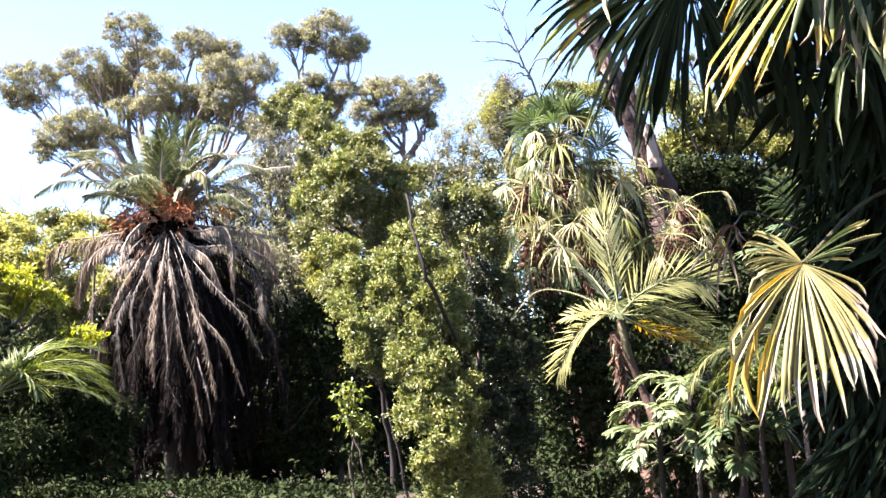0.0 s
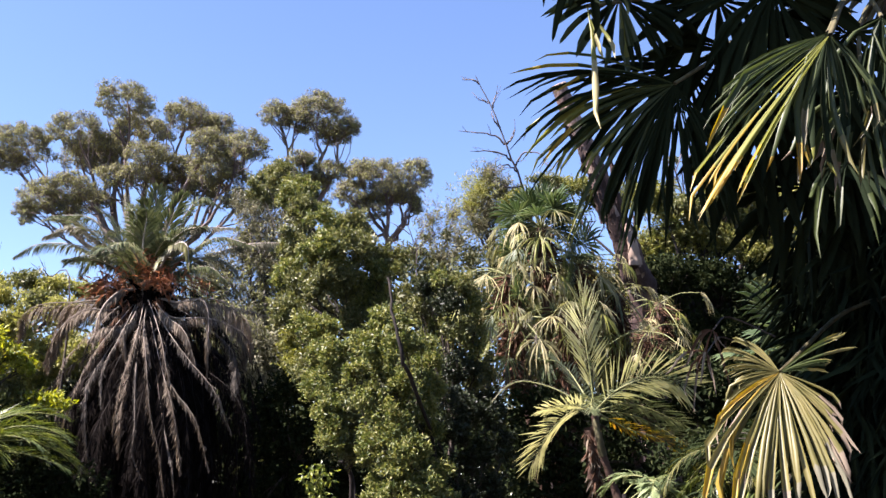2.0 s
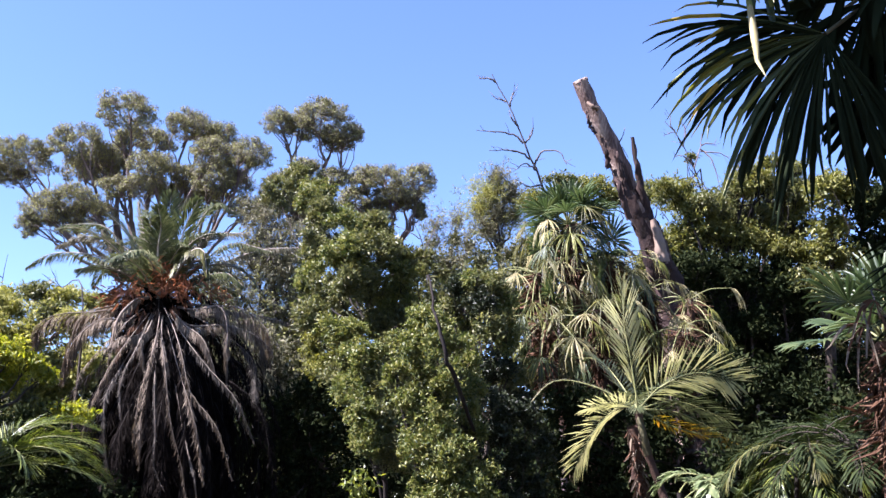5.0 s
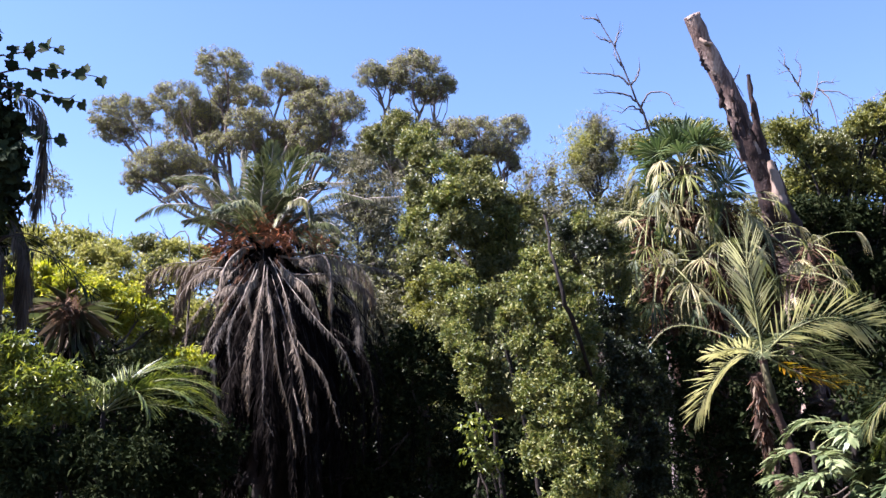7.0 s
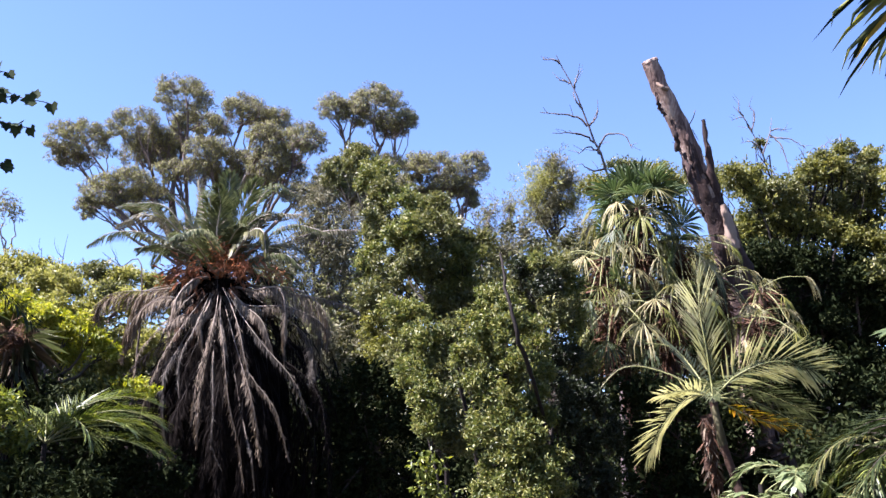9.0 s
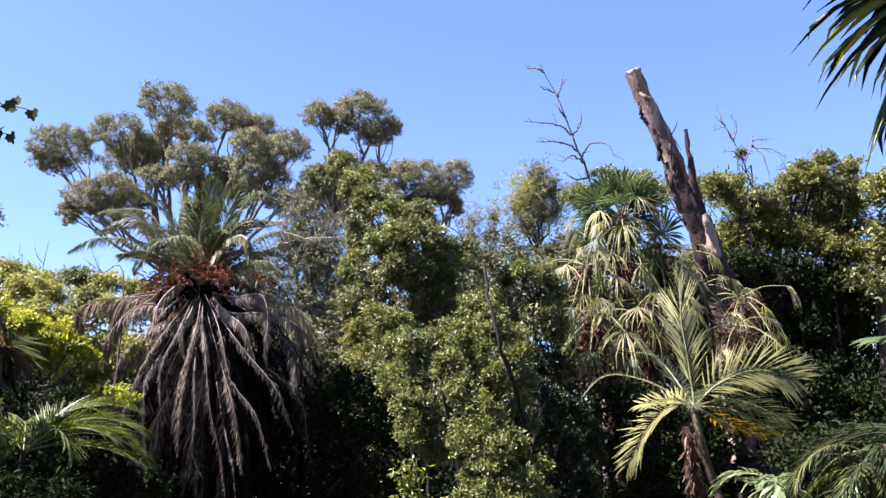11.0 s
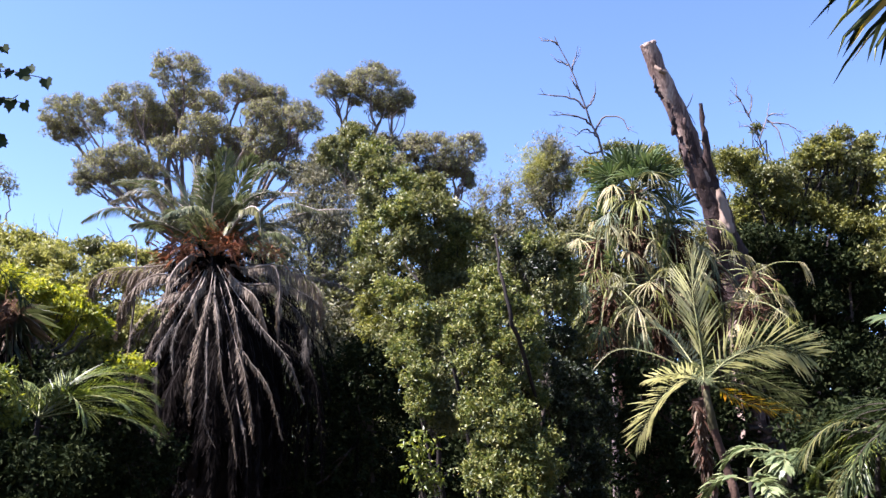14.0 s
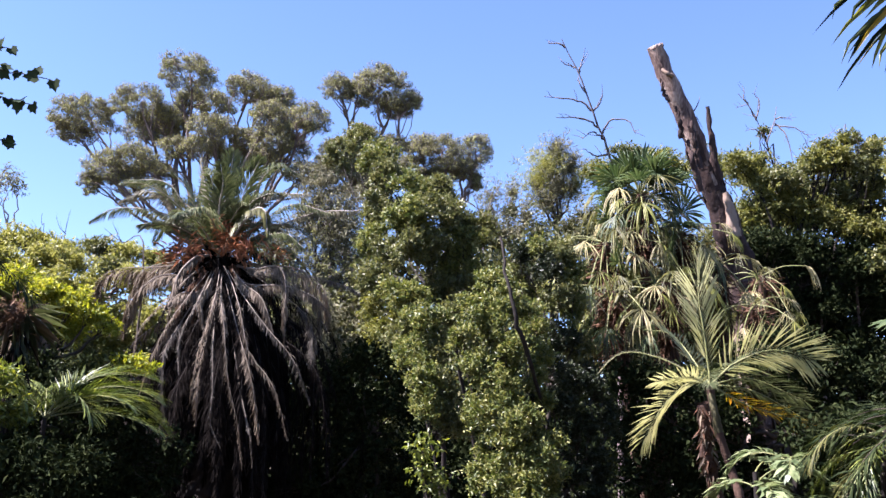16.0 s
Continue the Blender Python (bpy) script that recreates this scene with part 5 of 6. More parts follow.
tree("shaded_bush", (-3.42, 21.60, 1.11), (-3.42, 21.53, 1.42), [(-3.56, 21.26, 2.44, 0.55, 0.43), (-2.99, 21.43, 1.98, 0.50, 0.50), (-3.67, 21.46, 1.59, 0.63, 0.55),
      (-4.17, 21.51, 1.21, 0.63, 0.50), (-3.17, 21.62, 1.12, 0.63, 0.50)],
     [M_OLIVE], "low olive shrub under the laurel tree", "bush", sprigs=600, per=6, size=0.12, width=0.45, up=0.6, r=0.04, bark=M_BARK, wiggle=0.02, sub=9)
# lower three clumps use the darker leaf, standing in for shade below
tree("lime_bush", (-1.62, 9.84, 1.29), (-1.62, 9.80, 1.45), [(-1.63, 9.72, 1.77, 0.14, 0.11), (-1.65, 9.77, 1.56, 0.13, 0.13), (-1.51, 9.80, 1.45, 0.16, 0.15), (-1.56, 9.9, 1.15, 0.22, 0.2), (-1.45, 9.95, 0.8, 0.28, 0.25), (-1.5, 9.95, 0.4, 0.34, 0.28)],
     [M_LEAFY, M_LEAFY, M_LEAFY, M_SHADE_LEAF, M_SHADE_LEAF, M_SHADE_LEAF], "small light-green bush at the foot of the thicket", "bush", sprigs=900, per=6, size=0.06, width=0.45, up=0.6, r=0.03, bark=M_BARK, wiggle=0.01)
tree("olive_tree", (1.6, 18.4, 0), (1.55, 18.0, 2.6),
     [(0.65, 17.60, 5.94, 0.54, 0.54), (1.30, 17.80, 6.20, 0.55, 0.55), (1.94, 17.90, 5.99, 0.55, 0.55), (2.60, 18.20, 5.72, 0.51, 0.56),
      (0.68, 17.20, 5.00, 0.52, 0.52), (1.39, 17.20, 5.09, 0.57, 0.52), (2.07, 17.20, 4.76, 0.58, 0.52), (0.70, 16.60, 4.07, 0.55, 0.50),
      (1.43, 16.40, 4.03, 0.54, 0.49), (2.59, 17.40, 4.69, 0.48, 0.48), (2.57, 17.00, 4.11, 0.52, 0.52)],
     [M_WOODS, M_SHADE_LEAF, M_OLIVE], "dull olive tree filling in behind the fan palms", "tree", sprigs=1200, per=6, size=0.085, width=0.42, sub=12, rough=0.3, face=0.5, up=0.6, r=0.06, bark=M_SHADE_BARK, core=1.7, wiggle=0.03)
# backing added for the black hollow, shade put into its leaf colour
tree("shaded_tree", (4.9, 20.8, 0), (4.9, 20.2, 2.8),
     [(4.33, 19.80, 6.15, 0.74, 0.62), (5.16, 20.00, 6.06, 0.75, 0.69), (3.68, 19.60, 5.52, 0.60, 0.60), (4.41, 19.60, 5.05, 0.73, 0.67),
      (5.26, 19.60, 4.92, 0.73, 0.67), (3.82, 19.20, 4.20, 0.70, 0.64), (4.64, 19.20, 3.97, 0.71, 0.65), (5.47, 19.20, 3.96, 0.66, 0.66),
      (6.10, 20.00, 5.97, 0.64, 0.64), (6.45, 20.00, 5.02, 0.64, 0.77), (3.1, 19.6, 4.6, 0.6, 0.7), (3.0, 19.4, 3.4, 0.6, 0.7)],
     [M_SHADE_LEAF], "dark leafy backing for the thicket's shaded hollow", "tree", sprigs=1100, per=6, size=0.11, width=0.45, up=0.5, r=0.08, bark=M_SHADE_BARK, core=1.6, wiggle=0.03)
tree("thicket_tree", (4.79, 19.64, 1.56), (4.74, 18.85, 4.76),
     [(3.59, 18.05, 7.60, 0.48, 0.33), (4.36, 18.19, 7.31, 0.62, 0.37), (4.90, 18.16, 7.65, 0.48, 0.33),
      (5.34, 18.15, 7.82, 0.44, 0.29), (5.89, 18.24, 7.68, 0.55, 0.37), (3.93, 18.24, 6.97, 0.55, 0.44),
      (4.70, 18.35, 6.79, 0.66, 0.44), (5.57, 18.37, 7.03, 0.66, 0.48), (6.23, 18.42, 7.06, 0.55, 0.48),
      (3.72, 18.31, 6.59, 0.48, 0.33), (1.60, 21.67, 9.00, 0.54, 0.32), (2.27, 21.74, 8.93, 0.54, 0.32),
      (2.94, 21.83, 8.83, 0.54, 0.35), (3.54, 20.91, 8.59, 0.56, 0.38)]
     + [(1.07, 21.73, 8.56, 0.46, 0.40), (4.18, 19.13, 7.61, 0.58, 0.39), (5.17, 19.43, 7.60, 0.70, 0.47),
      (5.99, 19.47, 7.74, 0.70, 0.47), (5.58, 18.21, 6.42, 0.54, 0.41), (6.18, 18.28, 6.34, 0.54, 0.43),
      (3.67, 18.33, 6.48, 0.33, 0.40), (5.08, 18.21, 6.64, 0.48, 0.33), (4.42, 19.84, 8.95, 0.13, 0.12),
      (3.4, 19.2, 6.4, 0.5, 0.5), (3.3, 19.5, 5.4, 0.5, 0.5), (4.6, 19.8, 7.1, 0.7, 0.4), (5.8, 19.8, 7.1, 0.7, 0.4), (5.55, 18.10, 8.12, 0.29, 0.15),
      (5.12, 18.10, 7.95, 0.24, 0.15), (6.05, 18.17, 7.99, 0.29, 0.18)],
     [M_CANOPY, M_OLIVE, M_CANOPY], "dense broad-leaved tree with sunlit upper leaves", "tree", "thicket trees", sprigs=1950, per=6, size=0.077, sub=14, lobe=(0.22, 0.44), width=0.4, droop=0.0, up=0.7, face=0.6, rough=0.28, swell=1.12, r=0.13, bark=M_SHADE_BARK, core=1.8, wiggle=0.03)
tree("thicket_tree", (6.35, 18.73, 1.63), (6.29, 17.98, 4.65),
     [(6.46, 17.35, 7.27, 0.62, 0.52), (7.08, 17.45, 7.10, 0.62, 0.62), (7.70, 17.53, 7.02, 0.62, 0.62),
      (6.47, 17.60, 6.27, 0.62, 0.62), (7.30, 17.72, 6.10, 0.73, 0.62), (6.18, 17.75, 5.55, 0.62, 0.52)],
     [M_CANOPY, M_SHADE_LEAF, M_OLIVE], "dense dark broad-leaved tree", "tree", "thicket trees", sprigs=1100, per=6, size=0.12, sub=16, width=0.42, droop=0.05, up=0.7, r=0.16, bark=M_BARK, core=1.8, wiggle=0.03)
# the thicket's shaded lower half, as shrubs with shade in their colour
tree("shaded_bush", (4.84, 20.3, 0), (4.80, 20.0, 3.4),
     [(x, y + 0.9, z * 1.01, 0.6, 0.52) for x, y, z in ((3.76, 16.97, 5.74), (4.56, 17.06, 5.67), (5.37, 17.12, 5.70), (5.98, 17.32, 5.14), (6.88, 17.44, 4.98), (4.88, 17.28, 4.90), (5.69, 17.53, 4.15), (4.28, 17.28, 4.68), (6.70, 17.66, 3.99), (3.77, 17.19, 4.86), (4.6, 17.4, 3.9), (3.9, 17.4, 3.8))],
     [M_SHADE_LEAF], "tall dark shrub in the shade of the thicket", "bush", sprigs=1000, per=6, size=0.1, width=0.42, droop=0.1, up=0.5, r=0.08, bark=M_BARK, core=1.8, wiggle=0.03, sub=14)
# foliage whose dark colour carries the shade under the palms
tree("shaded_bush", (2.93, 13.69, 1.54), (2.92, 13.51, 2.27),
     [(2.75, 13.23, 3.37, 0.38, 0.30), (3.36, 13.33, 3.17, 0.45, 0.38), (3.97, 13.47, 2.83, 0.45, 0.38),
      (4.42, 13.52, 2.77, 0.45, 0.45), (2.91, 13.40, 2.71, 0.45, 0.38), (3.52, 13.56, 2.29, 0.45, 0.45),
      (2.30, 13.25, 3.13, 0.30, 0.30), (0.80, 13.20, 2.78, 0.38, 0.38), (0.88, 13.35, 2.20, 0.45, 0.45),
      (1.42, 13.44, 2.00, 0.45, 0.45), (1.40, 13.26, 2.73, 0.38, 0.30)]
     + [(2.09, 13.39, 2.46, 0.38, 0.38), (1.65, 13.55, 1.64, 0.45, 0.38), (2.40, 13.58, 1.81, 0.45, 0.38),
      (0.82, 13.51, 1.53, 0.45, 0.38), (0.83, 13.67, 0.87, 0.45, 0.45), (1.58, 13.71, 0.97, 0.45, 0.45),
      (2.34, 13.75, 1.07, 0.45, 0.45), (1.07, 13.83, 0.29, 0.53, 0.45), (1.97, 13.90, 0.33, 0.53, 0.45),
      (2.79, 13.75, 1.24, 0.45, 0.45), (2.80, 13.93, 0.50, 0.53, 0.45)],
     [M_SHADE_LEAF], "low dark foliage under the palms", "bush", sprigs=1000, per=6, size=0.1, width=0.45, droop=0.05, up=0.6, r=0.08, bark=M_BARK, core=1.8, wiggle=0.03)

# ---- growth beside the date palm ----
tree("lime_tree", (-7.48, 13.49, 1.15), (-7.51, 13.07, 2.84),
     [(-7.75, 12.80, 3.91, 0.35, 0.16), (-7.32, 12.80, 3.80, 0.34, 0.15), (-6.96, 12.90, 3.66, 0.31, 0.14), (-6.66, 13.00, 3.52, 0.24, 0.12),
      (-6.46, 13.10, 3.36, 0.15, 0.10), (-7.91, 13.00, 3.67, 0.35, 0.19), (-7.59, 13.20, 3.59, 0.39, 0.19), (-7.25, 13.40, 3.46, 0.30, 0.16),
      (-6.17, 13.10, 2.89, 0.23, 0.08), (-5.92, 13.10, 2.79, 0.15, 0.07), (-8.34, 12.80, 3.94, 0.45, 0.20), (-8.70, 12.90, 3.76, 0.45, 0.25),
      (-8.44, 13.20, 3.65, 0.46, 0.24), (-8.93, 12.70, 3.88, 0.42, 0.24), (-7.1, 13.2, 3.3, 0.3, 0.14), (-7.7, 12.9, 3.4, 0.36, 0.16)],
     [M_LIME], "shrub with bright yellow-green young leaves", "shrub", sprigs=2300, per=7, size=0.085, width=0.3, sub=16, lobe=(0.2, 0.36), swell=1.15, rough=0.3, droop=0.2, up=0.8, face=0.4, r=0.08, bark=M_BARK, core=1.9, wiggle=0.02)
tree("hedge_tree", (-12.78, 24.45, 0.86), (-12.86, 23.33, 5.41),
     [(-13.48, 23.00, 7.05, 0.64, 0.39), (-12.54, 23.00, 6.83, 0.63, 0.32), (-11.74, 23.20, 6.89, 0.66, 0.31), (-10.89, 23.20, 6.75, 0.62, 0.31),
      (-14.29, 22.80, 7.06, 0.71, 0.45), (-15.20, 22.80, 7.05, 0.83, 0.53), (-12.0, 22.2, 6.3, 0.73, 0.40), (-12.9, 22.1, 6.25, 0.74, 0.42),
      (-11.0, 22.4, 6.2, 0.62, 0.42), (-10.29, 23.40, 6.73, 0.49, 0.28)]
     + [(-10.2, 22.2, 5.9, 0.56, 0.44), (-9.85, 23.2, 6.54, 0.40, 0.34), (-13.6, 22.0, 6.2, 0.74, 0.42), (-11.0, 21.4, 5.5, 0.63, 0.5),
      (-14.6, 21.9, 6.2, 0.83, 0.46), (-16.39, 23.00, 6.94, 1.02, 0.68), (-10.50, 21.70, 4.48, 0.81, 0.67), (-11.02, 21.82, 3.81, 0.81, 0.67), (-9.70, 21.70, 4.77, 0.67, 0.67), (-11.9, 21.2, 5.5, 0.8, 0.5), (-13.2, 21.1, 5.5, 0.8, 0.5)],
     [M_HEDGE, M_HEDGE, M_OLIVE], "olive tree line behind the lime shrub", "tree", sprigs=1250, per=6, size=0.115, sub=20, lobe=(0.2, 0.4), width=0.36, rough=0.32, droop=0.1, up=0.7, face=0.5, r=0.14, bark=M_LIMB, core=1.9, wiggle=0.05)
# shade below the lime shrub, put into the leaf colour
tree("shaded_bush", (-6.81, 13.14, 1.10), (-6.83, 12.94, 1.92),
     [(-8.22, 12.63, 2.69, 0.54, 0.38), (-7.30, 12.72, 2.65, 0.46, 0.31), (-6.61, 12.83, 2.45, 0.46, 0.38),
      (-6.07, 12.93, 2.25, 0.38, 0.38), (-8.44, 12.79, 1.93, 0.62, 0.54), (-7.59, 12.88, 1.89, 0.62, 0.46),
      (-6.75, 13.00, 1.70, 0.62, 0.54), (-5.98, 13.08, 1.65, 0.46, 0.54), (-8.04, 13.01, 1.20, 0.62, 0.46),
      (-7.12, 13.12, 1.09, 0.62, 0.46), (-6.20, 13.21, 1.05, 0.54, 0.46), (-5.52, 13.17, 1.45, 0.34, 0.46)],
     [M_SHADE_LEAF], "dark leafy bush in the shade", "bush", sprigs=1500, per=6, size=0.085, width=0.42, droop=0.1, up=0.6, r=0.06, bark=M_BARK, core=1.8, wiggle=0.02)
# low shrubs, darkened in colour for the shade at the palm's foot
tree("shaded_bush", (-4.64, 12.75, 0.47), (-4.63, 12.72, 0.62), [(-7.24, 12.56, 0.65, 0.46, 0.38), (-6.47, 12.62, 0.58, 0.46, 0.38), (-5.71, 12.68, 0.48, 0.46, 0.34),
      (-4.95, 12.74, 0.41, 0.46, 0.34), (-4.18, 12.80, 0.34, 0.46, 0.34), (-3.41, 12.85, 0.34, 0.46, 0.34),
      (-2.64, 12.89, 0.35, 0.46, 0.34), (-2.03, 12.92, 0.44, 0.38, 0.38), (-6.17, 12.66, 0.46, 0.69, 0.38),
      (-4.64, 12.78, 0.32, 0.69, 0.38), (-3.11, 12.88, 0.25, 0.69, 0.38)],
     [M_SHADE_LEAF], "low dark shrubs in front of the date palm", "bush", sprigs=900, per=6, size=0.09, width=0.42, up=0.5, r=0.04, bark=M_BARK, wiggle=0.02)
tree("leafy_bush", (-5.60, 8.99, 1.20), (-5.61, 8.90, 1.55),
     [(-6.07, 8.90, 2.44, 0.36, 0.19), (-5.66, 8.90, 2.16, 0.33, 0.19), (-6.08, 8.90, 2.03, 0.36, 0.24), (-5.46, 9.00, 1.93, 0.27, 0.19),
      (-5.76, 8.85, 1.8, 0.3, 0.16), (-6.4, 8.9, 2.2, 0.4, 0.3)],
     [M_LEAFY], "leafy bush with yellow-green sunlit sprays over dark leaves", "bush", sprigs=1500, per=7, size=0.085, width=0.3, sub=12, lobe=(0.2, 0.42), rough=0.3, face=0.5, droop=0.1, up=0.7, r=0.02, bark=M_SHADE_BARK, core=1.9, wiggle=0.02)

# lower half of the same bush, its shade put into the leaf colour
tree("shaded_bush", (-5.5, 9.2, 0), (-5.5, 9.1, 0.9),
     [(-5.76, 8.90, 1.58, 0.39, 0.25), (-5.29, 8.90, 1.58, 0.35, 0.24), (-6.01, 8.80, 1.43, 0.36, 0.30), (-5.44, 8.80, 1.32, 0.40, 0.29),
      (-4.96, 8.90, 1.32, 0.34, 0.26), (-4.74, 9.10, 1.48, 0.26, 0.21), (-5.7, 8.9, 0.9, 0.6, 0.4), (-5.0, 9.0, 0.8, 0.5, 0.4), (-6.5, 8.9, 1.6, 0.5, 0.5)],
     [M_SHADE_LEAF], "shaded lower half of the leafy bush", "bush", sprigs=1500, per=7, size=0.08, width=0.34, sub=12, lobe=(0.2, 0.42), rough=0.3, face=0.5, droop=0.1, up=0.6, r=0.02, bark=M_SHADE_BARK, core=1.9, wiggle=0.02)

# cabbage palm with a rusty head
cb = np.array((-6.44, 10.62, 3.09))
cab = thing("cabbage_palm", (cb[0], cb[1], 0), "strap-leaved palm with a rusty dried head", "palm tree")
v, f = limb([(cb[0] + 0.05, cb[1], -0.1), (cb[0], cb[1], cb[2] * 0.6), cb], 0.055, 0.045, 8, 16, 0.01, 0.15)
part("trunk", mesh_of("trunk", v, f, M_BARK, True), cab)
n = 140
a = rng.uniform(0, 6.28, n)
e = np.radians(rng.uniform(-85, 48, n))
d = np.stack([np.cos(a) * np.cos(e), np.sin(a) * np.cos(e), np.sin(e)], -1)
v, f = blades(cb + d * 0.05, d, unit(UP + 0.3 * ball(n)), rng.uniform(0.28, 0.6, n), 0.01, 0.2, 0.4)
part("strap_head", mesh_of("strap_head", v[:320], f[:160], M_DATE), cab)
part("faded_strap_head", mesh_of("faded_strap_head", v[320:], f[160:] - 320, M_DEAD), cab, "faded drooping strap leaves")
n = 150
v, f = blades(cb - UP * rng.uniform(0.0, 1.1, (n, 1)) + rng.normal(0, 0.03, (n, 3)), unit(ball(n) * (0.55, 0.55, 0.2) - UP), ball(n), rng.uniform(0.3, 0.65, n), 0.016, 0.2, 0.1)
part("strap_skirt", mesh_of("strap_skirt", v, f, M_DEAD_SHADE), cab, "dark dead straps hanging below the head")
n = 900
v, f = blades(cb + (0.04, -0.18, -0.02) + rng.normal(0, 0.08, (n, 3)), unit(ball(n)), ball(n), rng.uniform(0.06, 0.16, n), 0.006)
part("dried_head", mesh_of("dried_head", v, f, M_TAN), cab, "rusty brown dried flower head")

pl = np.array((-6.12, 10.92, 1.97))
pin = thing("feather_palm", (pl[0], pl[1], 0), "low feather palm with fronds lit along the edge", "palm tree")
v, f = limb([(pl[0], pl[1], -0.1), pl], 0.04, 0.028, 8, 6)
part("trunk", mesh_of("trunk", v, f, M_SHADE_BARK, True), pin)
for a, e0, e1, L in ((0, 46, -36, 1.5), (-20, 34, -32, 1.4), (15, 62, -25, 1.4), (180, 55, -40, 1.4), (160, 40, -40, 1.3), (70, 60, -20, 1.4), (255, 50, -50, 0.9), (-8, 14, -28, 1.5), (40, 45, -40, 1.4), (120, 50, -40, 1.4), (-35, 45, -60, 1.2), (25, 35, -50, 1.5)):
    frond(pl, a, e0, e1, L, 0.42, 60, M_GREEN_FROND, M_RIB_GREEN, pin, "frond", "", vee=24, sweep=44, hang=0.12, rib_r=0.009, wide=0.011, bow=1.2, ragged=0.06)

# ---- silver-leaved plants and dark ferns under the king palm ----
for (x, y, z), nn, L, mat, nm, lab in (((1.48, 9.61, 1.64), 9, 0.6, M_FERN, "philodendron", "low plant with large silvery lobed leaves"),
                                  ((1.87, 9.72, 1.76), 12, 0.68, M_FERN, "philodendron", "low plant with large silvery lobed leaves"),
                                  ((2.20, 9.26, 1.58), 10, 0.62, M_FAN_MID, "philodendron", "low plant with large silvery lobed leaves"),
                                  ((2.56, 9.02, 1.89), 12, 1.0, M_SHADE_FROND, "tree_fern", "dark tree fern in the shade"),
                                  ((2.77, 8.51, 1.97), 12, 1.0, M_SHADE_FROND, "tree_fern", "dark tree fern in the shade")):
    ob = thing(nm, (x, y, 0), lab, "plant", nm.replace("_", " ") + " clump")
    v, f = limb([(x, y, -0.05), (x + 0.03, y, z * 0.5), (x, y, z)], 0.035, 0.025, 7, 8, 0.005, 0.2)
    part("stem", mesh_of("stem", v, f, M_SHADE_BARK, True), ob)
    for k in range(nn):
        a = k * 137.5 + rng.uniform(-20, 20)
        frond((x, y, z * rng.uniform(0.55, 1.0) if nm == "philodendron" else z), a, rng.uniform(15, 75) if k < 12 else rng.uniform(-40, 10), rng.uniform(-85, -20) if k < 12 else -85, L * rng.uniform(0.7, 1.15), 0.26 * L + 0.06, 22 if nm == "philodendron" else 40, mat, M_RIB_GREEN if nm == "philodendron" else M_BARK, ob,
              "leaf" if nm == "philodendron" else "frond", "", vee=10, sweep=62, hang=0.15, rib_r=0.009, wide=0.056 if nm == "philodendron" else 0.02, bare=0.3)

cane = thing("cane_palm", (2.35, 8.9, 0), "small feather palm with drooping yellow-green fronds", "palm tree")
v, f = limb([(2.35, 8.9, -0.05), (2.33, 8.9, 1.1), (2.4, 8.85, 2.05)], 0.03, 0.022, 7, 10, 0.006, 0.15)
part("trunk", mesh_of("trunk", v, f, M_SHADE_BARK, True), cane)
for k in range(16):
    frond((2.4, 8.85, 2.02 - 0.02 * k), k * 137.5 + rng.uniform(-15, 15), rng.uniform(5, 55), rng.uniform(-95, -70), rng.uniform(0.6, 0.95), 0.24, 34, (M_OLIVE_FROND, M_GREEN_FROND)[k % 2], M_RIB_GREEN, cane,
          "frond", "", vee=8, sweep=52, hang=0.25, rib_r=0.007, wide=0.012, bow=0.9, ragged=0.08, bare=0.2)

# ---- ivy-clad trunk close by ----
iv = np.array((-3.50, 4.35, 2.89))
ivy = thing("ivy_clad_trunk", (iv[0] - 0.1, iv[1], 0), "dead palm trunk smothered in dark ivy", "tree")
v, f = limb([(iv[0] - 0.1, iv[1], -0.1), (iv[0] - 0.12, iv[1], 1.6), (-3.55, 4.28, 3.16), (-3.52, 4.24, 3.35)], 0.16, 0.1, 9, 16, 0.02, 0.1)
part("trunk", mesh_of("trunk", v, f, M_SHADE_BARK, True), ivy)


def ivy_leaves(base, along, normal, size):
    """Five-pointed ivy leaves."""
    out = np.array([(0, 0), (0.28, -0.18), (0.55, 0.12), (0.4, 0.36), (0.42, 0.58), (0.22, 0.6), (0, 0.95), (-0.22, 0.6), (-0.42, 0.58), (-0.4, 0.36), (-0.55, 0.12), (-0.28, -0.18)])
    side = unit(np.cross(along, normal))
    nor = np.cross(side, along)
    n = len(base)
    s = np.broadcast_to(size, n)[:, None, None]
    w = np.abs(out[:, 0])[None, :, None]
    v = base[:, None] + s * (out[None, :, :1] * side[:, None] + out[None, :, 1:] * along[:, None] + 0.25 * w * nor[:, None])
    f = np.concatenate([[[0, 1, 2], [0, 2, 3], [0, 3, 5], [3, 4, 5], [0, 5, 6], [0, 6, 7], [0, 7, 9], [7, 8, 9], [0, 9, 10], [0, 10, 11]]])
    return v.reshape(-1, 3), (np.arange(n)[:, None, None] * 12 + f[None]).reshape(-1, 3)


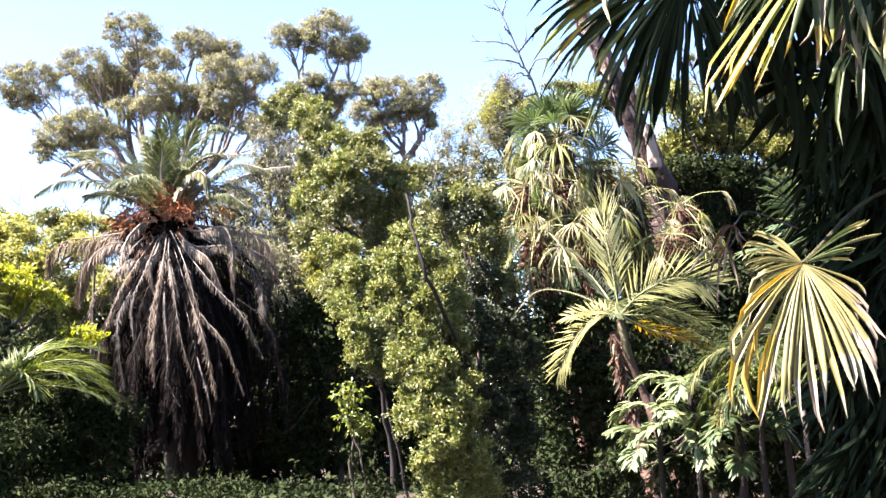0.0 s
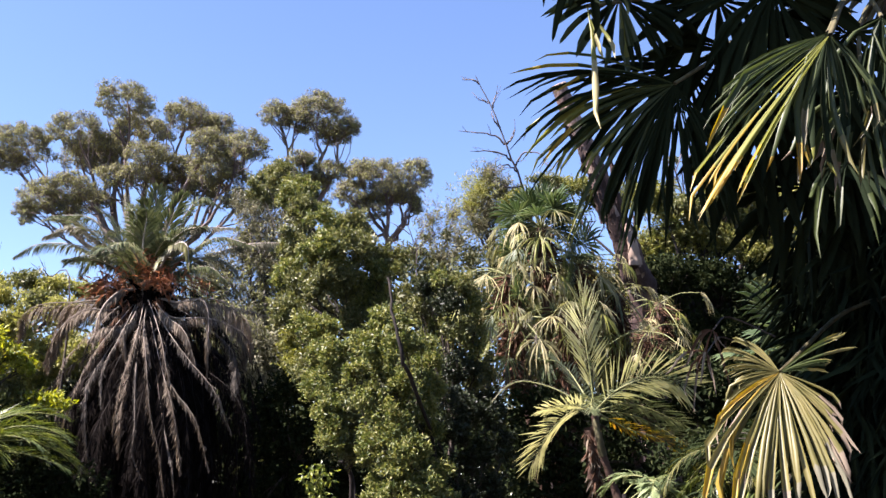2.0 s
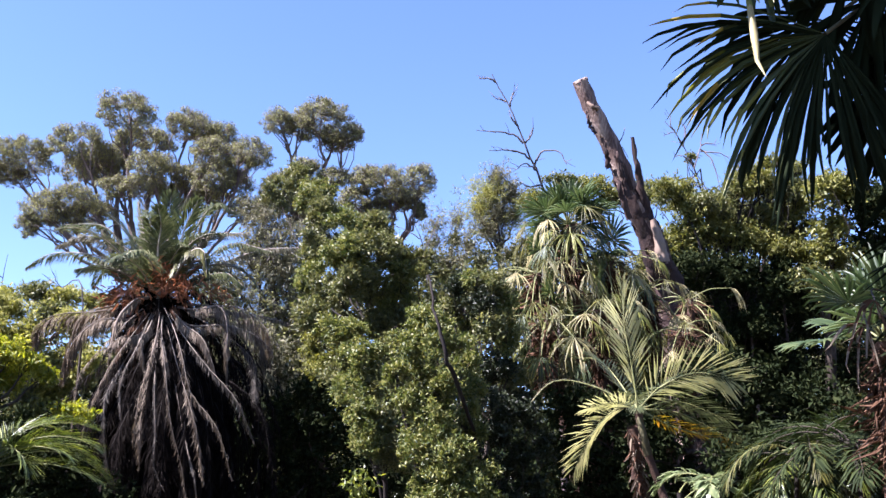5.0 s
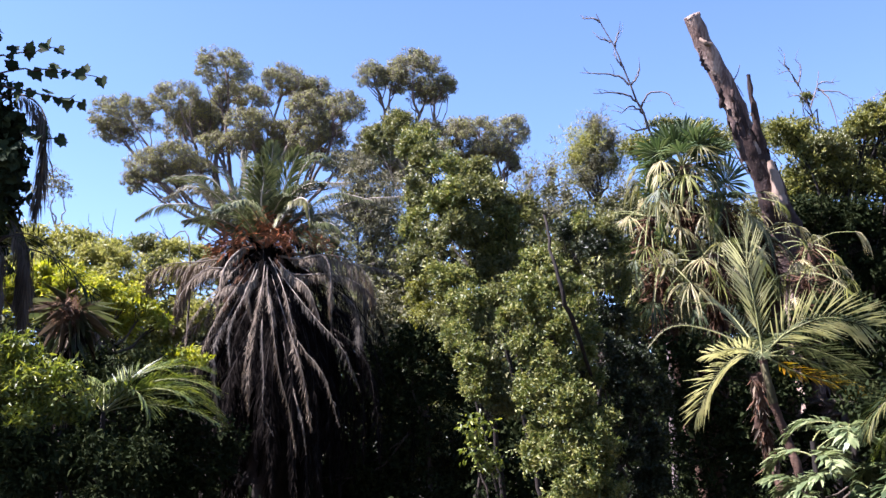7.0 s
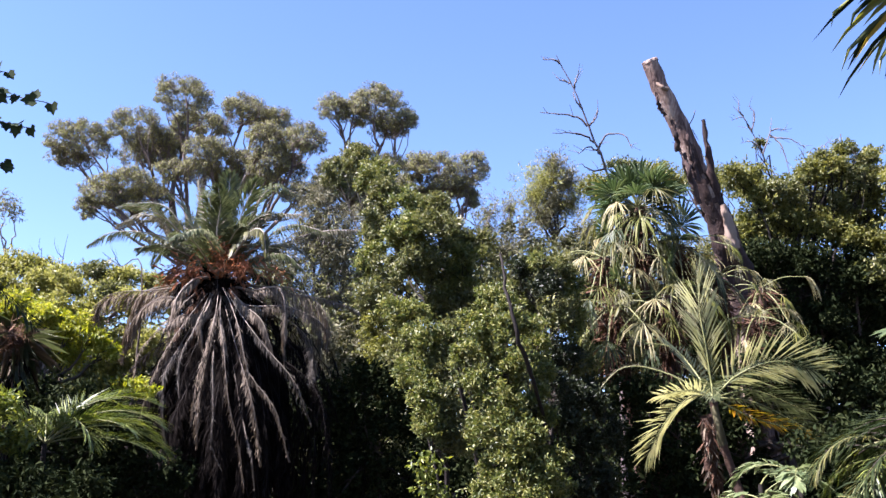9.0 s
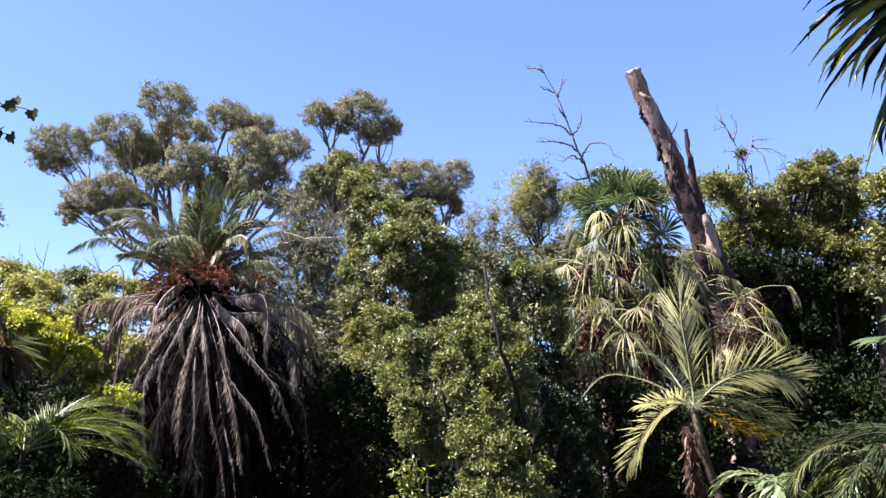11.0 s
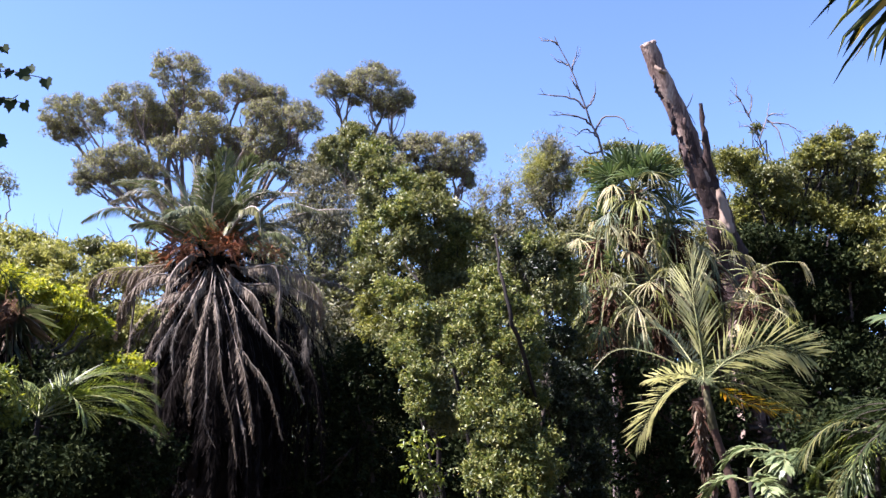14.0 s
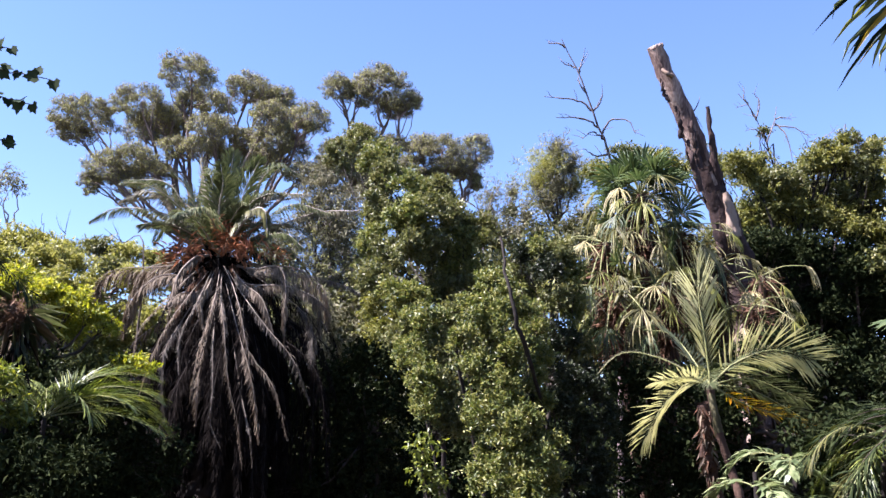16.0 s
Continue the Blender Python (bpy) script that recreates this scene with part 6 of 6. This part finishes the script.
for c in [(-3.46, 4.25, 3.35, 0.11, 0.11), (-3.60, 4.26, 3.21, 0.14, 0.16), (-3.40, 4.32, 3.12, 0.13, 0.14),
      (-3.50, 4.35, 2.92, 0.16, 0.16), (-3.35, 4.37, 2.92, 0.10, 0.14), (-3.64, 4.35, 2.81, 0.14, 0.16),
      (-3.45, 4.41, 2.71, 0.15, 0.14), (-3.37, 4.45, 2.57, 0.09, 0.11), (-3.53, 4.45, 2.49, 0.16, 0.14),
      (-3.67, 4.45, 2.35, 0.16, 0.16), (-3.43, 4.50, 2.36, 0.11, 0.14), (-3.57, 4.52, 2.14, 0.16, 0.16),
      (-3.32, 4.17, 3.36, 0.04, 0.06), (-3.70, 4.19, 3.42, 0.14, 0.16), (-3.26, 4.32, 2.97, 0.06, 0.07), (-3.30, 4.34, 2.85, 0.09, 0.09), (-3.22, 4.30, 2.80, 0.07, 0.09), (-3.30, 4.40, 2.70, 0.1, 0.1),
      (-3.62, 4.12, 3.05, 0.12, 0.2), (-3.66, 4.16, 2.75, 0.12, 0.2), (-3.66, 4.2, 2.45, 0.12, 0.2)]:
    n = int(430 * c[3] / 0.14 * 0.5)
    u = ball(n)
    p = np.array(c[:3]) + u * rng.uniform(0.2, 1, (n, 1)) ** 0.5 * (c[3], c[3], c[4])
    v, f = ivy_leaves(p, unit(ball(n) - UP * 0.6), unit(u + 0.6 * ball(n)), rng.uniform(0.025, 0.055, n))
    part("ivy_clump", mesh_of("ivy_clump", v, f, M_IVY), ivy)
for a, b, c in (((-3.32, 4.21, 3.18), (-3.08, 4.25, 3.20), (-2.83, 4.30, 3.17)), ((-3.29, 4.20, 3.26), (-3.16, 4.22, 3.28), (-3.02, 4.24, 3.30)), ((-3.27, 4.23, 3.13), (-3.09, 4.27, 3.09), (-2.92, 4.31, 3.06)),
                ((-3.35, 4.16, 3.36), (-3.35, 4.15, 3.41), (-3.34, 4.14, 3.47)), ((-3.20, 4.30, 2.92), (-3.09, 4.32, 2.90), (-3.01, 4.34, 2.88))):
    line = curve([a, b, c], 14, 0.004)
    v, f = tube(line, np.linspace(0.005, 0.002, 14), 4)
    spray = part("ivy_spray", mesh_of("ivy_spray", v, f, M_BARK, True), ivy, "ivy shoot with spaced dark leaves")
    p = line[3::2]
    n = len(p)
    v, f = ivy_leaves(np.concatenate([p, p[::2] + (0.0, 0, 0.012)]), unit(np.concatenate([rng.normal(0, 0.5, (n, 3)) - UP * 0.6, rng.normal(0, 0.5, (len(p[::2]), 3)) + UP * 0.5])),
                      unit(np.array((0.1, -1, 0.35)) + rng.normal(0, 0.3, (n + len(p[::2]), 3))), rng.uniform(0.042, 0.07, n + len(p[::2])))
    part("ivy_leaves", mesh_of("ivy_leaves", v, f, M_IVY), spray)
for base, a, e0, L in (((-3.36, 4.33, 3.10), 0, 34, 0.78), ((-3.36, 4.46, 2.55), -10, 10, 0.5), ((-3.44, 4.36, 2.50), 200, 20, 0.6), ((-3.3, 4.42, 2.52), 20, -20, 0.45), ((-3.36, 4.38, 2.46), -30, 0, 0.45), ((-3.34, 4.44, 2.46), -5, 25, 0.5)):
    frond(base, a, e0, -92, L, 0.19, 150, M_DEAD_GREY, M_BARK, ivy, "dead_frond", "limp grey dead frond", vee=-30, sweep=24, hang=1.6, rib_r=0.006, wide=0.007, bow=0.9, ragged=0.2, turn=0.5)
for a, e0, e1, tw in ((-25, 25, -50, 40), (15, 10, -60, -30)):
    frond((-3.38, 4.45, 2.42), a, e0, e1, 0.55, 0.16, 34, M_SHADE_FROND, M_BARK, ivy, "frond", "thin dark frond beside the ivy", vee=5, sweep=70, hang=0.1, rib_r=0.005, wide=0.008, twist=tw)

# ---- fan palm close by ----
crown = np.array((1.8, 3.5, 3.8))
low_crown = np.array((1.85, 3.5, 2.4))
near = thing("near_fan_palm", (1.9, 3.5, 0), "fan palm with sunlit pale and yellowing leaves close to the path", "palm tree", "fan palms")
v, f = limb([(1.9, 3.5, -0.1), (1.88, 3.5, 1.3), (1.86, 3.5, 2.6), crown], 0.13, 0.12, 10, 22, 0.015, 0.15)
part("trunk", mesh_of("trunk", v, f, M_PALMTRUNK, True), near)


def near_fan(hub, rays, segs, mats, label, facing, width=0.03, droop=0.25, stalk=None, ragged=0.08, rib=M_SHEATH, pleat=0.8, kink=1.0, stem=1.0):
    """A fan leaf facing the path: rays give reach by angle (0 along +x, 90 down), mats the segments' and their tips' material up to an angle."""
    hub, facing = np.array(hub), unit(facing)
    root = crown if stalk is None else np.array(stalk)
    v, f = tube(curve([root, (root + hub) / 2 + UP * 0.1 + (0, 0.2, 0), hub], 10), np.linspace(0.01, 0.007, 10) * stem, 6)
    leaf = part("fan_leaf", mesh_of("fan_leaf", v, f, rib, True), near, label)
    angles = np.linspace(rays[0][0], rays[-1][0], segs)
    gap = np.radians(abs(rays[-1][0] - rays[0][0]) / segs)
    reach = np.interp(angles, [q[0] for q in rays], [q[1] for q in rays])
    fs = []
    for q in (0, 3, 6, 9):
        fs += [[q, q + 1, q + 4], [q, q + 4, q + 3], [q + 1, q + 2, q + 5], [q + 1, q + 5, q + 4]]
    fs = np.array(fs + [[12, 13, 15], [13, 14, 15]])
    for k, (ang, far) in enumerate(zip(angles, reach)):
        body, tip = next((m[1], m[2]) for m in mats if ang <= m[0])
        a = np.radians(ang + rng.normal(0, 0.6 + 14 * ragged))
        far *= rng.uniform(1 - 2 * ragged, 1 + 0.5 * ragged)
        c = float(np.clip(-(np.cos(a) * facing[0] - np.sin(a) * facing[2]) / facing[1], -0.5, 0.5))
        d = np.array((np.cos(a), c, -np.sin(a))) + UP * droop * 0.7 + rng.normal(0, ragged * 0.25, 3)
        g = droop * rng.uniform(0.7, 1.3)
        bend = rng.normal(0, 0.9 * ragged)
        turn = unit(facing + rng.normal(0, 0.2, 3))
        broad = width * rng.uniform(0.75, 1.25)
        knee = kink * rng.uniform(0.85, 1.15) if d[2] < 0.05 else 1.0
        fall = unit(d * 0.3 - UP + rng.normal(0, 0.12, 3))
        vs = []
        for u, w in ((0.012, 0.02), (0.3, 0.62), (0.58, 1.0), (0.76, 0.9), (0.9, 0.5)):
            p = hub + d * far * min(u, knee) - UP * g * far * min(u, knee) ** 3 + fall * far * max(0.0, u - knee)
            turn = unit(turn + rng.normal(0, 0.35 * ragged, 3) * u)
            side = unit(np.cross(d - UP * g * 3 * u * u, turn))
            p = p + side * bend * far * u * u * (1 - 0.35 * u)
            half = min(broad * w, 2 * far * u * math.tan(gap / 2)) / 2 + 0.0006
            lift = turn * half * (pleat if k % 2 else -pleat)
            vs += [p - side * half - lift, p + lift, p + side * half - lift]
        vs.append(hub + d * far * min(1.0, knee) - UP * g * far * min(1.0, knee) ** 3 + fall * far * max(0.0, 1.0 - knee) + side * bend * far * 0.65 + rng.normal(0, ragged * 0.06, 3))
        me = mesh_of("leaf_segment", np.array(vs), fs, body)
        me.materials.append(tip)
        edge = rng.choice((8, 12, 12, 16))
        for poly in me.polygons[edge:]:
            poly.material_index = 1
        part("leaf_segment", me, leaf)
    return leaf


# olive body colour holds the shade on these upper segments
near_fan((0.96, 2.97, 1.99), [(-34, 0.28), (-24, 0.25), (-12, 0.16), (-2, 0.14)], 10, [(360, M_FAN, M_FAN_PALE)], "upper segments of a sunlit pale fan leaf", (-0.1, -0.9, 0.4), 0.018, 0.15, low_crown, pleat=0.9)
near_fan((0.96, 2.97, 1.99), [(42, 0.21), (52, 0.28), (64, 0.37), (78, 0.43), (90, 0.47), (100, 0.53), (112, 0.59), (122, 0.57), (132, 0.53), (138, 0.42), (144, 0.33), (156, 0.24), (170, 0.19), (188, 0.17), (218, 0.19), (244, 0.15)], 66,
         [(70, M_FAN_PALE, M_DEAD), (100, M_FAN_PALE, M_STRAW_GREY), (118, M_FAN_PALE, M_DEAD), (136, M_FAN_PALE, M_FAN_GOLD), (150, M_FAN_GOLD, M_DEAD), (360, M_FAN_PALE, M_FAN_PALE)],
         "sunlit pale fan leaf with split drooping tips", (-0.1, -0.92, 0.36), 0.021, 0.3, low_crown, 0.12, pleat=0.9, kink=0.82)
near_fan((1.08, 2.62, 2.99), [(62, 0.33), (74, 0.47), (84, 0.55), (94, 0.54), (106, 0.63), (118, 0.68), (126, 0.74)], 20,
         [(72, M_FAN_SHADE, M_FAN), (78, M_FAN, M_FAN_PALE), (88, M_FAN_SHADE, M_FAN), (96, M_FAN, M_FAN_PALE), (103, M_FAN, M_STRAW_GREY), (110, M_FAN_SHADE, M_FAN_LIGHT), (118, M_FAN, M_FAN_GOLD), (180, M_FAN, M_FAN_GOLD)],
         "hanging fan leaf turning yellow along one edge", (0.1, -0.95, 0.1), 0.019, 0.5, None, 0.18, kink=0.55)
near_fan((1.06, 2.56, 2.95), [(124.5, 0.66), (133, 0.78)], 12, [(180, M_FAN_LIGHT, M_FAN_GOLD)], "yellow folded segments of a hanging fan leaf", (-0.4, -0.75, 0.5), 0.024, 0.08, None, 0.05)
near_fan((1.10, 2.65, 3.00), [(133, 0.63), (142, 0.53), (152, 0.44), (160, 0.33)], 15, [(180, M_FAN, M_FAN)], "hanging fan leaf with narrow green segments", (-0.1, -0.9, 0.3), 0.014, 0.2, None, 0.06)
# shade put into the dark segments' colour, sunlight into the light-green tips
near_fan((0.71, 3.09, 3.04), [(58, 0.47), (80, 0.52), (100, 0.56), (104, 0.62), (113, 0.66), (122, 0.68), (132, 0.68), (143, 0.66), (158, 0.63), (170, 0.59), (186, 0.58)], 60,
         [(110, M_FAN_SHADE, M_FAN_SHADE), (114, M_FAN_SHADE, M_FAN_LIGHT), (120, M_FAN_SHADE, M_FAN_SHADE), (126, M_FAN, M_FAN_LIGHT), (129, M_FAN_SHADE, M_FAN_SHADE), (141, M_FAN, M_FAN_LIGHT), (146, M_FAN, M_FAN_GOLD), (151, M_FAN_SHADE, M_FAN_SHADE), (160, M_FAN, M_FAN_LIGHT), (164, M_FAN_LIGHT, M_FAN_GOLD), (180, M_FAN_SHADE, M_FAN_SHADE), (220, M_FAN, M_FAN_GOLD)],
         "dark fan leaf with yellowing and sunlit-coloured tips seen from below", (0.1, -0.95, -0.1), 0.014, 0.35, None, 0.12, kink=0.92)
near_fan((0.82, 3.33, 3.22), [(20, 0.44), (60, 0.59), (90, 0.68), (120, 0.68), (140, 0.62), (160, 0.51), (185, 0.44)], 46, [(360, M_FAN_SHADE, M_FAN_SHADE)], "dark fan leaf seen from below", (0.1, -0.95, -0.1), 0.032, 0.3, None, 0.14)
near_fan((0.37, 2.75, 3.37), [(50, 0.25), (80, 0.26), (105, 0.28), (125, 0.32), (150, 0.28)], 11, [(360, M_FAN_SHADE, M_FAN_SHADE)], "dark fan leaf seen from below", (0.1, -0.9, -0.2), 0.034, 0.25, None, 0.14)
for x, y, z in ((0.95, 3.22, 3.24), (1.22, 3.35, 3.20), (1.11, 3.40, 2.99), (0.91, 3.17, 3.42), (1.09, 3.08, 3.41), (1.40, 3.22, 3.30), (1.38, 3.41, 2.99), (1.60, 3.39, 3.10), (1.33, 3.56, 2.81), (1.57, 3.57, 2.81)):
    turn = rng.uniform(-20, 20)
    near_fan((x, y, z), [(-30 + turn, 0.3), (20 + turn, 0.42), (90 + turn, 0.5), (160 + turn, 0.38), (215 + turn, 0.25)], 34, [(360, M_FAN_SHADE, M_FAN_SHADE)],
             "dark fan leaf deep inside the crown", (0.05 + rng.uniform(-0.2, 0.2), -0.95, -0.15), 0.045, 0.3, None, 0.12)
near_fan((1.29, 2.71, 3.09), [(60, 0.47), (80, 0.59), (95, 0.65), (110, 0.65), (125, 0.54)], 14, [(84, M_FAN_SHADE, M_FAN_PALE), (92, M_FAN, M_STRAW_GREY), (110, M_FAN_SHADE, M_FAN), (360, M_FAN, M_DEAD)], "hanging fan leaf with drooping tips", (0.1, -0.95, 0.1), 0.019, 0.6, None, 0.2, kink=0.5)
near_fan((1.22, 2.75, 2.86), [(40, 0.36), (70, 0.46), (95, 0.48), (120, 0.46), (140, 0.4)], 22, [(60, M_FAN_SHADE, M_FAN_PALE), (76, M_FAN_SHADE, M_FAN), (88, M_FAN, M_STRAW_GREY), (112, M_FAN_SHADE, M_FAN_PALE), (360, M_FAN, M_DEAD)], "hanging fan leaf with curled pale tips", (0.1, -0.95, 0.1), 0.016, 0.5, None, 0.2, kink=0.55)
near_fan((1.24, 2.97, 2.69), [(50, 0.25), (75, 0.36), (100, 0.38), (130, 0.32)], 10, [(360, M_FAN_SHADE, M_FAN)], "dull hanging fan leaf with pale tips", (-0.1, -0.9, 0.2), 0.024, 0.9, None, 0.25)
for hub_at, way in (((0.84, 3.29, 2.18), 100), ((0.83, 3.35, 2.11), 120)):
    near_fan(hub_at, [(way - 40, 0.1), (way, 0.2), (way + 40, 0.12)], 7, [(360, M_RUST_DULL, M_DEAD)], "shrivelled brown fan leaf", (0.2, -0.9, 0.1), 0.009, 0.9, np.array(hub_at) + (0.3, 0.25, 0.02), 0.35, M_BARK, stem=0.4)
near_fan((0.38, 2.89, 3.24), [(84, 0.34), (90, 0.42), (96, 0.36)], 3, [(360, M_FAN_LIGHT, M_STRAW)], "shrivelled pale leaf strip hanging down", (-0.3, -0.9, 0.2), 0.026, 0.3, None, 0.25)
near_fan((0.52, 3.05, 3.36), [(-10, 0.3), (40, 0.32), (80, 0.3), (110, 0.27), (150, 0.3), (190, 0.25)], 30, [(60, M_FAN_SHADE, M_FAN_SHADE), (84, M_FAN, M_FAN_SHADE), (96, M_FAN_LIGHT, M_FAN), (360, M_FAN_SHADE, M_FAN)], "dark green fan leaf at the edge of the crown", (0.1, -0.95, -0.1), 0.03, 0.3, None, 0.14)
# hanging leaves behind, darkened in colour for the shade there
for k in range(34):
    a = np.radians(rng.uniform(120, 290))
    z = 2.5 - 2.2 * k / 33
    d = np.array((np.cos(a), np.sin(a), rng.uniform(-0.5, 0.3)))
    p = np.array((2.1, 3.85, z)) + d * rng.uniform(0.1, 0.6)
    fan(p, unit(d * 0.5 - UP), unit(d + 0.3 * UP), rng.uniform(0.35, 0.55), 20, 95, M_FAN_SHADE, M_BARK, near, (1.87, 3.5, z + 0.1),
        "old hanging fan leaf in shade-dark colour", 0.4, 0.8, 0.9)
# strips added to fill the shaded gap, coloured near black for it
for q, mt in enumerate((M_FAN_SHADE, M_FAN_SHADE, M_FAN_SHADE)):
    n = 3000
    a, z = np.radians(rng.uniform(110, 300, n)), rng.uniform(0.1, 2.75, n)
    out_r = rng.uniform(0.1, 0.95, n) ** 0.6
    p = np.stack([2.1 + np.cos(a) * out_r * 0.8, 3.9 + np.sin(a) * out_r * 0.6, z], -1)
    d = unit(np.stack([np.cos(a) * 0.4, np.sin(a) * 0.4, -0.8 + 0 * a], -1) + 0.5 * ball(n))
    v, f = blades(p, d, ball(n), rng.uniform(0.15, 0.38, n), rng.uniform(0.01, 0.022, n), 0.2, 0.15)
    part("shade_thatch", mesh_of("shade_thatch", v, f, mt), near, "hanging leaf strips coloured dark to fill the shade", "stuff")
# unseen overhead leaves, added to keep the sun off the dark ones
for x, y, z in ((1.25, 2.45, 4.2), (-0.3, 2.75, 4.4), (1.5, 2.7, 4.15), (1.5, 3.1, 4.2), (0.4, 2.8, 4.15), (0.8, 2.75, 4.1), (0.1, 3.1, 4.2), (0.5, 3.1, 4.15), (0.9, 3.1, 4.1), (1.2, 2.8, 4.1), (-0.4, 3.5, 4.35), (0.2, 3.6, 4.3), (0.7, 3.6, 4.3), (1.2, 3.5, 4.2), (0.95, 4.0, 4.35), (0.4, 4.0, 4.35), (-0.8, 3.3, 4.4), (-0.8, 3.7, 4.45), (-0.3, 3.9, 4.4), (-0.4, 3.1, 4.35), (-1.1, 2.95, 4.4), (-0.6, 2.9, 4.35), (-0.15, 2.9, 4.35), (-1.3, 3.4, 4.5)):
    p = np.array((x, y, z))
    fan(p, unit(p - crown), unit(UP + 0.3 * ball(1)[0] + np.array((-0.4, 0, 0))), 0.52, 34, 150, M_FAN, M_RIB_GREEN, near, crown, "unseen fan leaf added overhead to cast shade", 0.75, 0.03, 1.0)
for k in range(18):
    a = np.radians(k * 137.5)
    e = np.radians(80 - 50 * k / 17)
    d = np.array((np.cos(a) * np.cos(e), np.sin(a) * np.cos(e), np.sin(e)))
    fan(crown + UP * 0.15 + d * 0.6, unit(d - UP * 0.1), unit(UP - d * 0.4), 0.62, 28, 125, M_FAN, M_RIB_GREEN, near, crown, "green fan leaf", 0.55, 0.15)

fan_palm((2.79, 8.08, 1.53), [((2.81, 7.78, 2.78), 10, 1, 0.55)], "young fan palm with stiff green leaves over brown dead ones")

# bush darkened in colour for the shade under these palms
tree("shaded_bush", (2.41, 9.95, 1.44), (2.41, 9.91, 1.60), [(1.97, 9.76, 2.05, 0.27, 0.21), (2.40, 9.77, 2.17, 0.32, 0.27), (2.83, 9.83, 2.09, 0.32, 0.32),
      (2.09, 9.86, 1.69, 0.27, 0.21), (2.52, 9.89, 1.71, 0.32, 0.27), (2.94, 9.94, 1.67, 0.32, 0.27),
      (3.25, 9.81, 2.31, 0.32, 0.43), (0.71, 9.97, 0.75, 0.32, 0.27)]
     + [(1.19, 9.95, 0.98, 0.27, 0.21), (1.25, 10.06, 0.57, 0.32, 0.27), (1.73, 10.00, 1.00, 0.32, 0.27),
      (1.79, 10.12, 0.53, 0.32, 0.32), (2.20, 10.00, 1.18, 0.32, 0.27), (2.32, 10.12, 0.71, 0.32, 0.32),
      (2.74, 10.05, 1.14, 0.32, 0.27), (2.86, 10.19, 0.63, 0.32, 0.32)],
     [M_SHADE_LEAF], "dark leafy bush under the palms", "bush", sprigs=1500, per=6, size=0.08, width=0.42, up=0.6, r=0.04, bark=M_BARK, wiggle=0.02, sub=10)

# unseen leafy trees added around the garden to block sun and sky light
for x, y, h in ((-9.9, 7.0, 7.4), (-14.6, 15.4, 8.8), (-17.0, 16.0, 7.0), (5.6, 4.2, 5.0), (7.2, 8.6, 6.5), (7.5, -0.5, 6.0), (4.0, -5.0, 5.0), (9.5, 12.5, 8.0)):
    cl = [(x + rng.uniform(-0.8, 0.3), y + rng.uniform(-1.6, 1.6), h * q, 1.7, 1.5) for q in (0.3, 0.42, 0.54, 0.66, 0.78, 0.9)]
    tree("unseen_shade_tree", (x, y, 0), (x, y, h * 0.4), cl, [M_OLIVE], "unseen leafy tree added to block sun and sky light", "tree", "trees along the side", sprigs=120, per=6, size=0.2, width=0.45, droop=0.1, up=0.5, r=0.16, bark=M_BARK)
